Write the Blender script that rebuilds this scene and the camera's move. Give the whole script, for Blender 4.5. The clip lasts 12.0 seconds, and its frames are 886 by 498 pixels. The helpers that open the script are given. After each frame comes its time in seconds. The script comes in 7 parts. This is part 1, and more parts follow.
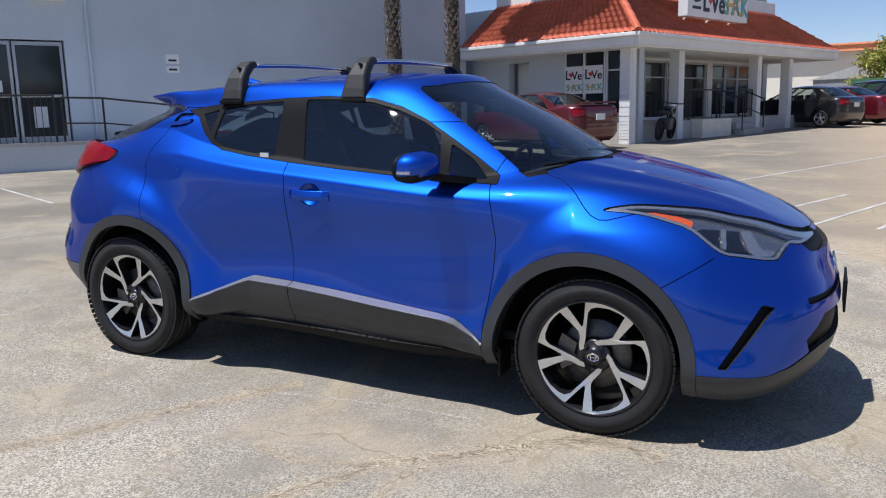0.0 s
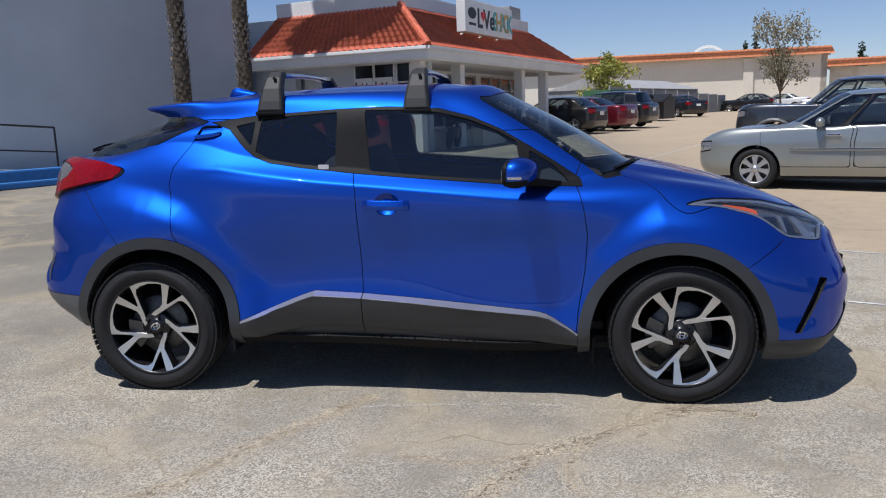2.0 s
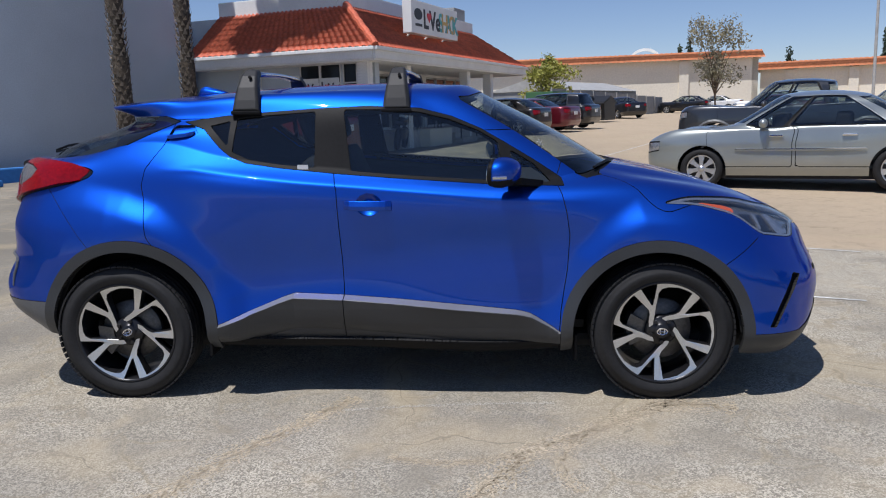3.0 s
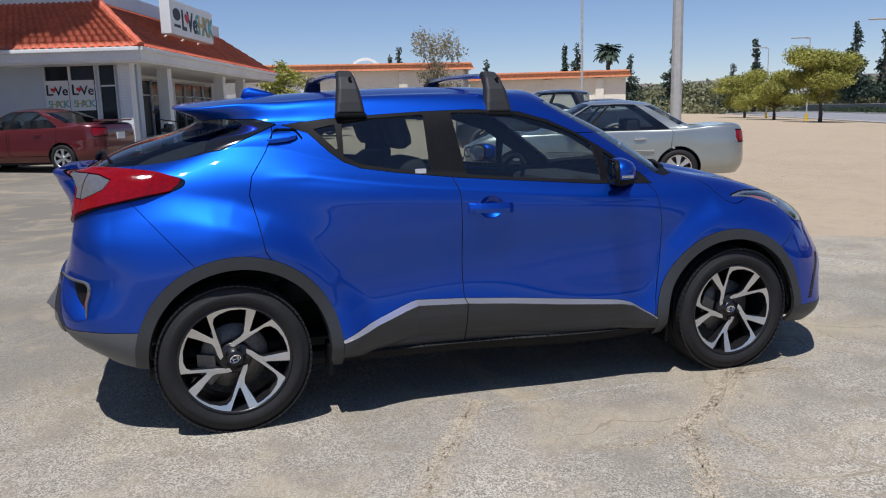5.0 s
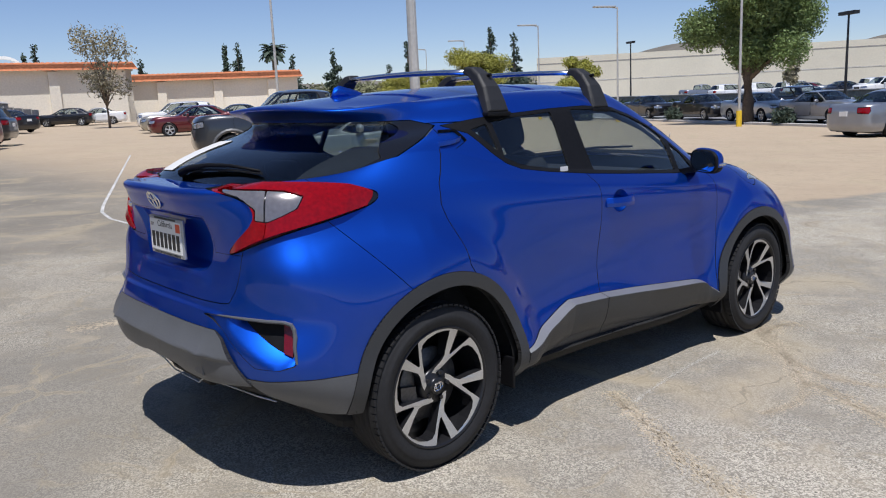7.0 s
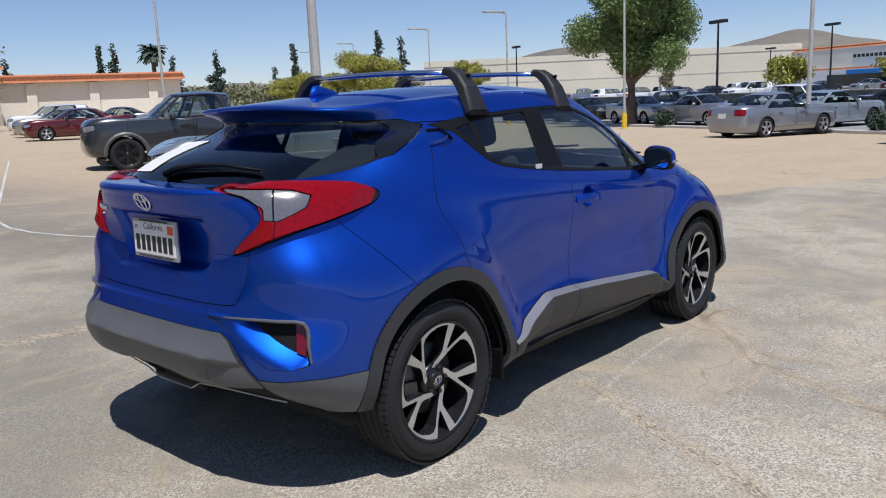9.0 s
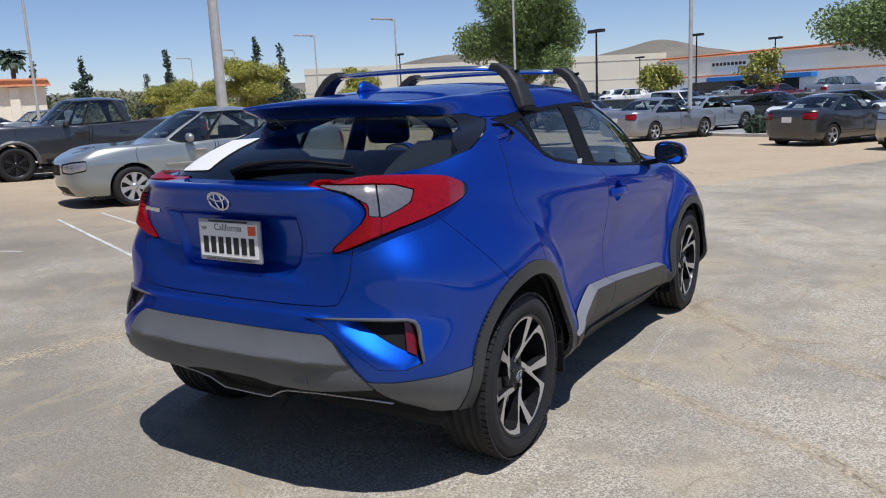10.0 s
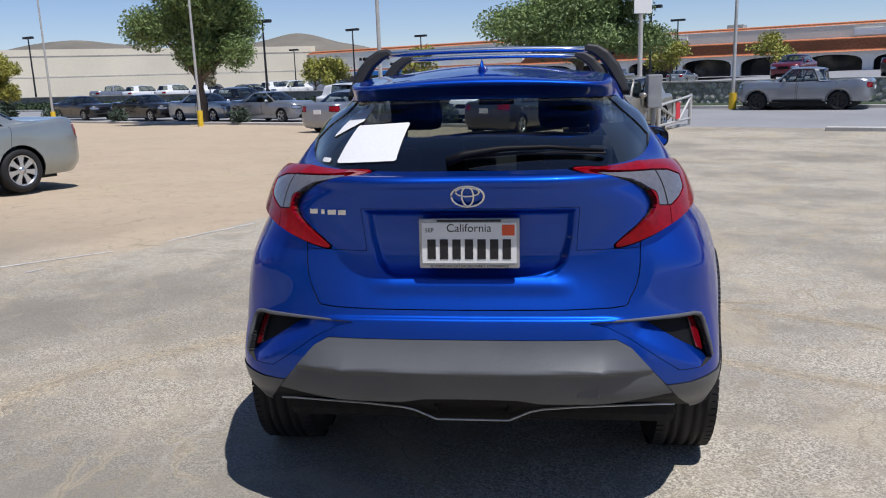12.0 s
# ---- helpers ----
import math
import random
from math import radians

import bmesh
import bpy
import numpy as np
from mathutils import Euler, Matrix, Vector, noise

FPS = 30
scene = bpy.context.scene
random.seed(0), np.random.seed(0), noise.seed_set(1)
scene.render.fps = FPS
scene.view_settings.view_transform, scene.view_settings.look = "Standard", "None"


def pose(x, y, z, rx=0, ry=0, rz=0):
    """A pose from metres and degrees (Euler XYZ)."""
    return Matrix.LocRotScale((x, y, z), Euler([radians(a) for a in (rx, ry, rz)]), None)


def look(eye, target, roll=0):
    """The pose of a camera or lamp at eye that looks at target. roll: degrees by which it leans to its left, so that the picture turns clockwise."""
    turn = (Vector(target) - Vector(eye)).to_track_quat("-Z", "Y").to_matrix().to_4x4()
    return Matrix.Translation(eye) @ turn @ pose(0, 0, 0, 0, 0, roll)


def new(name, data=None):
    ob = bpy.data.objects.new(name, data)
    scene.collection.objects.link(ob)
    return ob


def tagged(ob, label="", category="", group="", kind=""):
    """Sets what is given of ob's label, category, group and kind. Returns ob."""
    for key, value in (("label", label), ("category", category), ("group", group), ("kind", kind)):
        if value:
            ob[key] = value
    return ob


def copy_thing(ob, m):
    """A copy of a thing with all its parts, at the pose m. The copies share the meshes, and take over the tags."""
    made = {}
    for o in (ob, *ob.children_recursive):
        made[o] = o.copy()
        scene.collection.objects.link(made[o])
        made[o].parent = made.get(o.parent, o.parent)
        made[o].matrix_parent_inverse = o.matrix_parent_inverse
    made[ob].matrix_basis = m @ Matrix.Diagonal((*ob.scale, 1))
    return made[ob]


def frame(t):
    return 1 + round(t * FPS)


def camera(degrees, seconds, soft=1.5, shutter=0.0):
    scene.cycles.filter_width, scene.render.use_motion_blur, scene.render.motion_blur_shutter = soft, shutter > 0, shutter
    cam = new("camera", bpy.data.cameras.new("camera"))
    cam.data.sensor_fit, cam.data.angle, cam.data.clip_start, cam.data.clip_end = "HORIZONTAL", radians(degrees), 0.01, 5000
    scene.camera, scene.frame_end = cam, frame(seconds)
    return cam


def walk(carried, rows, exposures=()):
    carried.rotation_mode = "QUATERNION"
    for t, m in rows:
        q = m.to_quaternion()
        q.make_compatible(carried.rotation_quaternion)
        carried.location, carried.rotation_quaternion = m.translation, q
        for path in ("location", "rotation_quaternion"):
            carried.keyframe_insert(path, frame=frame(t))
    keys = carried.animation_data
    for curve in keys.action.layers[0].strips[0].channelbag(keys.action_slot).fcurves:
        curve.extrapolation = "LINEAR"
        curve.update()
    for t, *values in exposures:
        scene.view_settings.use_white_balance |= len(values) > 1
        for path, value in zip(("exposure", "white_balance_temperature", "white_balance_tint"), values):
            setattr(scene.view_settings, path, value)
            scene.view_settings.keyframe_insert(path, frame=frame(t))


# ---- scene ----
cam = camera(58.7, 12.0, 1.1)
METRES, EYE, TURN = 9.2802, 1.3467, 25.8
ROWS = [
    (0.0, 0.0, 0.0, 0.0, -0.23, -10.04, 1.32),
    (0.5, -0.0653, -0.0008, 0.001, -6.87, -9.82, 1.3),
    (1.0, -0.1218, 0.0087, 0.0029, -12.41, -9.65, 1.57),
    (1.5, -0.1633, 0.0108, 0.0029, -16.41, -9.69, 1.79),
    (2.0, -0.1699, 0.012, 0.0037, -18.85, -9.75, 1.94),
    (2.5, -0.1726, 0.013, 0.0035, -20.6, -9.76, 1.95),
    (4.5, -0.3165, 0.0854, 0.0057, -37.12, -9.7, 1.47),
    (5.0, -0.366, 0.1303, 0.0076, -43.9, -9.89, 1.55),
    (5.5, -0.4062, 0.1855, 0.0098, -50.93, -10.05, 1.75),
    (6.0, -0.4436, 0.2399, 0.0116, -57.73, -10.27, 2.17),
    (6.5, -0.4687, 0.2966, 0.0139, -63.89, -10.51, 2.46),
    (8.5, -0.5081, 0.375, 0.016, -74.59, -11.07, 2.55),
    (9.0, -0.5067, 0.3795, 0.0154, -76.44, -10.89, 2.51),
    (9.5, -0.5133, 0.4115, 0.0143, -79.86, -10.72, 2.6),
    (10.0, -0.5185, 0.4642, 0.0133, -85.16, -10.74, 2.67),
    (10.5, -0.5083, 0.5277, 0.014, -91.93, -10.89, 2.62),
    (11.0, -0.4943, 0.5885, 0.015, -99.14, -11.32, 2.42),
    (11.5, -0.4715, 0.638, 0.0147, -105.55, -11.78, 2.14),
    (12.0, -0.4563, 0.6757, 0.0165, -110.32, -12.28, 1.86),
]
walk(cam, [(t, pose(2.1254, -3.9420, EYE, 0, 0, TURN) @ pose(METRES * x, METRES * y, METRES * z, 90 + pitch, roll, yaw)) for t, x, y, z, yaw, pitch, roll in ROWS],
     [(0.0, .42), (.5, .36), (1.0, .26), (2.0, .16), (5.0, .20), (6.5, .27), (9.5, .27), (12.0, .30)])

# ---- light: high spring sun behind the car's right flank, hazy blue sky ----
SUN = Vector((-.25, -.31, 1)).normalized()
world = bpy.data.worlds.new("world")
scene.world = world
world.use_nodes = True
wn = world.node_tree
sky = wn.nodes.new("ShaderNodeTexSky")
sky.sky_type, sky.sun_disc = "NISHITA", False
sky.sun_elevation = math.asin(SUN.z)
sky.sun_rotation = math.atan2(SUN.x, SUN.y)
sky.air_density, sky.dust_density, sky.ozone_density, sky.altitude = .85, .05, 4.6, 200
haze = wn.nodes.new("ShaderNodeMixRGB")          # city haze: a little less green in the sky
haze.blend_type = "MULTIPLY"
haze.inputs[0].default_value, haze.inputs[2].default_value = 1, (1.0, .955, 1.05, 1)
wn.links.new(sky.outputs[0], haze.inputs[1])
wn.links.new(haze.outputs[0], wn.nodes["Background"].inputs[0])
wn.nodes["Background"].inputs[1].default_value = 0.084
sun = new("sun", bpy.data.lights.new("sun", "SUN"))
sun.data.energy, sun.data.angle, sun.data.color = 4.1, radians(.55), (.965, .95, .965)
sun.matrix_world = look(SUN * 50, (0, 0, 0))

# ---- materials ----
def mat(name, rgb, rough=.5, metal=0.0, grain=0.0, scale=20.0, bump=0.0, stain=0.0, stain_scale=1.5, coat=0.0, spec=.5, rnd=0.0, flake=0.0):
    """A surface with fine grain, larger stains and relief, sized in metres."""
    m = bpy.data.materials.new(name)
    m.use_nodes = True
    n, l = m.node_tree.nodes, m.node_tree.links
    b = n["Principled BSDF"]
    b.inputs["Roughness"].default_value, b.inputs["Metallic"].default_value = rough, metal
    b.inputs["Coat Weight"].default_value, b.inputs["Coat Roughness"].default_value = coat, .02
    b.inputs["Specular IOR Level"].default_value = spec
    co = n.new("ShaderNodeTexCoord").outputs["Object"]

    def noise_at(s, detail=4.0):
        t = n.new("ShaderNodeTexNoise")
        t.inputs["Scale"].default_value, t.inputs["Detail"].default_value = s, detail
        l.new(co, t.inputs["Vector"])
        return t.outputs["Fac"]

    def mixed(fac, lo, hi, src):
        r = n.new("ShaderNodeMapRange")
        r.inputs["From Min"].default_value, r.inputs["From Max"].default_value = .3, .7
        r.inputs["To Min"].default_value, r.inputs["To Max"].default_value = lo, hi
        l.new(fac, r.inputs["Value"])
        h = n.new("ShaderNodeMixRGB")
        h.blend_type = "MULTIPLY"
        h.inputs[0].default_value = 1
        l.new(src, h.inputs[1])
        l.new(r.outputs[0], h.inputs[2])
        return h.outputs[0]
    c = n.new("ShaderNodeRGB")
    c.outputs[0].default_value = (*rgb, 1)
    col = c.outputs[0]
    if grain:
        col = mixed(noise_at(scale), 1 - grain, 1 + grain, col)
    if stain:
        col = mixed(noise_at(stain_scale, 6), 1 - stain, 1 + stain, col)
    if rnd:
        i = n.new("ShaderNodeObjectInfo")
        col = mixed(i.outputs["Random"], 1 - rnd, 1 + rnd, col)
    l.new(col, b.inputs["Base Color"])
    if bump:
        h = n.new("ShaderNodeBump")
        h.inputs["Strength"].default_value, h.inputs["Distance"].default_value = .6, bump
        l.new(noise_at(scale), h.inputs["Height"])
        l.new(h.outputs[0], b.inputs["Normal"])
    if flake:
        v = n.new("ShaderNodeTexVoronoi")
        v.inputs["Scale"].default_value = 900
        l.new(co, v.inputs["Vector"])
        h = n.new("ShaderNodeBump")
        h.inputs["Strength"].default_value, h.inputs["Distance"].default_value = flake, .0004
        l.new(v.outputs["Distance"], h.inputs["Height"])
        l.new(h.outputs[0], b.inputs["Normal"])
    return m


def glass(name, tint, gloss_rough=.0, ior=1.5):
    """A thin tinted pane: light goes straight through, with a clear reflection."""
    m = bpy.data.materials.new(name)
    m.use_nodes = True
    n, l = m.node_tree.nodes, m.node_tree.links
    n.remove(n["Principled BSDF"])
    t, g, mx, f, pw, ma = (n.new("ShaderNode" + k) for k in ("BsdfTransparent", "BsdfGlossy", "MixShader", "LayerWeight", "Math", "Math"))
    t.inputs[0].default_value = (*tint, 1)
    g.inputs["Roughness"].default_value = gloss_rough
    f.inputs[0].default_value = .5
    pw.operation, ma.operation = "POWER", "MULTIPLY_ADD"
    pw.inputs[1].default_value = 4.2
    ma.inputs[1].default_value, ma.inputs[2].default_value = .90, .10
    l.new(f.outputs["Facing"], pw.inputs[0])
    l.new(pw.outputs[0], ma.inputs[0])
    l.new(ma.outputs[0], mx.inputs[0])
    l.new(t.outputs[0], mx.inputs[1])
    l.new(g.outputs[0], mx.inputs[2])
    l.new(mx.outputs[0], n["Material Output"].inputs[0])
    return m


M = dict(
    blue=mat("blue_paint", (.0042, .065, .435), .46, .94, coat=.8, flake=.05, stain=.02, stain_scale=3),
    # the cladding's own plastic, made paler to paint in its sunlit sheen
    ledge=mat("satin_grey_moulding", (.15, .154, .158), .36, grain=.1, scale=300, stain=.10, stain_scale=4),
    plastic=mat("grey_plastic", (.090, .094, .100), .42, grain=.2, scale=400, bump=.0006, stain=.10, stain_scale=4),
    # shaded copy of grey_plastic: arches, sills and front lip painted darker than the bumper
    archplastic=mat("dark_grey_plastic", (.030, .032, .035), .45, grain=.2, scale=400, bump=.0006, stain=.12, stain_scale=4),
    black=mat("black_trim", (.007, .007, .008), .55, grain=.2, scale=60, spec=.14),
    gloss=mat("gloss_black", (.008, .008, .009), .08, stain=.1, coat=.5),
    dark=mat("underbody", (.012, .012, .012), .85, grain=.3, scale=30),
    rubber=mat("tyre_rubber", (.009, .009, .010), .75, grain=.25, scale=60, bump=.001, stain=.25, stain_scale=8),
    alloy=mat("machined_alloy", (.62, .63, .64), .28, .9, grain=.06, scale=200, stain=.08, stain_scale=12),
    rimdark=mat("dark_alloy", (.018, .018, .020), .30, .3, grain=.15, scale=40),
    steel=mat("brake_steel", (.13, .125, .12), .5, .8, grain=.2, scale=80),
    chrome=mat("chrome", (.80, .80, .82), .10, 1, stain=.05),
    bar=mat("brushed_aluminium", (.72, .73, .75), .25, 1, grain=.05, scale=300),
    rack=mat("rack_plastic", (.013, .013, .014), .6, grain=.2, scale=300, bump=.0005, stain=.15, stain_scale=6),
    seat=mat("seat_cloth", (.022, .022, .024), .9, grain=.25, scale=250, bump=.001),
    paper=mat("white_paper", (.60, .60, .59), .8, grain=.03, scale=80),
    window=glass("tinted_glass", (.66, .72, .71)),
    wind=glass("windscreen_glass", (.74, .80, .78)),
    lens=glass("clear_lens", (.92, .93, .95)),
    redlens=mat("red_lens", (.22, .0010, .003), .07, grain=.22, scale=70, bump=.0012, spec=.5),
    smoky=mat("clear_ribbed_lens", (.25, .235, .235), .14, .55, grain=.12, scale=60, coat=.6),
    darkred=mat("dark_red_reflector", (.13, .0015, .005), .2, coat=.4, grain=.3, scale=200),
    mirror=mat("mirror_glass", (.42, .45, .47), .03, 1, stain=.03),
    amber=mat("amber_lens", (.70, .10, .01), .15, coat=1, grain=.2, scale=120),
    silverlamp=mat("lamp_reflector", (.52, .53, .55), .22, .8, grain=.12, scale=120),
    lampwell=mat("dark_lamp_well", (.34, .35, .36), .18, .85, grain=.12, scale=120),
    asphalt=mat("asphalt", (.30, .285, .265), .9, grain=.2, scale=60, stain=.12, stain_scale=.6),
)

def asphalt(name):
    """Old bleached asphalt: stone grains, tar patches, sandy cracks, and a sandy half of the lot."""
    m = bpy.data.materials.new(name)
    m.use_nodes = True
    n, l = m.node_tree.nodes, m.node_tree.links
    b = n["Principled BSDF"]
    b.inputs["Roughness"].default_value = .92
    b.inputs["Specular IOR Level"].default_value = .25
    co = n.new("ShaderNodeTexCoord").outputs["Object"]

    def tex(kind, scale, detail=3.0, vec=co, **k):
        t = n.new("ShaderNodeTex" + kind)
        t.inputs["Scale"].default_value = scale
        if kind == "Noise":
            t.inputs["Detail"].default_value = detail
        else:
            t.feature = k.get("feature", "F1")
        l.new(vec, t.inputs["Vector"])
        return t

    def ramp(src, a, b_, lo=0.0, hi=1.0):
        r = n.new("ShaderNodeMapRange")
        for key, val in (("From Min", a), ("From Max", b_), ("To Min", lo), ("To Max", hi)):
            r.inputs[key].default_value = val
        r.interpolation_type = "SMOOTHSTEP"
        l.new(src, r.inputs["Value"])
        return r.outputs[0]

    def mix(fac, a, c, kind="MIX"):
        x = n.new("ShaderNodeMixRGB")
        x.blend_type = kind
        for k, val in ((0, fac), (1, a), (2, c)):
            if isinstance(val, (int, float)):
                x.inputs[k].default_value = val
            elif isinstance(val, tuple):
                x.inputs[k].default_value = (*val, 1)
            else:
                l.new(val, x.inputs[k])
        return x.outputs[0]

    def mul(a, c):
        x = n.new("ShaderNodeMath")
        x.operation = "MULTIPLY"
        for k, val in enumerate((a, c)):
            if isinstance(val, (int, float)):
                x.inputs[k].default_value = val
            else:
                l.new(val, x.inputs[k])
        return x.outputs[0]
    wob = tex("Noise", 1.3, 5)
    add = n.new("ShaderNodeVectorMath")
    add.operation = "MULTIPLY_ADD"
    l.new(wob.outputs["Color"], add.inputs[0])
    add.inputs[1].default_value = (.9, .9, 0)
    l.new(co, add.inputs[2])
    bent = add.outputs[0]
    # stone grain
    grain = tex("Voronoi", 150)
    stones = ramp(grain.outputs["Color"], 0, 1)
    fine = tex("Noise", 170, 2).outputs["Fac"]
    patch = tex("Noise", .45, 6).outputs["Fac"]
    mid = tex("Noise", 4.5, 5).outputs["Fac"]
    col = mix(ramp(stones, .05, .95), (.235, .217, .186), (.62, .58, .505))
    pit = tex("Voronoi", 72)
    col = mix(mul(ramp(pit.outputs["Color"], .86, .92), ramp(pit.outputs["Distance"], .38, .26, 0, .7)), col, (.06, .055, .05))
    col = mix(ramp(fine, .40, .70, 0, .42), col, (.15, .142, .13))
    big = tex("Voronoi", 46)
    col = mix(mul(ramp(big.outputs["Color"], .90, .95), ramp(big.outputs["Distance"], .26, .18, 0, .8)), col, (.74, .70, .62))
    speck = ramp(tex("Noise", 38, 2).outputs["Fac"], .60, .72)
    col = mix(mul(speck, .12), col, (.46, .43, .38))
    col = mix(ramp(mid, .42, .72, 0, .45), col, (.43, .38, .305))
    col = mix(ramp(patch, .44, .62, 0, .50), col, (.205, .195, .178))
    streak_map = n.new("ShaderNodeMapping")
    streak_map.inputs["Rotation"].default_value = (0, 0, 1.1)
    streak_map.inputs["Scale"].default_value = (.22, 9, 1)
    l.new(bent, streak_map.inputs["Vector"])
    streak = tex("Noise", 1.0, 3, streak_map.outputs[0]).outputs["Fac"]
    col = mix(ramp(streak, .66, .74, 0, .22), col, (.52, .50, .46))
    blot = tex("Voronoi", .38, vec=bent)
    col = mix(mul(ramp(blot.outputs["Color"], .55, .62), ramp(blot.outputs["Distance"], .46, .26, 0, .42)), col, (.16, .153, .143))
    sep = n.new("ShaderNodeSeparateXYZ")
    l.new(co, sep.inputs[0])
    # sandy part of the lot, along a straight seam
    d = n.new("ShaderNodeVectorMath")
    d.operation = "DOT_PRODUCT"
    l.new(co, d.inputs[0])
    d.inputs[1].default_value = (.371, .928, 0)
    seam = n.new("ShaderNodeMath")
    seam.operation = "ADD"
    l.new(d.outputs["Value"], seam.inputs[0])
    l.new(mul(wob.outputs["Fac"], .5), seam.inputs[1])
    front_x = ramp(sep.outputs[0], .5, 3.5)
    sand = mul(ramp(seam.outputs[0], 4.28, 4.52), front_x)
    col = mix(mul(sand, .82), col, (.46, .365, .268))
    # the older, browner asphalt behind the car, short of the sand
    old = mul(ramp(seam.outputs[0], 4.9, 5.6), ramp(sep.outputs[0], 5.5, 1.5))
    col = mix(mul(old, .55), col, (.225, .200, .172))
    # the older, darker asphalt behind the car
    worn = mul(ramp(sep.outputs[1], .6, 3.0), ramp(sep.outputs[0], 2.8, .4))
    col = mix(mul(worn, ramp(patch, .34, .60, .18, .62)), col, (.185, .172, .152))
    col = mix(mul(ramp(sep.outputs[0], -.9, -2.6), ramp(patch, .30, .62, .12, .50)), col, (.185, .174, .156))
    bare = ramp(sand, 0, 1, 1, .25)
    mottle = tex("Noise", 2.3, 9).outputs["Fac"]
    col = mix(mul(bare, ramp(mottle, .50, .66, 0, .38)), col, (.205, .192, .168))
    sift = tex("Noise", 3.1, 8, bent).outputs["Fac"]
    col = mix(mul(bare, ramp(sift, .55, .70, 0, .36)), col, (.47, .40, .30))
    # cracks
    for scale, thin, wide, amount in ((.42, .004, .09, .85), (1.7, .0045, .035, .7), (5.5, .010, .06, .38)):
        edge = tex("Voronoi", scale, vec=bent, feature="DISTANCE_TO_EDGE").outputs["Distance"]
        gate = ramp(tex("Noise", .55 * scale + .3, 3).outputs["Fac"], .46, .60)
        col = mix(mul(ramp(edge, wide, thin), mul(gate, .60 * amount)), col, (.44, .375, .27))
        col = mix(mul(ramp(edge, thin * scale * 1.4, thin * scale * .6), mul(gate, .42 * amount)), col, (.09, .083, .07))
    col = mix(1.0, col, (1.03, 1.0, .93), "MULTIPLY")
    l.new(col, b.inputs["Base Color"])
    h = n.new("ShaderNodeBump")
    h.inputs["Strength"].default_value, h.inputs["Distance"].default_value = .82, .008
    l.new(mix(.5, stones, fine), h.inputs["Height"])
    l.new(h.outputs[0], b.inputs["Normal"])
    return m


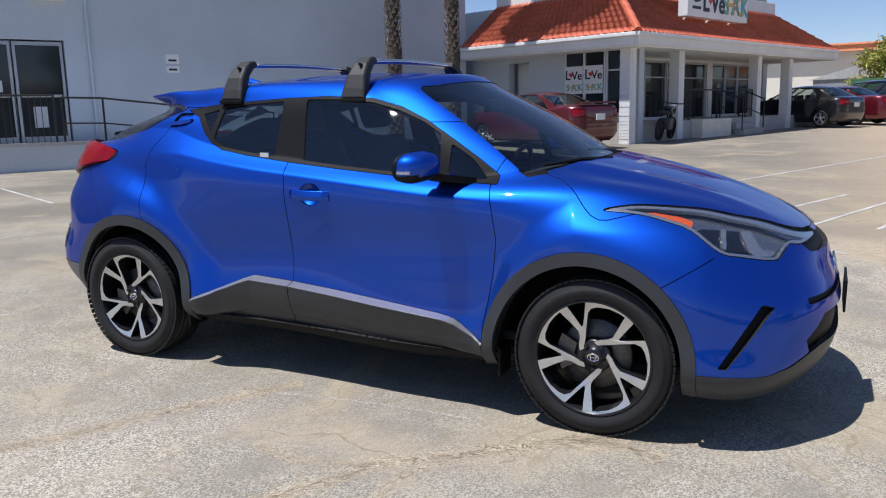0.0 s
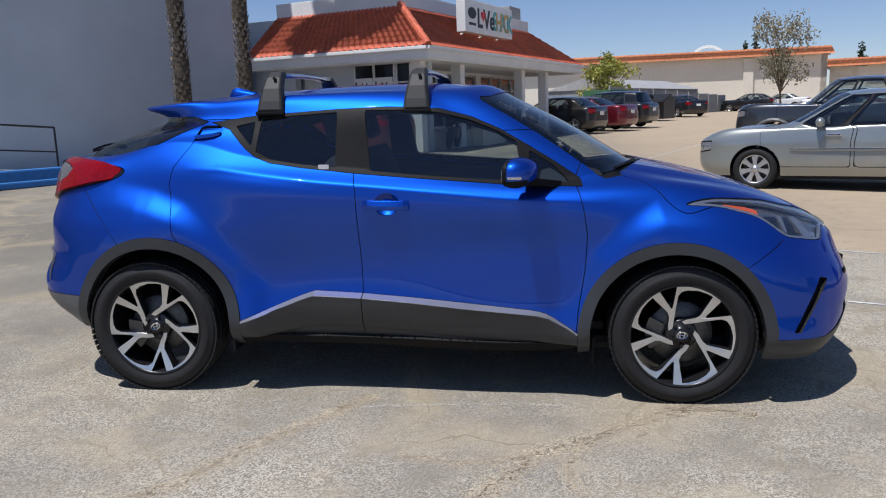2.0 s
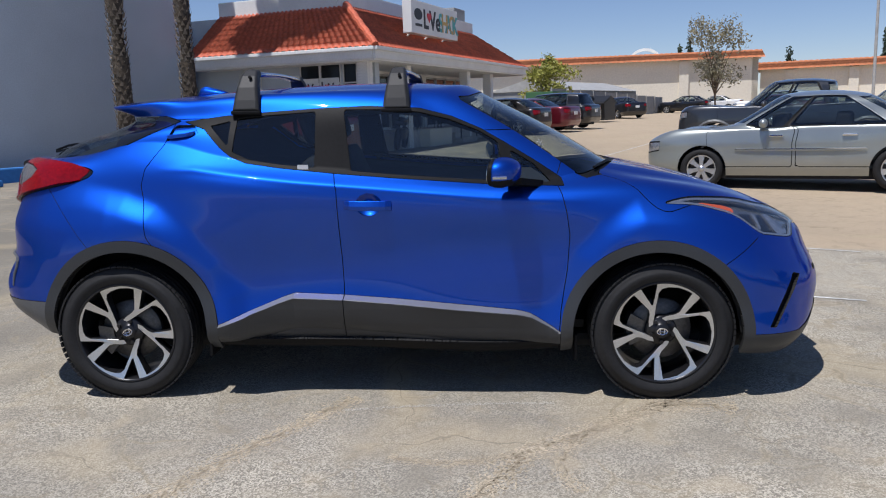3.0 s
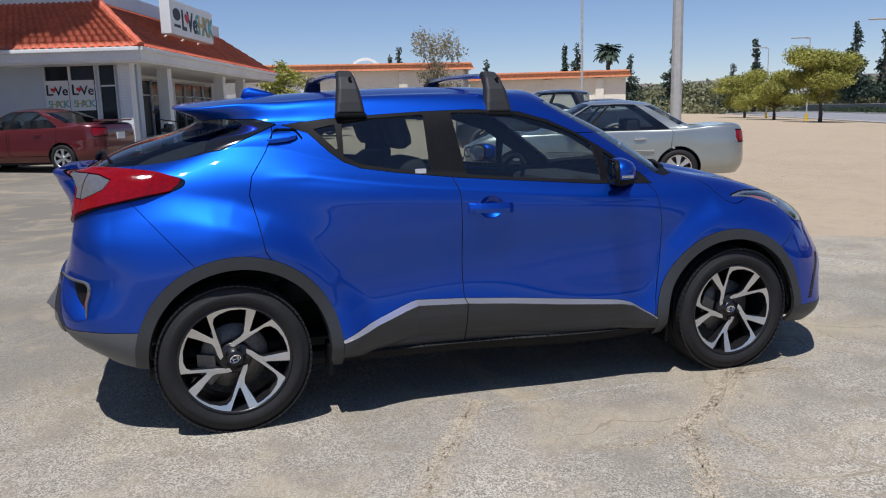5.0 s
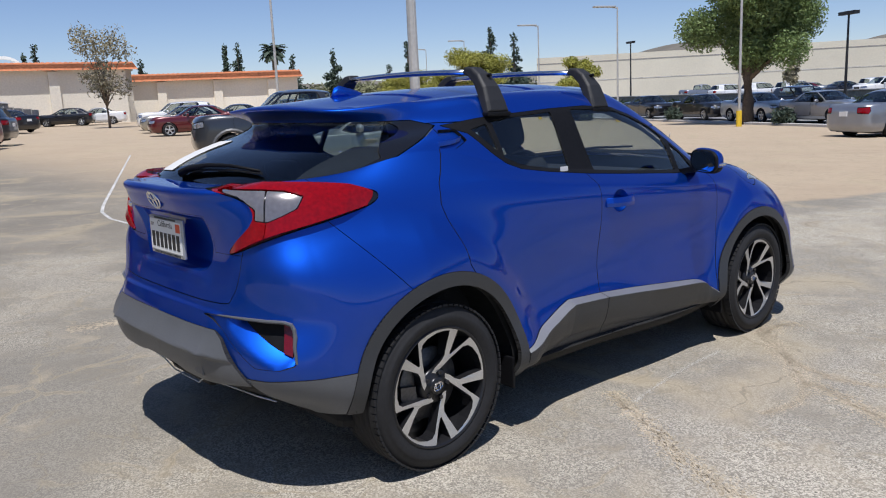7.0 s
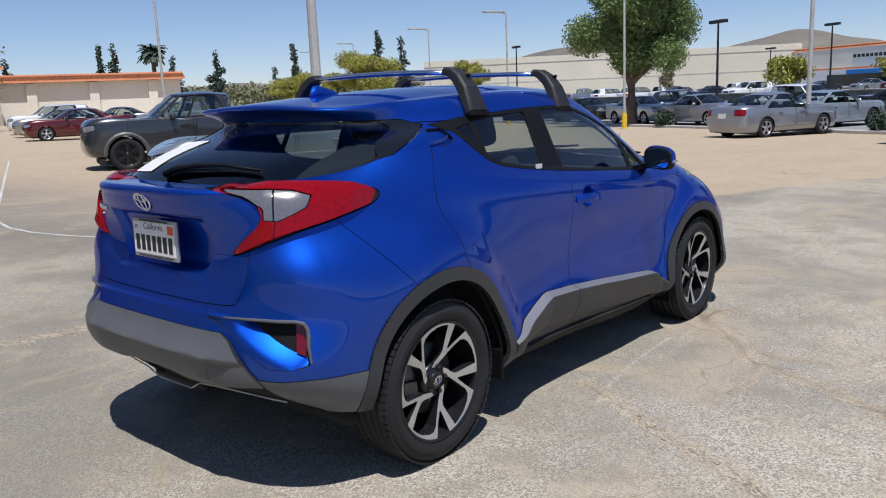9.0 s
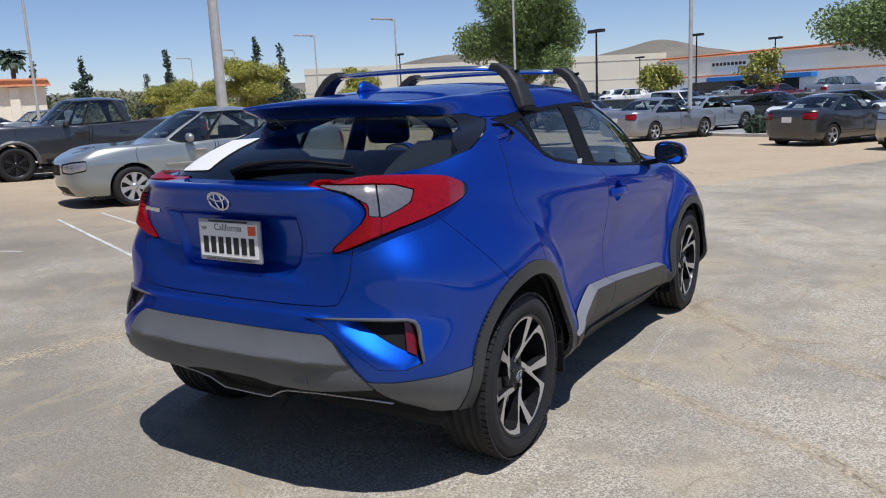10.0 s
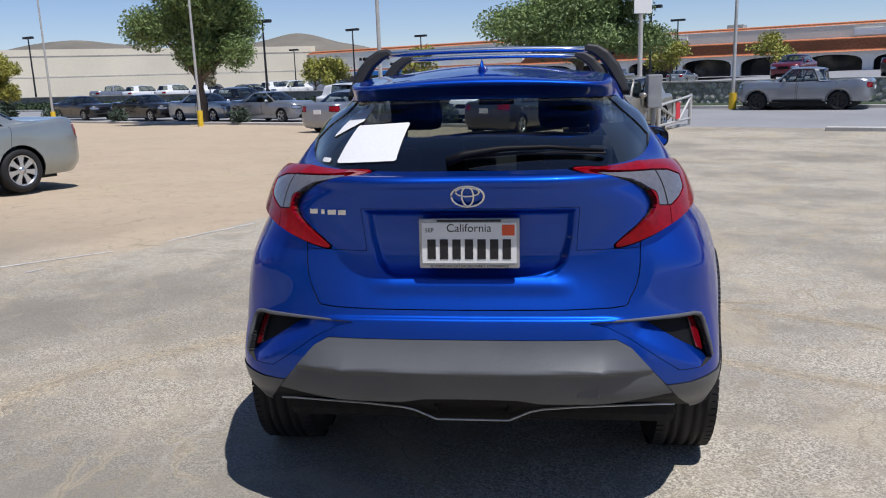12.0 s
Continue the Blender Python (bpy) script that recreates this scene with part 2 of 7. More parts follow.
M["blue"].node_tree.nodes["Principled BSDF"].inputs["Specular Tint"].default_value = (.10, .28, .75, 1)
M["asphalt"] = asphalt("bleached_asphalt")
M.update(
    # grey-white stucco with the blue cast of its shade mixed into the colour
    stucco=mat("grey_white_stucco", (.53, .575, .61), .9, grain=.06, scale=30, bump=.004, stain=.07, stain_scale=.5),
    white=mat("white_paint", (.78, .78, .76), .75, grain=.05, scale=25, bump=.002, stain=.06, stain_scale=1.2),
    brick=mat("white_painted_brick", (.76, .76, .75), .8, grain=.08, scale=12, bump=.004, stain=.05),
    tile=mat("red_clay_roof_tile", (.56, .125, .062), .7, grain=.22, scale=9, bump=.003, stain=.2, stain_scale=1.0),
    orange=mat("orange_roof_tile", (.50, .17, .07), .8, grain=.25, scale=3, stain=.15, stain_scale=.2),
    tan=mat("cream_stucco", (.78, .72, .60), .9, grain=.06, scale=6, stain=.08, stain_scale=.15),
    beige=mat("beige_concrete_wall", (.68, .615, .475), .9, grain=.05, scale=4, stain=.08, stain_scale=.1),
    shopglass=mat("dark_shop_glass", (.02, .025, .03), .06, stain=.2, stain_scale=.8),
    alu=mat("door_aluminium", (.45, .46, .47), .4, .6, grain=.06),
    iron=mat("black_iron", (.015, .015, .016), .5, grain=.2),
    steelpole=mat("galvanised_pole", (.50, .49, .46), .5, .3, grain=.08, scale=8, stain=.1),
    yellow=mat("yellow_paint", (.75, .50, .03), .6, grain=.1, scale=14, stain=.12),
    orangecone=mat("orange_plastic", (.75, .10, .03), .5, grain=.08),
    bluepaint=mat("blue_kerb_paint", (.03, .17, .45), .7, grain=.12, scale=10, stain=.1),
    concrete=mat("concrete", (.46, .44, .41), .9, grain=.10, scale=15, bump=.003, stain=.15, stain_scale=.8),
    road=mat("street_asphalt", (.24, .24, .245), .9, grain=.15, scale=40, stain=.10, stain_scale=.3),
    stone=mat("field_stone", (.43, .40, .35), .9, grain=.25, scale=8, stain=.2, rnd=.25),
    line=mat("faded_white_line", (.50, .49, .46), .85, grain=.3, scale=30, stain=.25, stain_scale=3),
    bark=mat("bark", (.13, .10, .075), .95, grain=.3, scale=14, bump=.01, stain=.2),
    palmboot=mat("palm_leaf_bases", (.24, .20, .155), .95, grain=.4, scale=20),
    palmbark=mat("palm_bark", (.075, .058, .042), .95, grain=.5, scale=16, bump=.02, stain=.25, stain_scale=4),
    leaf=mat("green_leaf", (.16, .225, .07), .6, grain=.35, scale=3, stain=.3, stain_scale=.6),
    leaf2=mat("yellow_green_leaf", (.29, .285, .05), .55, grain=.35, scale=3, stain=.25, stain_scale=.6),
    leaf3=mat("dark_conifer", (.045, .07, .045), .7, grain=.3, scale=2, stain=.2),
    # far foliage: the haze of distance is put into this greyed olive
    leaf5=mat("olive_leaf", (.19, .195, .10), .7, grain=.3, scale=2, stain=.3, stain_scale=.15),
    leaf4=mat("dry_grey_leaf", (.28, .25, .16), .8, grain=.3, scale=4),
    hedge=mat("dark_hedge", (.03, .05, .02), .9, grain=.4, scale=2, stain=.3, stain_scale=.5),
    hill=mat("dry_hill", (.16, .145, .115), 1, grain=.15, scale=.02, stain=.2, stain_scale=.004),
    green=mat("green_bin", (.05, .14, .06), .6, grain=.1),
    tarp=mat("grey_tarp", (.26, .27, .28), .7, grain=.1, scale=2, stain=.1),
    sign=mat("white_sign", (.80, .80, .78), .4, stain=.04),
    awning=mat("blue_awning", (.02, .20, .55), .6, grain=.08),
    redp=mat("red_letter", (.65, .03, .04), .5, stain=.05),
    ink=mat("black_letter", (.015, .015, .017), .5, stain=.05),
    teal=mat("teal_letter", (.10, .42, .42), .5, stain=.05),
    ochre=mat("ochre_letter", (.65, .42, .12), .5, stain=.05),
)


# ---- building helpers ----
def part(name, bm, material, parent=None, label="", smooth=False, m=None):
    """Link a bmesh as one mesh object, under a thing or a part."""
    me = bpy.data.meshes.new(name)
    bm.normal_update()
    bm.to_mesh(me)
    bm.free()
    for k in (material if isinstance(material, (list, tuple)) else [material]):
        me.materials.append(k)
    if smooth:
        me.shade_smooth()
    ob = new(name, me)
    ob.parent = parent
    if m is not None:
        ob.matrix_basis = m
    if label:
        ob["label"] = label
    return ob


def part_np(name, v, f, material, parent=None, label="", smooth=True, edge_from=None):
    """The same from vertex and face lists."""
    me = bpy.data.meshes.new(name)
    me.from_pydata(v.tolist() if isinstance(v, np.ndarray) else v, [], f.tolist() if isinstance(f, np.ndarray) else f)
    me.materials.append(material)
    if edge_from is not None:
        # turned-in edges painted dark, for the shade inside the shut lines
        me.materials.append(M["dark"])
        k = np.zeros(len(me.polygons), np.int32)
        k[edge_from:] = 1
        me.polygons.foreach_set("material_index", k)
    if smooth:
        me.shade_smooth()
    ob = new(name, me)
    ob.parent = parent
    if label:
        ob["label"] = label
    return ob


def box(bm, x0, x1, y0, y1, z0, z1, bevel=0.0, mi=0):
    r = bmesh.ops.create_cube(bm, size=1, matrix=Matrix.LocRotScale(((x0 + x1) / 2, (y0 + y1) / 2, (z0 + z1) / 2), None, (abs(x1 - x0), abs(y1 - y0), abs(z1 - z0))))
    vs = set(r["verts"])
    fs = [f for f in bm.faces if f.verts[0] in vs]
    for f in fs:
        f.material_index = mi
    if bevel:
        es = [e for e in bm.edges if e.verts[0] in vs]
        r = bmesh.ops.bevel(bm, geom=es, offset=bevel, segments=2, profile=.6, affect="EDGES")
        for f in r["faces"]:
            f.material_index = mi
    return bm


def boxed(x0, x1, y0, y1, z0, z1, bevel=0.0):
    return box(bmesh.new(), x0, x1, y0, y1, z0, z1, bevel)


def rod(bm, a, b, r0, r1=None, n=10, cap=True, mi=0):
    """A round bar from a to b."""
    a, b = Vector(a), Vector(b)
    d = b - a
    q = d.to_track_quat("Z", "Y").to_matrix().to_4x4()
    r = bmesh.ops.create_cone(bm, cap_ends=cap, segments=n, radius1=r0, radius2=r0 if r1 is None else r1, depth=d.length, matrix=Matrix.Translation((a + b) / 2) @ q)
    vs = set(r["verts"])
    for f in bm.faces:
        if f.verts[0] in vs:
            f.material_index = mi
    return bm


def tube(bm, pts, r, n=8, closed=False):
    """A swept pipe through pts."""
    pts = [Vector(p) for p in pts]
    rings = []
    for i, p in enumerate(pts):
        a, b = pts[max(i - 1, 0)], pts[min(i + 1, len(pts) - 1)]
        q = (b - a).to_track_quat("Z", "Y")
        rr = r[i] if isinstance(r, (list, tuple)) else r
        rings.append([bm.verts.new(p + q @ Vector((rr * math.cos(2 * math.pi * k / n), rr * math.sin(2 * math.pi * k / n), 0))) for k in range(n)])
    for a, b in zip(rings, rings[1:]):
        for k in range(n):
            bm.faces.new((a[k], a[(k + 1) % n], b[(k + 1) % n], b[k]))
    bm.faces.new(rings[0][::-1])
    bm.faces.new(rings[-1])
    return bm


def lathe(bm, prof, n=48, axis="y", mi=0):
    """Turn a profile of (radius, along) about an axis; open ends."""
    rings = []
    for r, h in prof:
        ring = []
        for k in range(n):
            a = 2 * math.pi * k / n
            p = (r * math.cos(a), h, r * math.sin(a)) if axis == "y" else (r * math.cos(a), r * math.sin(a), h)
            ring.append(bm.verts.new(p))
        rings.append(ring)
    for a, b in zip(rings, rings[1:]):
        for k in range(n):
            f = bm.faces.new((a[k], b[k], b[(k + 1) % n], a[(k + 1) % n]))
            f.material_index = mi
            f.smooth = True
    return bm


def slab(bm, outline, y0, y1, front=0, side=0, fn=None):
    """Extrude an (x, z) outline from y0 to y1. fn moves a corner of the y1 face."""
    a = [bm.verts.new((x, y0, z)) for x, z in outline]
    b = [bm.verts.new(fn(x, y1, z) if fn else (x, y1, z)) for x, z in outline]
    n = len(outline)
    for k in range(n):
        f = bm.faces.new((a[k], a[(k + 1) % n], b[(k + 1) % n], b[k]))
        f.material_index = side
    f = bm.faces.new(b)
    f.material_index = front
    f = bm.faces.new(a[::-1])
    f.material_index = side
    return bm


def curve(pts, n=6, closed=False):
    """A smooth run of 2D points through pts."""
    p = np.array(pts, float)
    k = len(p)
    out = []
    for i in range(k if closed else k - 1):
        p0, p1, p2, p3 = (p[(i + j) % k] if closed else p[min(max(i + j, 0), k - 1)] for j in (-1, 0, 1, 2))
        for t in np.linspace(0, 1, n, endpoint=False):
            out.append(.5 * (2 * p1 + (p2 - p0) * t + (2 * p0 - 5 * p1 + 4 * p2 - p3) * t * t + (3 * p1 - p0 - 3 * p2 + p3) * t ** 3))
    if not closed:
        out.append(p[-1])
    return np.array(out)


def sdist(p, poly):
    """Signed distance of points (n, 2) to a closed outline; negative inside."""
    q = np.array(poly, float)
    best, inside = np.full(len(p), 1e9), np.zeros(len(p), bool)
    for a, b in zip(q, np.roll(q, -1, 0)):
        e, w = b - a, p - a
        t = np.clip((w @ e) / max(e @ e, 1e-12), 0, 1)
        best = np.minimum(best, ((w - t[:, None] * e) ** 2).sum(1))
        c = (p[:, 1] >= a[1]) != (p[:, 1] >= b[1])
        cross = e[0] * w[:, 1] - e[1] * w[:, 0]
        inside ^= c & ((cross > 0) == (e[1] > 0))
    return np.sqrt(best) * np.where(inside, -1, 1)


def split(v, t, f):
    """Cut a triangle sheet along f = 0. Returns (inside, outside), each (v, t)."""
    s = f < 0
    cnt = s[t].sum(1)
    parts = [[t[cnt == 3]], [t[cnt == 0]]]
    new_v = v
    for want in (1, 2):
        m = t[cnt == want]
        if not len(m):
            continue
        lone = s[m] if want == 1 else ~s[m]
        k = lone.argmax(1)
        a, b, c = (m[np.arange(len(m)), (k + j) % 3] for j in range(3))
        base = len(new_v)
        e = np.concatenate([np.stack([a, b], 1), np.stack([a, c], 1)])
        key, inv = np.unique(np.sort(e, 1), axis=0, return_inverse=True)
        inv = inv.reshape(-1)
        w = f[key[:, 0]] / (f[key[:, 0]] - f[key[:, 1]])
        new_v = np.concatenate([new_v, v[key[:, 0]] + w[:, None] * (v[key[:, 1]] - v[key[:, 0]])])
        ab, ac = base + inv[:len(m)], base + inv[len(m):]
        tip, rest = np.stack([a, ab, ac], 1), np.concatenate([np.stack([ab, b, c], 1), np.stack([ab, c, ac], 1)])
        parts[0 if want == 1 else 1].append(tip)
        parts[1 if want == 1 else 0].append(rest)
    out = []
    for ts in parts:
        tt = np.concatenate(ts)
        used, inv = np.unique(tt, return_inverse=True)
        out.append((new_v[used], inv.reshape(-1, 3)))
    return out


# ---- ground ----
def ground_z(x, y):
    """The lot falls gently to the street and rises to the white building."""
    m = max(0.0, min(-((x - 20) * .868 - (y + 7.5) * .496), 60.0))
    return -.35 + .017 * m + .006 * max(0.0, min(y, 90.0)) * min(1.0, m / 20)


def sheet(name, x0, x1, y0, y1, step, material, lift=0.0):
    xs, ys = np.arange(x0, x1 + step / 2, step), np.arange(y0, y1 + step / 2, step)
    v = [(x, y, ground_z(x, y) + lift) for y in ys for x in xs]
    n = len(xs)
    f = [(j * n + i, j * n + i + 1, j * n + n + i + 1, j * n + n + i) for j in range(len(ys) - 1) for i in range(n - 1)]
    ob = part_np(name, v, f, material)
    return ob


ground = tagged(sheet("ground", -320, 480, -380, 420, 2.5, M["asphalt"]), "sun-bleached cracked asphalt of a car park", "ground", kind="structure")


def painted(x0, y0, x1, y1, w=.045, lift=.004, n=12):
    """A worn line painted on the lot."""
    d = Vector((x1 - x0, y1 - y0, 0))
    q = Vector((-d.y, d.x, 0)).normalized() * w / 2
    bm = bmesh.new()
    pts = []
    for k in range(n + 1):
        p = Vector((x0, y0, 0)) + d * k / n
        pts.append([bm.verts.new((p.x + s * q.x, p.y + s * q.y, ground_z(p.x + s * q.x, p.y + s * q.y) + lift)) for s in (-1, 1)])
    for a, b in zip(pts, pts[1:]):
        bm.faces.new((a[0], b[0], b[1], a[1]))
    tagged(part("parking_line", bm, M["line"]), "worn white parking line on asphalt", "parking line", kind="structure")


for seg in ((-10.1, 4.62, -7.6, 3.62), (3.15, 8.01, 1.78, 4.43), (2.45, 7.99, .82, 4.14), (3.04, 6.25, 2.67, 5.11), (6.06, 21.51, .92, 9.32), (.92, 9.32, .60, 8.48), (.60, 8.48, .43, 7.68), (.43, 7.68, .43, 7.02), (.43, 7.02, .56, 6.40), (.56, 6.40, .70, 5.97)):
    painted(*seg)
for seg in ((1.70, 4.28, 2.37, 3.63), (2.89, 3.32, 3.93, 2.81), (1.50, 3.93, 1.66, 3.86), (2.78, 1.16, 3.15, 1.02)):
    painted(*seg, w=.035)


def seam(name, pts, width, material, label, lift=.0012, seed=1, bits=90):
    """A ragged streak on the ground: a narrow core with loose crumbs about it."""
    r = random.Random(seed)
    line = curve(pts, 14)
    v, f = [], []

    def blot(x, y, rad, stretch, turn):
        n, b = 7, len(v)
        for k in range(n):
            a = 2 * math.pi * k / n
            q = rad * r.uniform(.55, 1.2)
            px, py = q * stretch * math.cos(a), q * math.sin(a)
            gx, gy = x + px * math.cos(turn) - py * math.sin(turn), y + px * math.sin(turn) + py * math.cos(turn)
            v.append((gx, gy, ground_z(gx, gy) + lift))
        f.append(tuple(range(b, b + n)))
    for k in range(len(line) - 1):
        (x0, y0), (x1, y1) = line[k], line[k + 1]
        run_, turn = math.hypot(x1 - x0, y1 - y0), math.atan2(y1 - y0, x1 - x0)
        for _ in range(max(2, int(run_ * bits))):
            t, off = r.random(), r.gauss(0, width * .55)
            rad = min(width, .08) * r.uniform(.025, .11) * math.exp(-.6 * abs(off) / width)
            blot(x0 + (x1 - x0) * t - off * math.sin(turn), y0 + (y1 - y0) * t + off * math.cos(turn), rad, r.uniform(1, 3), turn + r.gauss(0, .4))
    ob = part_np(name, v, f, material, smooth=False)
    return tagged(ob, label, "ground marking", kind="structure")


sandy = mat("pale_sand", (.47, .395, .285), .95, grain=.25, scale=90, stain=.15, stain_scale=6)
scuff = mat("pale_scuff", (.56, .53, .47), .9, grain=.25, scale=120)
for k, (pts, w) in enumerate((
        ([(1.75, -.70), (1.34, -.88), (1.10, -1.08), (.92, -1.22), (.60, -1.48), (.53, -1.64), (.38, -1.90), (.22, -2.14), (-.1, -2.5)], .085),
        ([(.60, -1.48), (.30, -1.56), (.05, -1.50)], .05),
        ([(.92, -1.22), (.75, -1.55), (.80, -1.80)], .05),
        ([(-.18, -.83), (-.40, -1.19), (-.60, -1.48), (-.69, -1.70), (-.82, -1.90), (-1.02, -2.1), (-1.3, -2.35)], .075),
        ([(-1.75, 2.46), (-1.18, 2.32), (-.83, 2.22), (-.51, 1.98), (-.13, 1.54), (.2, 1.3)], .14),
        ([(1.24, -.97), (1.45, -.92), (1.62, -.98)], .09))):
    seam("sandy_crack", pts, w, sandy, "pale sand lying along an asphalt crack", seed=k + 3, bits=1500)
seam("scuff_mark", [(-.21, -1.0), (.11, -.95), (.47, -.915), (.78, -.91)], .022, scuff, "pale scuffed line on the asphalt", seed=21, bits=1800)


# ---- white building with ramp, at the back of the lot ----
def along(p, q, t):
    return p[0] + (q[0] - p[0]) * t, p[1] + (q[1] - p[1]) * t


def placed(name, at, turn, label="", category="", kind="", group="", z=None):
    """An empty standing on the ground."""
    ob = new(name)
    ob.matrix_basis = pose(at[0], at[1], ground_z(*at) if z is None else z, 0, 0, turn)
    return tagged(ob, label, category, group, kind)


# local x runs along its front, y into the building
hall = placed("commercial_building", (-14.15, 8.17), 62, "grey-white rendered windowless commercial building with glazed doors", "building", z=0)
bm = bmesh.new()
for u0, u1, z0, z1 in ((-30, -1.15, 0, 11), (-1.15, 1.02, 3.1, 11), (1.02, 12.7, 0, 11), (-1.15, 1.02, 0, .8)):
    box(bm, u0, u1, 0, .35, z0, z1)
part("wall", bm, M["stucco"], hall)
part("side_wall", boxed(-30, 12.69, .35, 26, 0, 10.9), M["stucco"], hall)
for u0 in (-1.12, -.05):
    bm = bmesh.new()
    for a, b, c, d in ((0, .06, .82, 3.06), (.97, 1.03, .82, 3.06), (.06, .97, .82, .95), (.06, .97, 2.98, 3.06)):
        box(bm, u0 + a, u0 + b, .05, .12, c, d)
    leaf = part("door", bm, M["alu"], hall, "glazed aluminium door leaf")
    part("pane", boxed(u0 + .06, u0 + .97, .075, .09, .95, 2.98), M["shopglass"], leaf)
    part("push_bar", boxed(u0 + .1, u0 + .93, .02, .05, 1.83, 1.89, .01), M["alu"], leaf)
part("notice", boxed(.25, .55, .03, .04, 1.15, 1.62), M["paper"], hall, "white paper notice")
part("notice", boxed(-.5, -.32, .03, .04, 1.95, 2.2), M["paper"], hall)
part("wall_lamp", boxed(.35, 1.1, -.25, 0, 3.95, 4.15, .03), M["white"], hall, "white wall lamp box")
for z in (2.62, 2.40):
    ob = part("wall_plaque", boxed(3.30, 3.62, -.015, 0, z, z + (.22 if z > 2.5 else .16)), M["sign"], hall)
    bm = boxed(3.36, 3.56, -.022, -.015, z + .05, z + .10)
    part("plaque_mark", bm, M["ink"], ob)
part("downpipe", rod(bmesh.new(), (1.55, -.04, .8), (1.55, -.04, 11), .035), M["stucco"], hall)

ramp = placed("access_ramp", (-12.75, 6.2), 60, "grey concrete access ramp with black iron railings", "ramp", z=0)
bm = bmesh.new()
vs = [bm.verts.new(p) for p in ((-8, 0, .1), (6.2, 0, .1), (6.2, 0, .42), (2.2, 0, .82), (-8, 0, .82))]
ws = [bm.verts.new((v.co.x, 1.75, v.co.z)) for v in vs]
bm.faces.new(vs)
bm.faces.new(ws[::-1])
for k in range(5):
    bm.faces.new((vs[k], ws[k], ws[(k + 1) % 5], vs[(k + 1) % 5]))
part("ramp_body", bm, M["stucco"], ramp)
part("ramp_edge", boxed(-8, 2.2, -.03, .12, .80, .87), M["concrete"], ramp)


def railing(name, parent, posts, height, bars=0, mid=True):
    bm = bmesh.new()
    for a, b in zip(posts, posts[1:]):
        rod(bm, (a[0], a[1], a[2] + height), (b[0], b[1], b[2] + height), .022, n=8)
        if mid:
            rod(bm, (a[0], a[1], a[2] + height * .45), (b[0], b[1], b[2] + height * .45), .016, n=8)
    rail = part("rail", bm, M["iron"], parent)
    for p in posts:
        part("post", rod(bmesh.new(), p, (p[0], p[1], p[2] + height + .01), .022, n=8), M["iron"], parent)
    for a, b in zip(posts, posts[1:]):
        for k in range(1, bars):
            q = Vector(a).lerp(Vector(b), k / bars)
            part("baluster", rod(bmesh.new(), q, q + Vector((0, 0, height)), .008, n=6), M["iron"], parent)


railing("rail", ramp, [(.2, .06, .82), (1.35, .06, .82)], 1.0, 10, False)
railing("rail", ramp, [(1.5, .06, .82), (2.3, .06, .80), (4.0, .06, .60)], .95)
railing("rail", ramp, [(4.5, .06, .56), (6.1, .06, .42)], .95)
railing("rail", ramp, [(-4, .06, .82), (-1.2, .06, .82)], 1.0, 20, False)
kerb = tagged(part("kerb", boxed(-.12, .12, -2.2, 2.6, -.1, .42, .03), M["bluepaint"], m=pose(-9.3, 10.0, .16, 0, 0, -30)), "low kerb wall painted bright blue", "kerb", kind="structure")
tagged(part("wheel_stop", boxed(-.95, .95, -.08, .08, 0, .12, .03), M["bluepaint"], m=pose(-9.0, 9.0, .28, 0, 0, 62)), "light blue painted concrete wheel stop", "wheel stop")
cone = tagged(new("delineator_post"), "orange plastic delineator post with white bands", "traffic post")
cone.matrix_basis = pose(-10.05, 9.7, ground_z(-10.05, 9.7))
part("post", rod(bmesh.new(), (0, 0, .04), (0, 0, 1.05), .055, .045, 14), M["orangecone"], cone)
part("base", boxed(-.2, .2, -.2, .2, 0, .05, .02), M["iron"], cone)
for z in (.66, .84):
    part("band", rod(bmesh.new(), (0, 0, z), (0, 0, z + .1), .0535, .0525, 14, False), M["white"], cone)

# ---- corner shop with a red clay tile roof ----
shop = placed("corner_shop", (-2.73, 17.8), 70.4, "single-storey white shop with red clay tile mansard roof and porch pillars", "shop building", z=0)
EZ, RZ = 3.22, 4.55          # eave and ridge heights
bm = bmesh.new()
for v0, v1, z0, z1 in ((-.16, .44, 0, 3), (.44, .84, 0, 1.15), (.44, .84, 2.92, 3), (.84, .95, 0, 3), (.95, 2.3, 0, 1.15), (.95, 2.3, 2.92, 3), (2.3, 3.65, 0, 3), (3.65, 4.45, 2.7, 3), (4.45, 6.0, 0, 3)):
    box(bm, .30, .56, v0, v1, z0, z1)
part("wall", bm, M["stucco"], shop)
part("door_recess", boxed(.75, .85, 3.65, 4.45, .3, 2.7), M["white"], shop)
part("floor_slab", boxed(-.1, 12.8, -.1, 1.8, .2, .86), M["concrete"], shop)
for u0, u1, z0, z1 in ((.5, 2.3, .3, .95), (2.5, 5.2, .3, .95), (5.2, 8.0, 2.75, 3), (2.3, 2.5, .3, 3), (8, 8.4, .3, 3), (8.4, 10.4, .3, .95), (10.4, 12.6, .3, .95), (10.4, 12.6, 2.75, 3), (12.6, 13, .3, 3), (.5, 2.3, 2.75, 3), (2.5, 5.2, 2.75, 3), (8.4, 10.4, 2.75, 3)):
    part("front_wall", boxed(u0, u1, 1.8, 1.98, z0, z1), M["white"], shop)
part("back_volume", boxed(.9, 13, 1.98, 9, .1, 3.0), M["stucco"], shop)
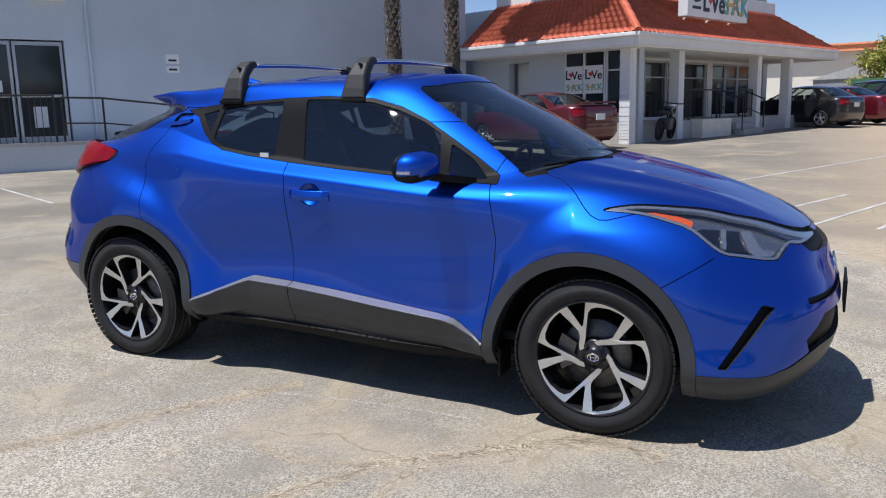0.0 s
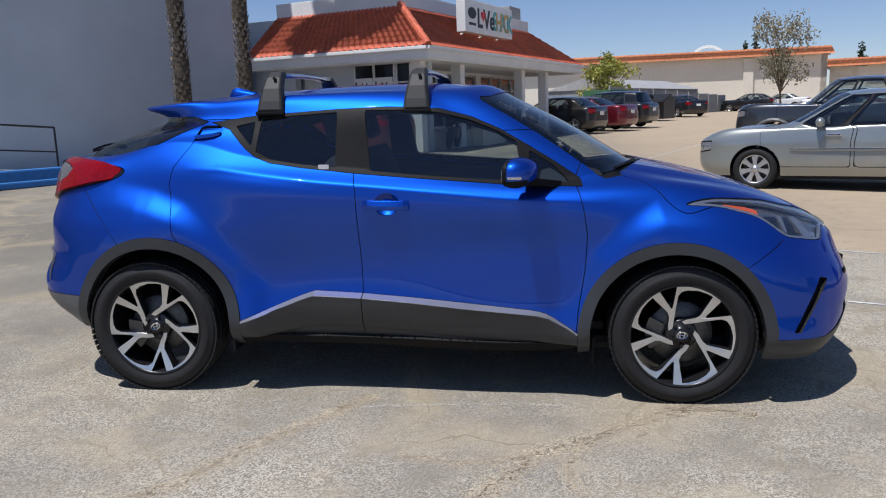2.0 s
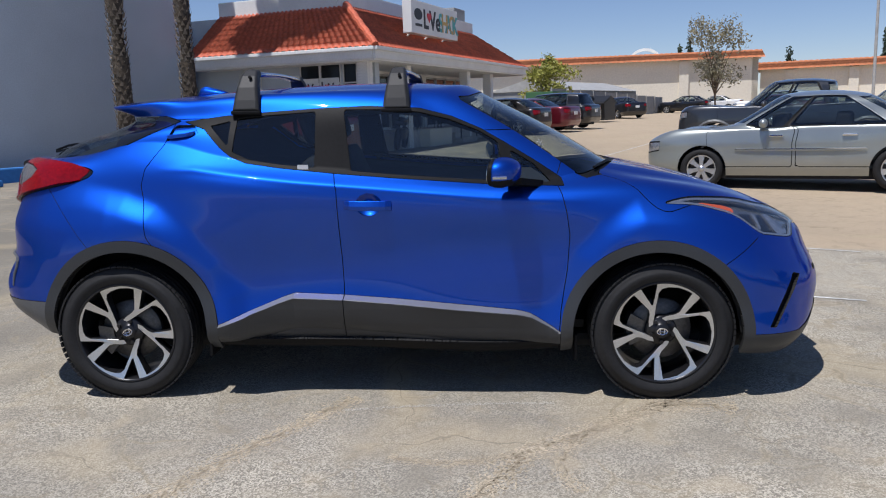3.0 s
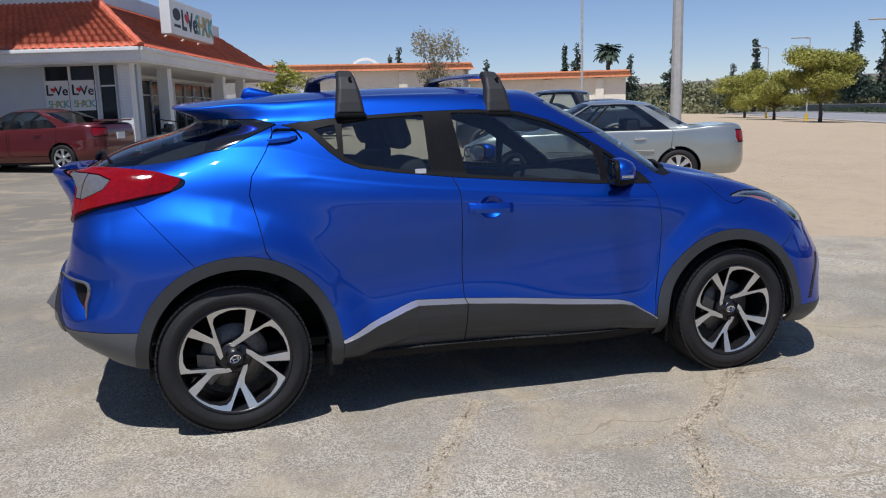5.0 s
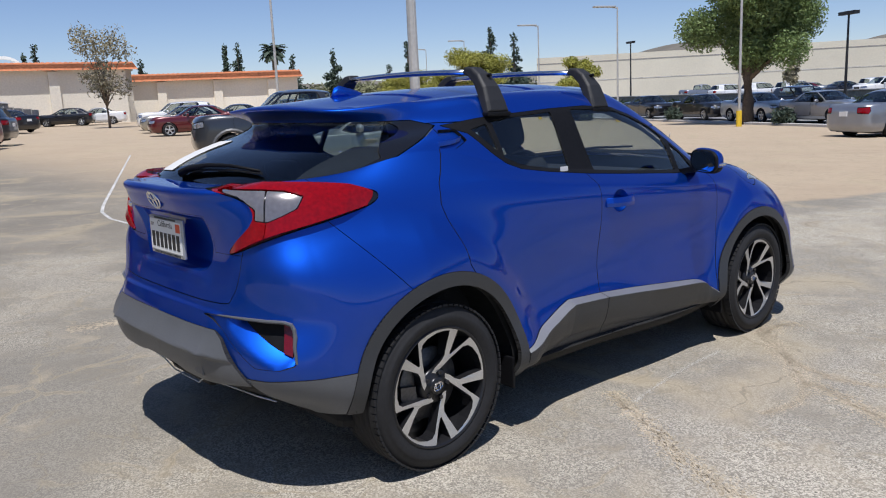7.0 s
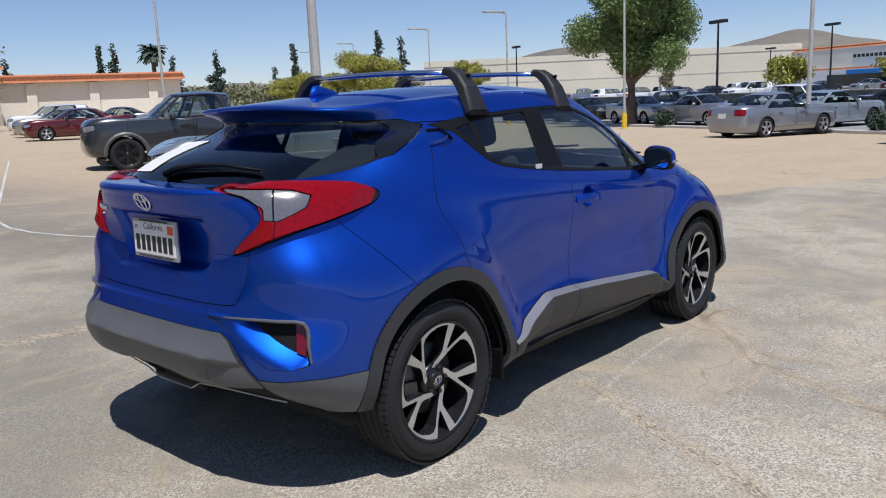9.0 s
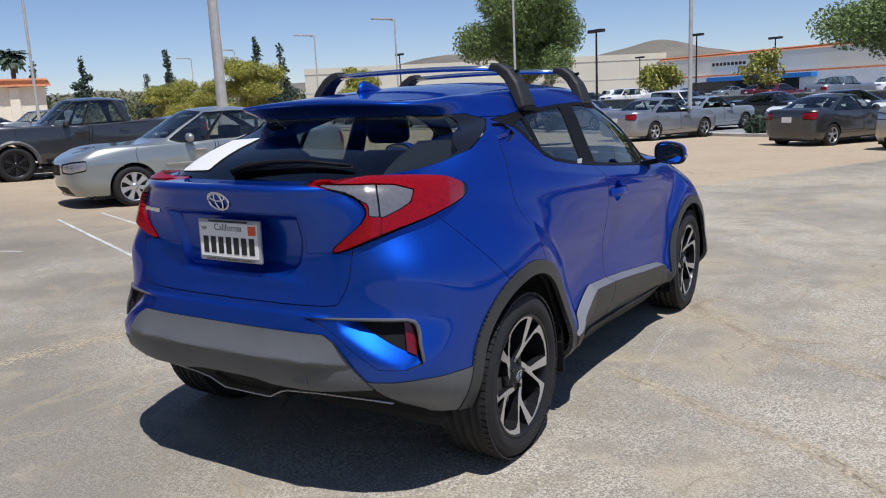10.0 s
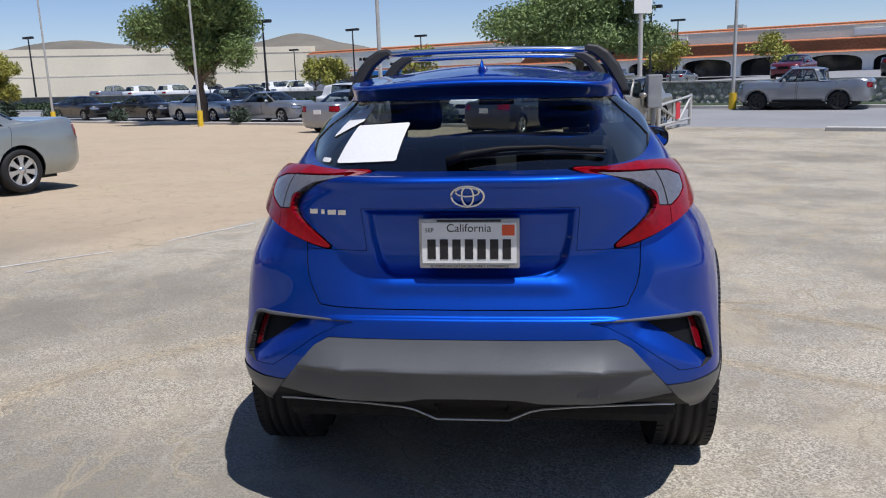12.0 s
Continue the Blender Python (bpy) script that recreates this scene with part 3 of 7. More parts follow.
for v0, v1 in ((.44, .84), (.97, 1.60), (1.66, 2.28)):
    w = part("window", boxed(.335, .355, v0, v1, 1.15, 2.92), M["shopglass"], shop, "dark shop window")
    bm = bmesh.new()
    for a, b, c, d in ((v0 - .03, v0, 1.12, 2.95), (v1, v1 + .03, 1.12, 2.95), (v0, v1, 2.30, 2.34)):
        box(bm, .285, .36, a, b, c, d)
    part("window_frame", bm, M["white"], w)
for u0, u1 in ((.5, 1.35), (1.42, 2.3), (2.5, 3.8), (3.87, 5.2), (5.25, 6.2), (6.25, 7.9), (8.4, 9.4), (9.45, 10.4), (10.45, 11.5), (11.55, 12.6)):
    w = part("window", boxed(u0, u1, 1.86, 1.90, .9, 2.75), M["shopglass"], shop, "dark shop window")
    bm = bmesh.new()
    for a, b, c, d in ((u0, u0 + .05, .9, 2.75), (u1 - .05, u1, .9, 2.75), (u0, u1, 2.68, 2.75), (u0, u1, 2.2, 2.24)):
        box(bm, a, b, 1.82, 1.86, c, d)
    part("window_frame", bm, M["alu"], w)
course = bmesh.new()
box(course, -.16, .16, -.16, .16, 0, .072, .006)
cm = bpy.data.meshes.new("brick_course")
course.to_mesh(cm)
course.free()
cm.materials.append(M["brick"])
for u in (0, 2.6, 7.85, 10.45):
    pil = part("pillar", boxed(u - .15, u + .15, -.15, .15, .2, 2.9), M["brick"], shop, "white painted brick pillar")
    for k in range(34):
        c = new("brick", cm)
        c.parent = pil
        c.matrix_basis = pose(u + .004 * math.sin(k * 2.3), .004 * math.cos(k * 1.7), .28 + k * .078)
bm = bmesh.new()
box(bm, -.63, 13.4, -.63, 1.9, 2.84, 2.90)
box(bm, -.63, 1.9, 1.9, 5.6, 2.84, 2.90)
part("soffit", bm, M["white"], shop)
bm = bmesh.new()
box(bm, -.66, 13.43, -.69, -.60, 2.88, 3.14, .01)
box(bm, -.69, -.60, -.60, 5.6, 2.88, 3.14, .01)
box(bm, -.74, 13.48, -.78, -.69, 3.10, 3.20, .02)
box(bm, -.78, -.69, -.69, 5.6, 3.10, 3.20, .02)
part("fascia", bm, M["white"], shop, "white eaves board and gutter")


def tiled(p0, p1, q0, q1, across, rows, nx=6):
    """Barrel tiles between the eave p0-p1 and the ridge q0-q1: overlapping courses of half-round ribs."""
    p0, p1, q0, q1 = (Vector(p) for p in (p0, p1, q0, q1))
    up = ((p1 - p0).cross(q0 - p0)).normalized()
    if up.z < 0:
        up = -up
    v, f = [], []
    for r in range(rows):
        for end in (0, 1):
            t = (r + end * 1.06) / rows
            a, b = p0.lerp(q0, min(t, 1)), p1.lerp(q1, min(t, 1))
            n = round((p1 - p0).length / across * nx)
            for k in range(n + 1):
                s = k / n
                ph = s * (p1 - p0).length / across
                rib = .045 * abs(math.sin(math.pi * ph)) + (.028 if end == 0 else 0)
                v.append(a.lerp(b, s) + up * rib)
        base = len(v) - 2 * (n + 1)
        f += [(base + k, base + k + 1, base + n + 2 + k, base + n + 1 + k) for k in range(n)]
        if r:
            f += [(base - n - 1 + k, base - n + k, base + k + 1, base + k) for k in range(n)]
    return np.array([tuple(q) for q in v]), f


E0, E1, E2 = (-.72, -.72, EZ - .05), (13.42, -.72, EZ - .05), (-.72, 5.6, EZ - .05)
R0, R1, R2 = (1.1, 1.1, RZ), (11.6, 1.1, RZ), (1.1, 5.6, RZ)
for p0, p1, q0, q1 in ((E0, E1, R0, R1), (E2, E0, R2, R0)):
    v, f = tiled(p0, p1, q0, q1, .21, 8)
    tagged(part_np("roof_tiles", v, f, M["tile"], shop, "rows of red clay roof tiles"), kind="stuff")
part("hip_tiles", tube(bmesh.new(), [Vector(E0).lerp(Vector(R0), k / 10) + Vector((0, 0, .05 + .03 * (k % 2))) for k in range(11)], .10, 8), M["tile"], shop)
part("roof_core", boxed(1.0, 11.6, 1.0, 9, 3.0, RZ - .06), M["white"], shop)
bm = bmesh.new()
box(bm, 1.05, 11.7, 1.05, 1.35, RZ - .08, RZ + .42, .02)
box(bm, 1.05, 1.35, 1.35, 5.6, RZ - .08, RZ + .42, .02)
part("parapet", bm, M["white"], shop)
part("roof_unit", boxed(10.3, 11.5, 1.3, 2.6, RZ + .3, RZ + .95, .03), M["tarp"], shop)
# steps, planter and rails of the porch
for k in range(3):
    part("step", boxed(5.55, 7.0, -.75 + k * .28, .2, .3, .36 + .17 * (k + 1), .01), M["concrete"], shop)
part("planter", boxed(3.4, 5.3, -.45, .05, .3, .88, .03), M["tan"], shop)
railing("rail", shop, [(5.5, -.7, .5), (5.5, .15, .86)], .95)
railing("rail", shop, [(7.05, -.7, .5), (7.05, .15, .86)], .95)
railing("rail", shop, [(2.75, .0, .86), (3.4, 0, .86), (5.4, 0, .86)], .9, 7, False)
railing("rail", shop, [(7.2, .0, .86), (7.7, 0, .86)], .9, 6, False)
pal = part("gate_rail", boxed(-.4, -.36, 3.7, 4.9, 1.35, 1.39), M["iron"], shop)
for k in range(11):
    part("baluster", rod(bmesh.new(), (-.38, 3.72 + k * .115, .35), (-.38, 3.72 + k * .115, 1.37), .010, n=6), M["iron"], pal)


# ---- lettered boards ----
def words(text, size, material, parent, m, name="letters", extrude=.006, bold=.0):
    cu = bpy.data.curves.new(name, "FONT")
    cu.body, cu.size, cu.extrude, cu.align_x, cu.offset = text, size, extrude, "CENTER", bold
    ob = new("tmp_text", cu)
    me = bpy.data.meshes.new_from_object(ob.evaluated_get(bpy.context.evaluated_depsgraph_get()))
    bpy.data.objects.remove(ob)
    me.materials.clear()
    me.materials.append(material)
    o = new(name, me)
    o.parent = parent
    o.matrix_basis = m
    return o


def heart(parent, m, s):
    pts = [(16 * math.sin(a) ** 3 / 16 * s, (13 * math.cos(a) - 5 * math.cos(2 * a) - 2 * math.cos(3 * a) - math.cos(4 * a)) / 16 * s) for a in np.linspace(0, 2 * math.pi, 28, endpoint=False)]
    bm = slab(bmesh.new(), pts, 0, -.012)
    return part("heart", bm, M["redp"], parent, m=m)


sign = tagged(new("roof_sign"), "white roof sign board lettered LOVE SHACK in mixed colours", "sign")
sign.matrix_basis = Matrix.Translation((-2.73, 17.8, 0)) @ pose(0, 0, 0, 0, 0, 70.4)
part("board", boxed(2.35, 6.15, -.42, -.12, 3.80, 4.78, .02), M["sign"], sign)
for u in (2.8, 4.2, 5.6):
    part("bracket", rod(bmesh.new(), (u, -.2, 3.85), (u, .3, 3.55), .03), M["white"], sign)
up = pose(0, 0, 0, 90, 0, 0)
bm = slab(bmesh.new(), [(.30 * math.cos(a), .17 * math.sin(a)) for a in np.linspace(0, 2 * math.pi, 24, endpoint=False)], 0, -.01)
part("oval_mark", bm, M["ink"], sign, m=pose(2.85, -.42, 4.38))
part("small_bar", boxed(2.62, 3.12, -.428, -.42, 4.02, 4.10), M["ink"], sign)
words("L", .80, M["ink"], sign, pose(3.42, -.425, 4.0) @ up, bold=.02)
heart(sign, pose(3.68, -.425, 4.36), .17)
words("Ve", .80, M["ink"], sign, pose(4.16, -.425, 4.0) @ up, bold=.02)
for ch, u, k in (("S", 4.66, "teal"), ("H", 4.98, "ochre"), ("A", 5.30, "teal"), ("C", 5.60, "ochre"), ("K", 5.9, "teal")):
    words(ch, .80, M[k], sign, pose(u, -.425, 4.0) @ up, bold=.02)


def poster(parent_m, w, h):
    p = tagged(new("window_poster"), "white window poster lettered LOVE SHACK", "poster", group="shop posters")
    p.matrix_basis = parent_m
    part("sheet", boxed(-w / 2, w / 2, -.012, 0, 0, h), M["sign"], p)
    s = w / .62
    words("L", .40 * s, M["ink"], p, pose(-.22 * s, -.014, h * .52) @ up, bold=.005)
    heart(p, pose(-.10 * s, -.014, h * .52 + .14 * s), .075 * s)
    words("Ve", .34 * s, M["ink"], p, pose(.11 * s, -.014, h * .52) @ up, bold=.005)
    for k, ch in enumerate("SHACK"):
        words(ch, .26 * s, M[("teal", "ochre")[k % 2]], p, pose((-.22 + .11 * k) * s, -.014, h * .12) @ up, bold=.004)


side = Matrix.Translation((-2.73, 17.8, 0)) @ pose(0, 0, 0, 0, 0, 70.4)
for v in (1.29, 1.97):
    poster(side @ pose(.278, v, 1.70, 0, 0, -90), .60, .78)
poster(side @ pose(3.2, 1.81, 1.55, 0, 0, 0), .62, .80)
for u in (1.75, 9.0):
    ob = tagged(part("window_sticker", slab(bmesh.new(), [(.16 * math.cos(a), .11 * math.sin(a)) for a in np.linspace(0, 2 * math.pi, 20, endpoint=False)], 0, -.008), M["tarp"]), "oval grey sticker on a shop window", "sticker")
    ob.matrix_basis = side @ pose(u, 1.855, 1.95)

# ---- long cream retail block behind the lot ----
def block(name, p, q, depth, z0, z1, label, wall, roof, ribs=0):
    """A long building from p to q, its front facing right of that way turned to the lot."""
    d = Vector((q[0] - p[0], q[1] - p[1], 0))
    ob = tagged(new(name), label, "building")
    ob.matrix_basis = Matrix.Translation((p[0], p[1], 0)) @ pose(0, 0, 0, 0, 0, math.degrees(math.atan2(d.y, d.x)))
    L = d.length
    part("wall", boxed(0, L, 0, depth, z0, z1), M[wall], ob)
    if roof:
        v, f = tiled((-.5, -.7, z1 - .1), (L + .5, -.7, z1 - .1), (-.5, 1.2, z1 + .75), (L + .5, 1.2, z1 + .75), .5, 3, 4)
        tagged(part_np("roof_tiles", v, f, M[roof], ob, "orange clay tile edge"), kind="stuff")
        part("coping", boxed(-.5, L + .5, 1.2, depth, z1 - .1, z1 + .70), M["tan"], ob)
    for k in range(ribs):
        u = L * (k + .5) / ribs
        part("pilaster", boxed(u - .45, u + .45, -.25, 0, z0, z1 - .15), M["tan"], ob)
    return ob


blk = block("retail_block", (-14, 80.5), (27.4, 75.0), 30, -1, 5.75, "long cream stucco retail building with orange tile edge", "tan", "orange", 3)
ar = [(.0 + 3.2 * math.cos(a), 2.0 * math.sin(a)) for a in np.linspace(0, math.pi, 20)]
bm = slab(bmesh.new(), ar + [(-2.7, 0)] + [(2.7 * math.cos(a), 1.55 * math.sin(a)) for a in np.linspace(math.pi, 0, 20)] + [(2.7, 0)], 0, .5)
part("roof_arch", bm, M["white"], blk, m=pose(31.3, 3, 6.0) @ Matrix.Diagonal((.5, 1, .62, 1)))
part("return_wall", boxed(41.2, 41.75, 0, 12, -1, 5.75), M["tan"], blk)
block("retail_block", (29.5, 80.5), (45.5, 74.0), 30, -1, 4.75, "lower cream stucco wing with orange tile edge", "tan", "orange", 3)

# ---- street, verge and retaining wall; s runs along the street, n away from the lot ----
D, N, S0 = Vector((.496, .868, 0)), Vector((.868, -.496, 0)), Vector((20, -7.5, 0))
STREET = math.degrees(math.atan2(.868, .496))


def st(s, n, z=0.0):
    p = S0 + D * s + N * n
    return p.x, p.y, z


def strip(name, s0, s1, n0, n1, z, h, material, label, category="ground", bevel=0.0):
    ob = part(name, boxed(s0, s1, -n1, -n0, z - h, z, bevel), M[material])
    ob.matrix_basis = Matrix.Translation((20, -7.5, 0)) @ pose(0, 0, 0, 0, 0, STREET)
    return tagged(ob, label, category, kind="structure")


RZ0 = -.36
strip("road", -120, 260, 1.2, 13.4, RZ0 + .012, .3, "road", "grey asphalt street beyond the lot", "road")
strip("kerb", -120, -1.5, -.1, .25, RZ0 + .13, .4, "concrete", "pale concrete kerb at the lot's edge", "kerb", .02)
strip("kerb", 8.0, 160, -.1, .25, RZ0 + .13, .4, "concrete", "pale concrete kerb at the lot's edge", "kerb", .02)
strip("kerb", -120, 260, 13.4, 13.7, RZ0 + .14, .4, "concrete", "pale concrete kerb of the far pavement", "kerb", .02)
strip("verge", -120, 260, 13.7, 16.6, RZ0 + .13, .3, "hedge", "dark planted verge below a stone wall", "verge")
strip("retaining_wall", -120, 260, 16.6, 17.1, .82, 2, "stone", "rough brown field-stone retaining wall", "wall", .03)
strip("wall_cap", -120, 260, 16.5, 17.2, .90, .076, "concrete", "pale cap of the stone wall", "wall cap")
strip("upper_lot", -200, 12, 17.2, 240, .72, .5, "road", "raised car park behind the stone wall", "ground")
strip("upper_lot", 12.02, 320, 17.2, 240, .02, .5, "road", "lower car park behind the stone wall", "ground")
rs = random.Random(4)
protos = []
for k in range(8):
    bm = bmesh.new()
    bmesh.ops.create_icosphere(bm, subdivisions=1, radius=1)
    for v in bm.verts:
        v.co *= rs.uniform(.75, 1.1)
    me = bpy.data.meshes.new("field_stone")
    bm.to_mesh(me)
    bm.free()
    me.materials.append(M["stone"])
    protos.append(me)
wallob = bpy.data.objects["retaining_wall"]
for s in np.arange(-9, 15, .36):
    for r in range(4):
        o = new("stone", rs.choice(protos))
        o.parent = wallob
        o.matrix_basis = pose(s + rs.uniform(-.1, .1) + .17 * (r % 2), -16.6, -.22 + r * .29, 0, rs.uniform(0, 360), 0) @ Matrix.Diagonal((.21, .09, .19, 1))

# big-box stores beyond
box_store = block("store", (110.5, 95), (146.5, 38.5), 40, .3, 8.1, "very long plain beige big-box store", "beige", None, 0)
for z in (3.6, 6.9):
    part("wall_band", boxed(0, 67, -.04, 0, z, z + .16), M["stone"], box_store)
wing = block("store_wing", (106, 147), (134, 114.2), 20, 0, 4.5, "low white store wing with a dark loading bay", "white", None, 0)
part("loading_bay", boxed(39.6, 42.4, -.06, 0, 1.2, 4.1), M["dark"], wing, "dark open loading bay")
arcade = tagged(new("shopping_arcade"), "cream shopping arcade with orange tile roof and arched openings", "building")
arcade.matrix_basis = Matrix.Translation(st(103, 85, .4)) @ pose(0, 0, 0, 0, 0, STREET + 180)
bm = bmesh.new()
AW, AH = 7.8, 2.3
for k in range(22):
    u = k * AW
    if u < 46:
        box(bm, u, u + AW, 0, .5, 0, 2.7)
        continue
    box(bm, u, u + 1.2, 0, .5, 0, 2.7)
    arc = [(u + 1.2, AH * .5)] + [(u + 1.2 + (AW - 1.2) / 2 * (1 - math.cos(a)), AH * .5 + AH * .5 * math.sin(a) ** .55) for a in np.linspace(.12, math.pi - .12, 11)] + [(u + AW, AH * .5), (u + AW, 2.7), (u + 1.2, 2.7)]
    slab(bm, arc[::-1], 0, .5)
part("arcade_wall", bm, M["white"], arcade)
part("dark_porch", boxed(46, 172, 3, 3.3, 0, 3), M["shopglass"], arcade)
part("upper_wall", boxed(46, 172, 3.3, 30, 0, 5.9), M["tan"], arcade)
part("lower_front", boxed(0, 46, .5, 30, 0, 6.1), M["tan"], arcade)
v, f = tiled((46, -.9, 2.55), (172, -.9, 2.55), (46, 3.2, 4.4), (172, 3.2, 4.4), .6, 6, 4)
tagged(part_np("roof_tiles", v, f, M["orange"], arcade, "orange barrel tile porch roof"), kind="stuff")
v, f = tiled((-.5, .47, 6.07), (46, .47, 6.07), (-.5, 1.7, 6.65), (46, 1.7, 6.65), .6, 2, 4)
tagged(part_np("roof_tiles", v, f, M["orange"], arcade, "orange tile parapet edge"), kind="stuff")
v, f = tiled((46, 3.28, 5.88), (172, 3.28, 5.88), (46, 4.4, 6.33), (172, 4.4, 6.33), .6, 2, 4)
tagged(part_np("roof_tiles", v, f, M["orange"], arcade, "orange tile parapet edge"), kind="stuff")
part("red_band", boxed(0, 46, .44, .5, 2.75, 3.0), M["orange"], arcade)
part("awning", boxed(13, 33, -1.4, .45, 1.9, 2.6, .05), M["awning"], arcade, "blue shop awning")
part("shop_window", boxed(8, 30, -.1, .0, .1, 1.9), M["shopglass"], arcade)
for u in (62, 92, 121):
    part("fascia_sign", boxed(u, u + 9, 3.1, 3.3, 4.6, 5.4), M["sign"], arcade, "plain white shop sign")
for u in np.arange(12.6, 19.6, .8):
    part("letter_bar", boxed(u, u + .5, .4, .5, 4.5, 5.0), M["ink"], arcade)
for u in (12, 20, 27, 45, 58, 75, 100):
    part("roof_unit", boxed(u, u + 2.2, 8, 10, 5.9, 7.0), M["tarp"], arcade)

# hills
def ridge(name, pts, far, label):
    v, f = [], []
    n = len(pts)
    for j, (r, k) in enumerate(((far * .8, 0), (far * .9, .62), (far, 1), (far * 1.1, .7))):
        for i, (az, h) in enumerate(pts):
            a = radians(az)
            hh = h * far * k + (noise.noise((az * .35, j * 3.1, 0)) * .004 * far if k else -20)
            v.append((r * math.cos(a), r * math.sin(a), hh))
    f = [(j * n + i, j * n + i + 1, j * n + n + i + 1, j * n + n + i) for j in range(3) for i in range(n - 1)]
    return tagged(part_np(name, v, f, M["hill"]), label, "hills", kind="structure")


def hillline(lo, hi, step, fn):
    return [(a, fn(a)) for a in np.arange(lo, hi, step)]


ridge("hills", hillline(-60, 60, .5, lambda a: .028 + .028 * math.exp(-((a - 15.3) / 5) ** 2) + .026 * math.exp(-((a - 29.5) / 7) ** 2) + .014 * math.exp(-((a + 25) / 16) ** 2)), 1700, "dry brown hills on the skyline")
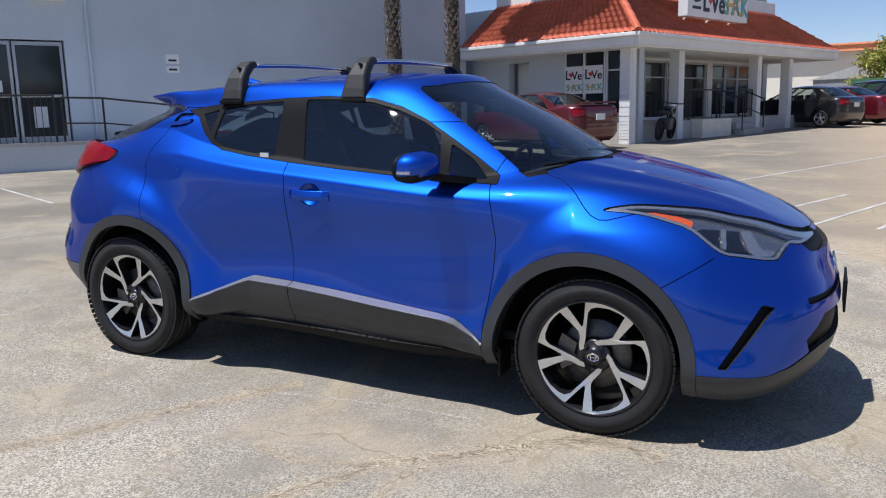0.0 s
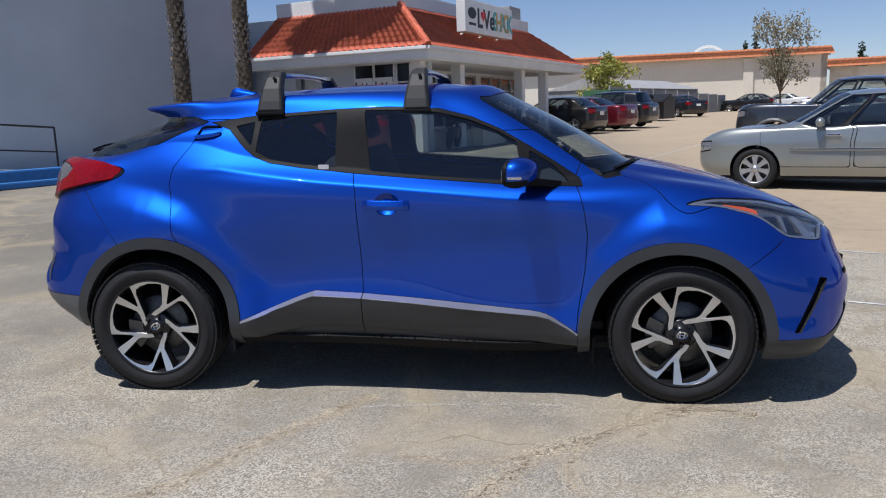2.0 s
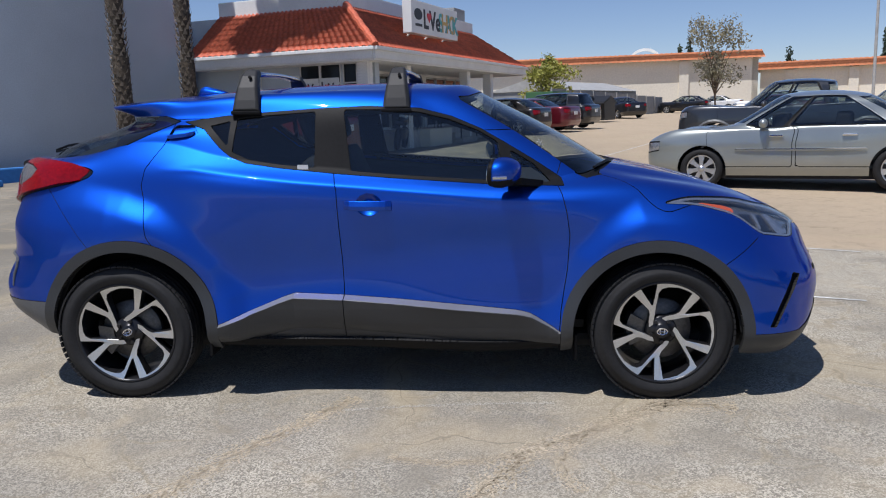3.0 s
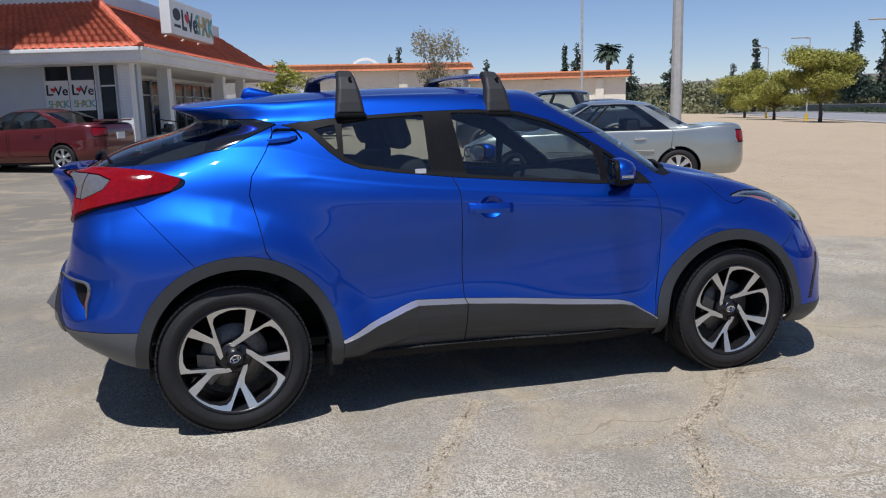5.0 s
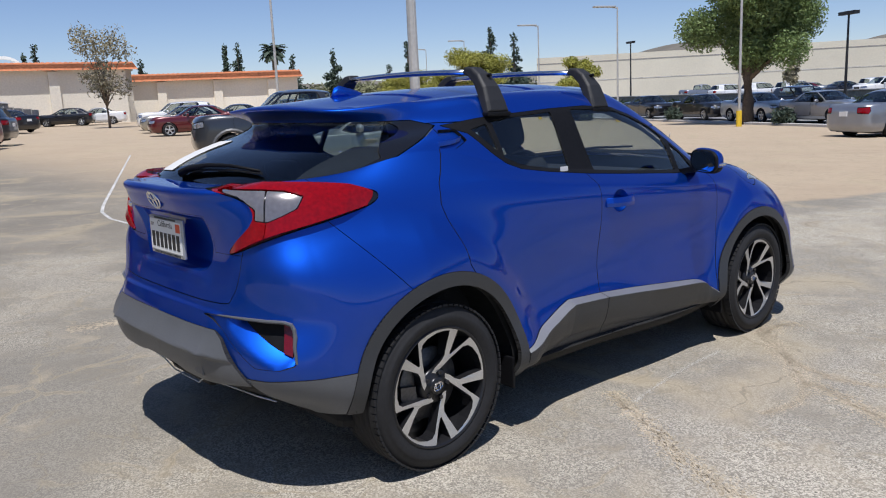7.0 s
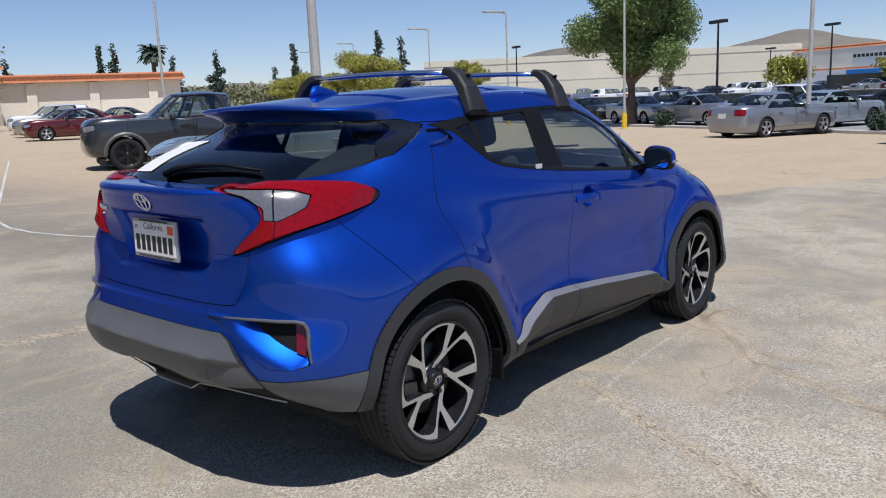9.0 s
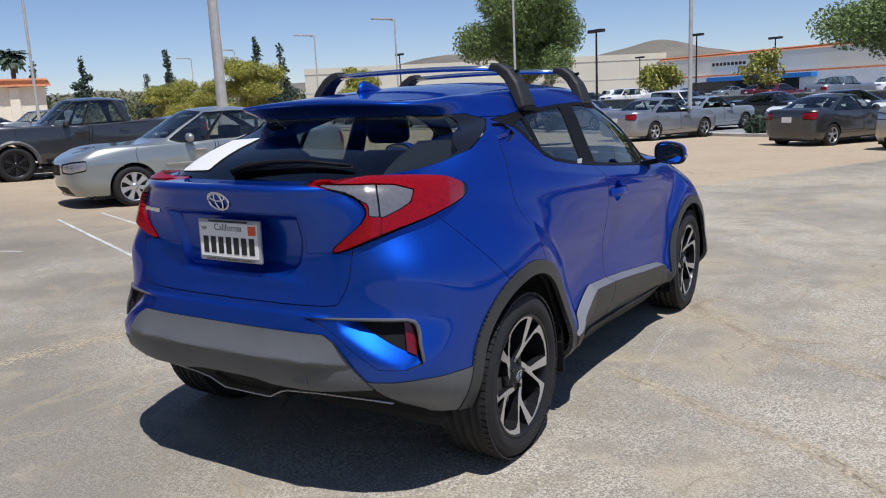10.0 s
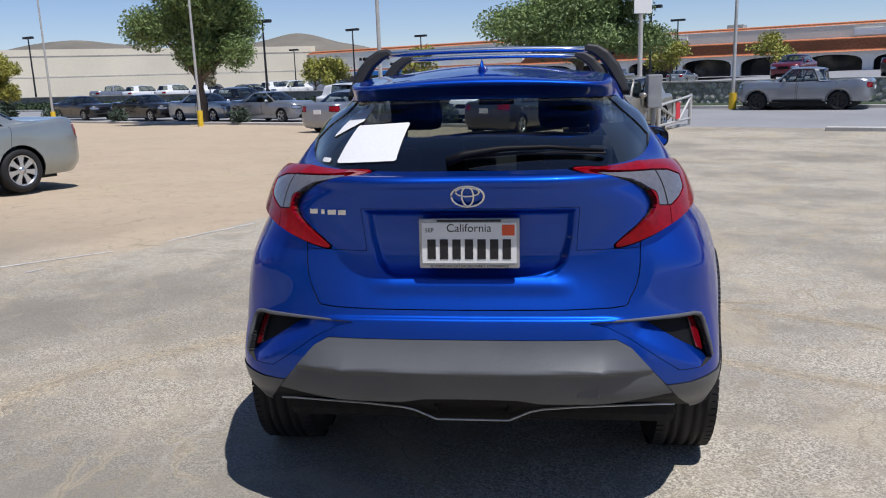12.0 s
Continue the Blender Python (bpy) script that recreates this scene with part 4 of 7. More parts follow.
# ---- car shell: rings of a spline cage, right half, y outward ----
# stations run from the tail's middle round the flank to the nose's middle
RINGS = [
    [(-1.985, 0, .354), (-1.98, .35, .404), (-1.93, .60, .394), (-1.81, .74, .345), (-1.65, .82, .33), (-1.30, .83, .33), (-.90, .82, .27), (-.25, .82, .25), (.85, .82, .25), (1.30, .83, .30), (1.72, .83, .232), (1.97, .68, .225), (2.10, .35, .22), (2.13, 0, .22)],
    [(-2.05, 0, .44), (-2.045, .35, .44), (-1.995, .63, .44), (-1.868, .785, .43), (-1.66, .85, .42), (-1.30, .875, .44), (-.88, .865, .345), (-.25, .865, .335), (.82, .865, .32), (1.30, .87, .43), (1.73, .86, .29), (2.00, .72, .29), (2.15, .37, .29), (2.18, 0, .29)],
    [(-2.08, 0, .62), (-2.07, .38, .62), (-2.022, .645, .58), (-1.895, .795, .55), (-1.68, .845, .55), (-1.30, .865, .57), (-.86, .845, .50), (-.25, .84, .50), (.82, .85, .47), (1.30, .865, .55), (1.74, .85, .45), (2.03, .70, .42), (2.19, .38, .42), (2.22, 0, .42)],
    [(-2.042, 0, .74), (-2.034, .38, .74), (-1.982, .62, .72), (-1.858, .772, .70), (-1.66, .84, .70), (-1.28, .865, .73), (-.86, .835, .66), (-.25, .825, .64), (.84, .84, .62), (1.28, .862, .68), (1.72, .84, .60), (2.05, .66, .56), (2.19, .36, .56), (2.22, 0, .56)],
    [(-1.98, 0, .88), (-1.982, .38, .88), (-1.968, .60, .88), (-1.862, .752, .86), (-1.62, .815, .86), (-1.26, .85, .87), (-.86, .845, .82), (-.25, .84, .80), (.86, .835, .80), (1.28, .85, .82), (1.70, .80, .74), (2.01, .60, .70), (2.14, .34, .68), (2.18, 0, .67)],
    [(-2.01, 0, 1.03), (-2.00, .36, 1.03), (-1.922, .595, 1.02), (-1.792, .712, 1.00), (-1.57, .765, .99), (-1.22, .80, 1.00), (-.86, .838, .97), (-.25, .85, .95), (.84, .838, .93), (1.26, .80, .93), (1.66, .72, .87), (1.97, .55, .81), (2.10, .31, .78), (2.14, 0, .77)],
    [(-2.06, 0, 1.155), (-2.03, .34, 1.155), (-1.88, .55, 1.155), (-1.72, .66, 1.15), (-1.50, .72, 1.12), (-1.20, .765, 1.12), (-.86, .815, 1.095), (-.25, .828, 1.055), (.82, .806, 1.005), (1.24, .745, 1.005), (1.60, .63, .96), (1.88, .48, .89), (2.01, .28, .85), (2.05, 0, .835)],
    [(-2.00, 0, 1.165), (-1.97, .33, 1.165), (-1.84, .53, 1.172), (-1.66, .62, 1.178), (-1.44, .68, 1.19), (-1.16, .715, 1.21), (-.86, .757, 1.165), (-.25, .780, 1.098), (.80, .750, 1.043), (1.12, .66, 1.06), (1.35, .54, 1.04), (1.54, .42, 1.015), (1.63, .25, 1.0), (1.66, 0, .995)],
    [(-1.93, 0, 1.17), (-1.90, .33, 1.172), (-1.78, .51, 1.185), (-1.56, .60, 1.205), (-1.36, .645, 1.25), (-1.10, .68, 1.26), (-.86, .725, 1.20), (-.25, .75, 1.125), (.76, .715, 1.065), (.92, .64, 1.095), (1.00, .53, 1.11), (1.06, .40, 1.12), (1.10, .22, 1.125), (1.11, 0, 1.125)],
    [(-1.70, 0, 1.285), (-1.67, .31, 1.28), (-1.58, .47, 1.285), (-1.42, .55, 1.30), (-1.24, .61, 1.32), (-1.04, .64, 1.33), (-.82, .67, 1.30), (-.25, .69, 1.28), (.52, .66, 1.25), (.63, .59, 1.275), (.70, .49, 1.295), (.75, .37, 1.308), (.78, .20, 1.315), (.79, 0, 1.318)],
    [(-1.43, 0, 1.402), (-1.42, .30, 1.397), (-1.37, .43, 1.392), (-1.26, .50, 1.39), (-1.14, .545, 1.39), (-1.00, .575, 1.39), (-.80, .60, 1.405), (-.20, .62, 1.43), (.22, .59, 1.41), (.32, .535, 1.435), (.38, .45, 1.455), (.42, .33, 1.47), (.45, .18, 1.48), (.46, 0, 1.485)],
    [(-1.52, 0, 1.440), (-1.51, .31, 1.433), (-1.44, .45, 1.425), (-1.27, .51, 1.424), (-1.12, .535, 1.43), (-.98, .555, 1.44), (-.78, .57, 1.46), (-.20, .575, 1.475), (.13, .55, 1.462), (.24, .50, 1.477), (.31, .42, 1.492), (.35, .31, 1.507), (.38, .17, 1.517), (.39, 0, 1.52)],
    [(-1.28, 0, 1.487), (-1.26, .28, 1.478), (-1.19, .37, 1.475), (-1.08, .41, 1.483), (-.97, .42, 1.49), (-.86, .42, 1.50), (-.70, .42, 1.515), (-.20, .42, 1.525), (.02, .40, 1.522), (.10, .36, 1.528), (.16, .30, 1.533), (.19, .22, 1.54), (.21, .12, 1.543), (.22, 0, 1.545)],
    [(-1.00, 0, 1.517), (-.96, 0, 1.52), (-.9, 0, 1.523), (-.82, 0, 1.526), (-.74, 0, 1.529), (-.66, 0, 1.533), (-.52, 0, 1.538), (-.25, 0, 1.546), (-.1, 0, 1.55), (-.05, 0, 1.55), (-.02, 0, 1.55), (0, 0, 1.55), (.01, 0, 1.55), (.02, 0, 1.55)],
]
BREAK = 8          # the ring at the foot of the glass, where the shell has an edge


def spline(t, p, ts):
    """Natural cubic spline through p (k, n, 3) at the knots t (k,), at ts (m,)."""
    k = len(t)
    h = np.diff(t)
    a = np.zeros((k, k))
    b = np.zeros((k,) + p.shape[1:])
    a[0, 0] = a[-1, -1] = 1
    for i in range(1, k - 1):
        a[i, i - 1], a[i, i], a[i, i + 1] = h[i - 1], 2 * (h[i - 1] + h[i]), h[i]
        b[i] = 6 * ((p[i + 1] - p[i]) / h[i] - (p[i] - p[i - 1]) / h[i - 1])
    m = np.linalg.solve(a, b.reshape(k, -1)).reshape(b.shape)
    i = np.clip(np.searchsorted(t, ts, side="right") - 1, 0, k - 2)
    e = (1,) * (p.ndim - 1)
    w, hh = (ts - t[i]).reshape(-1, *e), h[i].reshape(-1, *e)
    return m[i] * (hh - w) ** 3 / (6 * hh) + m[i + 1] * w ** 3 / (6 * hh) + (p[i] / hh - m[i] * hh / 6) * (hh - w) + (p[i + 1] / hh - m[i + 1] * hh / 6) * w


def shell(nu=34, nv=12, rings=None, brk=BREAK, mid=(2, 10)):
    """The shell as a grid: (rows from sill to roof, columns from tail to nose, 3)."""
    c = np.array(RINGS if rings is None else rings, float)
    flip = np.array((1, -1, 1))
    c = np.concatenate([c[:, 2:0:-1] * flip, c, c[:, -2:-4:-1] * flip], axis=1)
    step = np.linalg.norm(np.diff(c[mid[0]:mid[1]], axis=1), axis=2).mean(0)
    t = np.concatenate([[0], np.cumsum(step)])
    us = np.concatenate([np.linspace(t[i], t[i + 1], nu, endpoint=False) for i in range(2, 15)] + [[t[15]]])
    fine = spline(t, c.transpose(1, 0, 2), us)            # (columns, rings, 3)
    top = fine[:, -2:-3:-1] * flip
    out = []
    for col, cap in zip(fine, top):
        rows = []
        for part, tail in ((col[:brk + 1], None), (col[brk:], cap)):
            p = part if tail is None else np.concatenate([part, tail])
            tt = np.concatenate([[0], np.cumsum(np.maximum(np.linalg.norm(np.diff(p, axis=0), axis=1), .012))])
            last = len(part) - 1
            vs = np.concatenate([np.linspace(tt[i], tt[i + 1], nv, endpoint=False) for i in range(last)] + [[tt[last]]])
            rows.append(spline(tt, p, vs))
        out.append(np.concatenate([rows[0], rows[1][1:]]))
    g = np.array(out).transpose(1, 0, 2)
    g[:, (0, -1), 1] = 0
    g[-1, :, 1] = 0
    return g


# the creases that bound the bulges over the rear and the front wheel, seen from the side
HAUNCH = [(-2.3, 1.085), (-1.5, 1.085), (-1.28, 1.05), (-1.12, .985), (-.96, .86), (-.80, .72), (-.69, .55), (-.64, .2), (-2.3, .2)]
FENDER = [(2.3, 1.0), (1.45, 1.0), (1.18, .985), (.98, .865), (.865, .74), (.77, .50), (.72, .2), (2.3, .2)]


def swell(g, nv=12):
    """Flares round the wheels, a hollow door and an even roof."""
    x, y, z = g[..., 0], g[..., 1], g[..., 2]
    side = np.clip((y - .55) / .2, 0, 1) * np.clip((1.13 - z) / .06, 0, 1)
    p = np.stack([x.ravel(), z.ravel()], 1)
    for line, lift, lo, hi in ((HAUNCH, .038, -1.80, -1.38), (FENDER, .034, 2.0, 1.72)):
        t = np.clip(-sdist(p, line).reshape(x.shape) / .14, 0, 1)
        fade = np.clip((x - lo) / (hi - lo), 0, 1)
        g[..., 1] += side * fade * lift * t * t * (3 - 2 * t)
    hollow = np.exp(-((x + .10 - (z - .75) * .9) / .62) ** 2 - ((z - .70) / .20) ** 2)
    g[..., 1] -= side * .015 * hollow
    # the shoulder crease below the side windows
    belt = np.interp(x, (-.95, -.42, .50, 1.0), (1.135, 1.070, .985, .965))
    g[..., 1] += np.clip((y - .55) / .2, 0, 1) * .0055 * np.exp(-((z - belt) / .016) ** 2) * np.clip((x + 1.15) / .2, 0, 1) * np.clip((1.0 - x) / .3, 0, 1)
    # the roof: an even crown over the last two bands
    top = g[-2 * nv - 1:]
    w = np.linspace(0, 1, 2 * nv + 1)[:, None]
    w = np.clip(w * 2, 0, 1)
    w = w * w * (3 - 2 * w)
    crown = 1.549 - .037 * np.clip(-.15 - top[..., 0], 0, 2) ** 1.7 * 1.35 - .16 * np.clip(top[..., 0], 0, 1) ** 1.8 - .20 * top[..., 1] ** 2
    top[..., 2] = top[..., 2] * (1 - w) + crown * w
    return g


# ---- the blue crossover ----
car = tagged(new("car"), "metallic blue compact crossover with roof rack bars, parked on asphalt", "car")
car.matrix_basis = pose(0, .024, .004, .5, .9, -.3)

grid = swell(shell())
nv_, nu_ = grid.shape[:2]
run = np.linalg.norm(np.diff(grid[60], axis=0), axis=1)
wrap = np.concatenate([[0], np.cumsum(run)])                 # length round the flank from the tail's middle
du, dv = np.gradient(grid, axis=1), np.gradient(grid, axis=0)
nrm = np.cross(du, dv)
nrm /= np.maximum(np.linalg.norm(nrm, axis=2, keepdims=True), 1e-9)
FLIP = nrm[40, nu_ // 2, 1] < 0
if FLIP:
    nrm = -nrm
row = np.repeat(np.arange(nv_)[:, None], nu_, 1)
V0 = np.concatenate([grid.reshape(-1, 3), nrm.reshape(-1, 3), np.tile(wrap, nv_)[:, None], row.reshape(-1, 1)], axis=1)
ii = np.arange((nv_ - 1) * nu_).reshape(nv_ - 1, nu_)[:, :-1].reshape(-1)
T0 = np.concatenate([np.stack([ii, ii + 1, ii + nu_ + 1], 1), np.stack([ii, ii + nu_ + 1, ii + nu_], 1)])
if FLIP:
    T0 = T0[:, ::-1]
SIDE, REAR, PLAN, WRAP = (0, 2), (1, 2), (0, 1), (6, 2)
ROW7 = BREAK * 12


def flange(v, t, depth):
    """Turn the free edges of a sheet inward, so that it has a thickness."""
    e = np.concatenate([t[:, (0, 1)], t[:, (1, 2)], t[:, (2, 0)]])
    key, idx, cnt = np.unique(np.sort(e, 1), axis=0, return_index=True, return_counts=True)
    free = e[idx[cnt == 1]]
    free = free[~((np.abs(v[free[:, 0], 1]) < 1e-4) & (np.abs(v[free[:, 1], 1]) < 1e-4))]
    used, inv = np.unique(free, return_inverse=True)
    inv = inv.reshape(-1, 2) + len(v)
    outer, inner = v[used].copy(), v[used].copy()
    inner[:, :3] -= inner[:, 3:6] * depth
    low = inv + len(used)
    return np.concatenate([v, outer, inner]), np.concatenate([t, np.stack([inv[:, 1], inv[:, 0], low[:, 0]], 1), np.stack([inv[:, 1], low[:, 0], low[:, 1]], 1)])


def lay(name, sheet_, material, lift=0.0, depth=.012, both=False, label="", parent=None, only=None, edge_dark=True):
    """A panel from a cut sheet: one mesh over the middle (both) or one on each flank."""
    v, t = sheet_
    if not len(t):
        return []
    v = v.copy()
    middle = np.abs(v[:, 1]) < 1e-6
    v[:, :3] += v[:, 3:6] * (lift if np.isscalar(lift) else lift[:, None])
    v[middle, 1] = 0
    faces = len(t)
    if depth:
        v, t = flange(v, t, depth)
    right, left = v[:, :3] * (1, -1, 1), v[:, :3]
    if both:
        tr, tl = t[:, ::-1], t + len(v)
        vv, tt = np.concatenate([right, left]), np.concatenate([tr[:faces], tl[:faces], tr[faces:], tl[faces:]])
        bm = bmesh.new()
        me = bpy.data.meshes.new(name)
        me.from_pydata(vv.tolist(), [], tt.tolist())
        bm.from_mesh(me)
        bm.faces.ensure_lookup_table()
        # body-coloured edges get a dark colour in place of gap shade
        if edge_dark:
            for f in bm.faces[2 * faces:]:
                f.material_index = 1
        bpy.data.meshes.remove(me)
        bmesh.ops.remove_doubles(bm, verts=[k for k in bm.verts if abs(k.co.y) < 1e-4], dist=2e-4)
        return [part(name, bm, [material, M["dark"]] if edge_dark else material, parent or car, label, smooth=True)]
    out = []
    edge_from = faces if edge_dark else None
    for vv, tt, key in ((right, t[:, ::-1], "r"), (left, t, "l")):
        if only in (None, key):
            out.append(part_np(name, vv, tt, material, parent or car, label, edge_from=edge_from))
    return out


def cut(sheet_, outline, plane, gap=.0022, extra=None):
    """Take the piece inside an outline out of a sheet, with a shut line round it."""
    v, t = sheet_
    d = sdist(v[:, plane], outline)
    if extra is not None:
        d = np.maximum(d, extra(v))
    inside, _ = split(v, t, d + gap)
    _, outside = split(v, t, d - gap)
    return inside, outside


def field(sheet_, fn, gap=0.0):
    v, t = sheet_
    d = fn(v)
    inside, _ = split(v, t, d + gap)
    _, outside = split(v, t, d - gap)
    return inside, outside


def refine(sheet_, times=1):
    """Split every triangle of a sheet in four."""
    v, t = sheet_
    for _ in range(times):
        e = np.sort(np.concatenate([t[:, (0, 1)], t[:, (1, 2)], t[:, (2, 0)]]), 1)
        key, inv = np.unique(e, axis=0, return_inverse=True)
        a, b, c = (inv.reshape(3, -1) + len(v))
        v = np.concatenate([v, (v[key[:, 0]] + v[key[:, 1]]) / 2])
        i, j, k = t.T
        t = np.concatenate([np.stack(q, 1) for q in ((i, a, c), (a, j, b), (c, b, k), (a, b, c))])
    return v, t


def arch(cx, cz, r):
    return lambda v: np.where(v[:, 2] > cz, np.hypot(v[:, 0] - cx, v[:, 2] - cz), np.abs(v[:, 0] - cx)) - r


S = (V0, T0)
ARCH = ((1.272, .335, .398), (-1.285, .36, .392))
for cx, cz, r in ARCH:
    _, S = field(S, lambda v: np.maximum(arch(cx, cz, r)(v), v[:, 2] - 1.0))
LINER = S                                                      # the whole shell with open arches

# lower cladding, proud of the paint
for cx, cz, r in ARCH:
    piece, S = field(S, lambda v: np.maximum(arch(cx, cz, r + .055)(v), v[:, 2] - 1.0), .0008)
    lay("wheel_arch_cladding", piece, M["archplastic"], .008, .02, label="grey textured plastic arch edge")
ROCKER = [(-.885, .375), (-.85, .385), (-.53, .512), (-.47, .532), (-.22, .522), (.03, .503), (.62, .447), (.68, .432), (.80, .36), (.875, .31), (.875, .1), (-.885, .1)]
piece, S = cut(S, ROCKER, SIDE, .0008)
v = piece[0]
top = -sdist(v[:, (0, 2)], ROCKER)
lo, hi = cut(piece, [(-1, .300), (1, .285), (1, 0), (-1, 0)], SIDE, .001)
lay("sill", lo, M["black"], -.012, .02)
for x0, x1 in ((-1.0, -.226), (-.226, 1.0)):
    p, hi = cut(hi, [(x0, 0), (x1, 0), (x1, 1), (x0, 1)], SIDE, .0022)
    p = refine(p, 2)
    crest = np.interp(p[0][:, 0], [k[0] for k in ROCKER[:10]], [k[1] for k in ROCKER[:10]])
    d = crest - p[0][:, 2]
    wide = np.clip((p[0][:, 2] - .33) / .12, .25, 1)
    lift = .003 + .046 * np.clip(d / (.030 * wide), 0, 1) - .080 * np.clip((d - .030 * wide) / .17, 0, 1)
    lift *= np.clip((crest - .36) / .09, .25, 1)
    p[0][:, :3] += p[0][:, 3:6] * lift[:, None]
    edge, _ = split(p[0], p[1], d - .030 * wide)
    _, face = split(p[0], p[1], d - .030 * wide)
    lay("sill_cladding", face, M["archplastic"], 0, .03, label="grey plastic lower door cladding")
    # upward-facing rim of the cladding, its sheen put into the colour
    lay("sill_moulding", edge, M["ledge"], 0, .0, label="satin grey upper edge of the cladding")
piece, S = cut(S, [(1.5, .345), (1.73, .337), (1.977, .326), (2.05, .345), (2.15, .40), (2.4, .43), (2.4, 0), (1.5, 0)], SIDE, .001)
lay("front_bumper_lip", piece, M["archplastic"], .004, .02, both=True, label="grey plastic lower front lip")
piece, S = cut(S, [(-.1, .655), (.455, .655), (.50, .63), (.618, .50), (.70, .497), (.78, .502), (1, .485), (1, 0), (-.1, 0)], REAR, .001, lambda v: v[:, 0] + 1.5)
corner, mid = cut(piece, [(.60, .52), (.73, .36), (.74, .2), (1.2, .2), (1.2, .7), (.6, .7)], REAR, .001)
notch, mid = cut(mid, [(-.2, .432), (.105, .432), (.135, .415), (.11, .36), (-.2, .34)], REAR, .001)
lay("bumper_notch", notch, M["black"], -.02, .02, both=True, label="black opening in the rear bumper")
band, mid = cut(mid, [(-.2, .470), (.15, .468), (.22, .458), (.45, .462), (.62, .474), (.76, .49), (.76, .2), (-.2, .2)], REAR, .001)
lay("bumper_valance", band, M["black"], -.004, .02, both=True, label="black lower edge of the rear bumper")
mid = refine(mid)
v = mid[0]
fold = np.where(v[:, 2] > .560, .044 * np.clip((.668 - v[:, 2]) / .108, 0, 1) ** 2, .014 + .030 * np.clip((v[:, 2] - .552) / .008, 0, 1)) * np.clip((.60 - v[:, 1]) / .20, 0, 1)
fold = fold * np.clip((v[:, 2] - .40) / .05, 0, 1) + .006 - .02 * np.clip((.425 - v[:, 2]) / .03, 0, 1)
lay("rear_bumper_cladding", mid, M["plastic"], .004 + fold, .03, both=True, label="grey plastic rear bumper insert")
lay("rear_bumper_corner", corner, M["plastic"], .004, .02)

# lamps
HEAD = curve([(1.315, .950), (1.40, .968), (1.50, .968), (1.67, .950), (1.80, .918), (1.90, .890), (2.03, .838), (2.10, .806), (2.05, .80), (2.012, .808), (1.992, .78), (1.966, .758), (1.845, .780), (1.772, .80), (1.66, .878), (1.554, .914), (1.45, .938)], 4, True)
head, S = cut(S, HEAD, SIDE, .0025, lambda v: .08 - v[:, 1])
TAIL = [(.34, 1.172), (.525, 1.137), (.585, 1.092), (.572, 1.035), (.44, .935), (.52, .945), (.70, 1.01), (.86, 1.05), (.97, 1.076), (1.02, 1.092), (1.042, 1.113), (1.015, 1.136), (.92, 1.153), (.74, 1.167), (.55, 1.172), (.42, 1.178)]
tail, S = cut(S, curve(TAIL, 3, True), WRAP, .0025, lambda v: v[:, 7] - ROW7 - 2)

# glass
DLO = [(-1.045, 1.362), (-.83, 1.388), (-.61, 1.403), (-.37, 1.417), (-.11, 1.425), (.14, 1.412), (.30, 1.37), (.44, 1.31), (.57, 1.235), (.71, 1.15), (.83, 1.07), (.84, 1.035), (.70, 1.04), (.50, 1.047), (.30, 1.062), (.03, 1.082), (-.25, 1.105), (-.53, 1.135), (-.70, 1.16), (-.78, 1.19), (-.84, 1.235), (-.93, 1.325)]
dlo, S = cut(S, DLO, SIDE, .001, lambda v: .45 - v[:, 1])
PANES = dict(
    front_door_window=[(-.185, 1.118), (.03, 1.098), (.30, 1.078), (.555, 1.062), (.525, 1.245), (.43, 1.30), (.29, 1.355), (.14, 1.393), (-.03, 1.407), (-.23, 1.409)],
    front_quarter_window=[(.595, 1.062), (.78, 1.052), (.70, 1.135), (.585, 1.205)],
    rear_door_window=[(-.365, 1.135), (-.53, 1.152), (-.69, 1.178), (-.775, 1.215), (-.765, 1.375), (-.61, 1.387), (-.37, 1.402)],
    rear_quarter_window=[(-.80, 1.24), (-.90, 1.34), (-.80, 1.362)],
)
for name, line in PANES.items():
    pane, dlo = cut(dlo, line, SIDE, .001)
    lay(name, pane, M["window"], -.004, 0)
lay("window_frame", dlo, M["black"], .001, .012, label="satin black pillar trim")
SHIELD = curve([(1.135, -.3), (1.135, 0), (1.115, .25), (1.06, .45), (.985, .60), (.93, .655), (.88, .645), (.60, .575), (.34, .50), (.385, .40), (.43, .22), (.45, 0), (.45, -.3)], 3, True)
shield, S = cut(S, SHIELD, PLAN, .002, lambda v: ROW7 - 4 - v[:, 7])
lay("windscreen", shield, M["wind"], -.003, 0, both=True)
BACK = [(-1.065, 1.365), (-1.20, 1.307), (-1.40, 1.222), (-1.56, 1.182), (-1.72, 1.172), (-2.3, 1.155), (-2.3, 1.40), (-1.5, 1.388), (-1.30, 1.388), (-1.16, 1.390)]
back, S = cut(S, BACK, SIDE, .002, lambda v: ROW7 - 1 - v[:, 7])
pane, back = cut(back, [(0, 1.10), (.53, 1.10), (.600, 1.165), (.632, 1.25), (.53, 1.362), (.50, 1.385), (-.1, 1.39), (-.1, 1.1)], REAR, .001)
lay("rear_window", pane, M["window"], -.003, 0, both=True)
for line, lab in (([(.46, 1.192), (.434, 1.304), (.238, 1.314), (.249, 1.201)], "white printed paper sheet"), ([(.52, 1.265), (.495, 1.328), (.40, 1.38), (.425, 1.318)], "white paper sheet on the rear window"), ([(.53, 1.192), (.525, 1.205), (.485, 1.205), (.49, 1.192)], "small white sticker")):
    note, _ = cut(pane, line, REAR, 0)
    lay("window_sheet", note, M["paper"], .001, .003, only="l", label=lab)
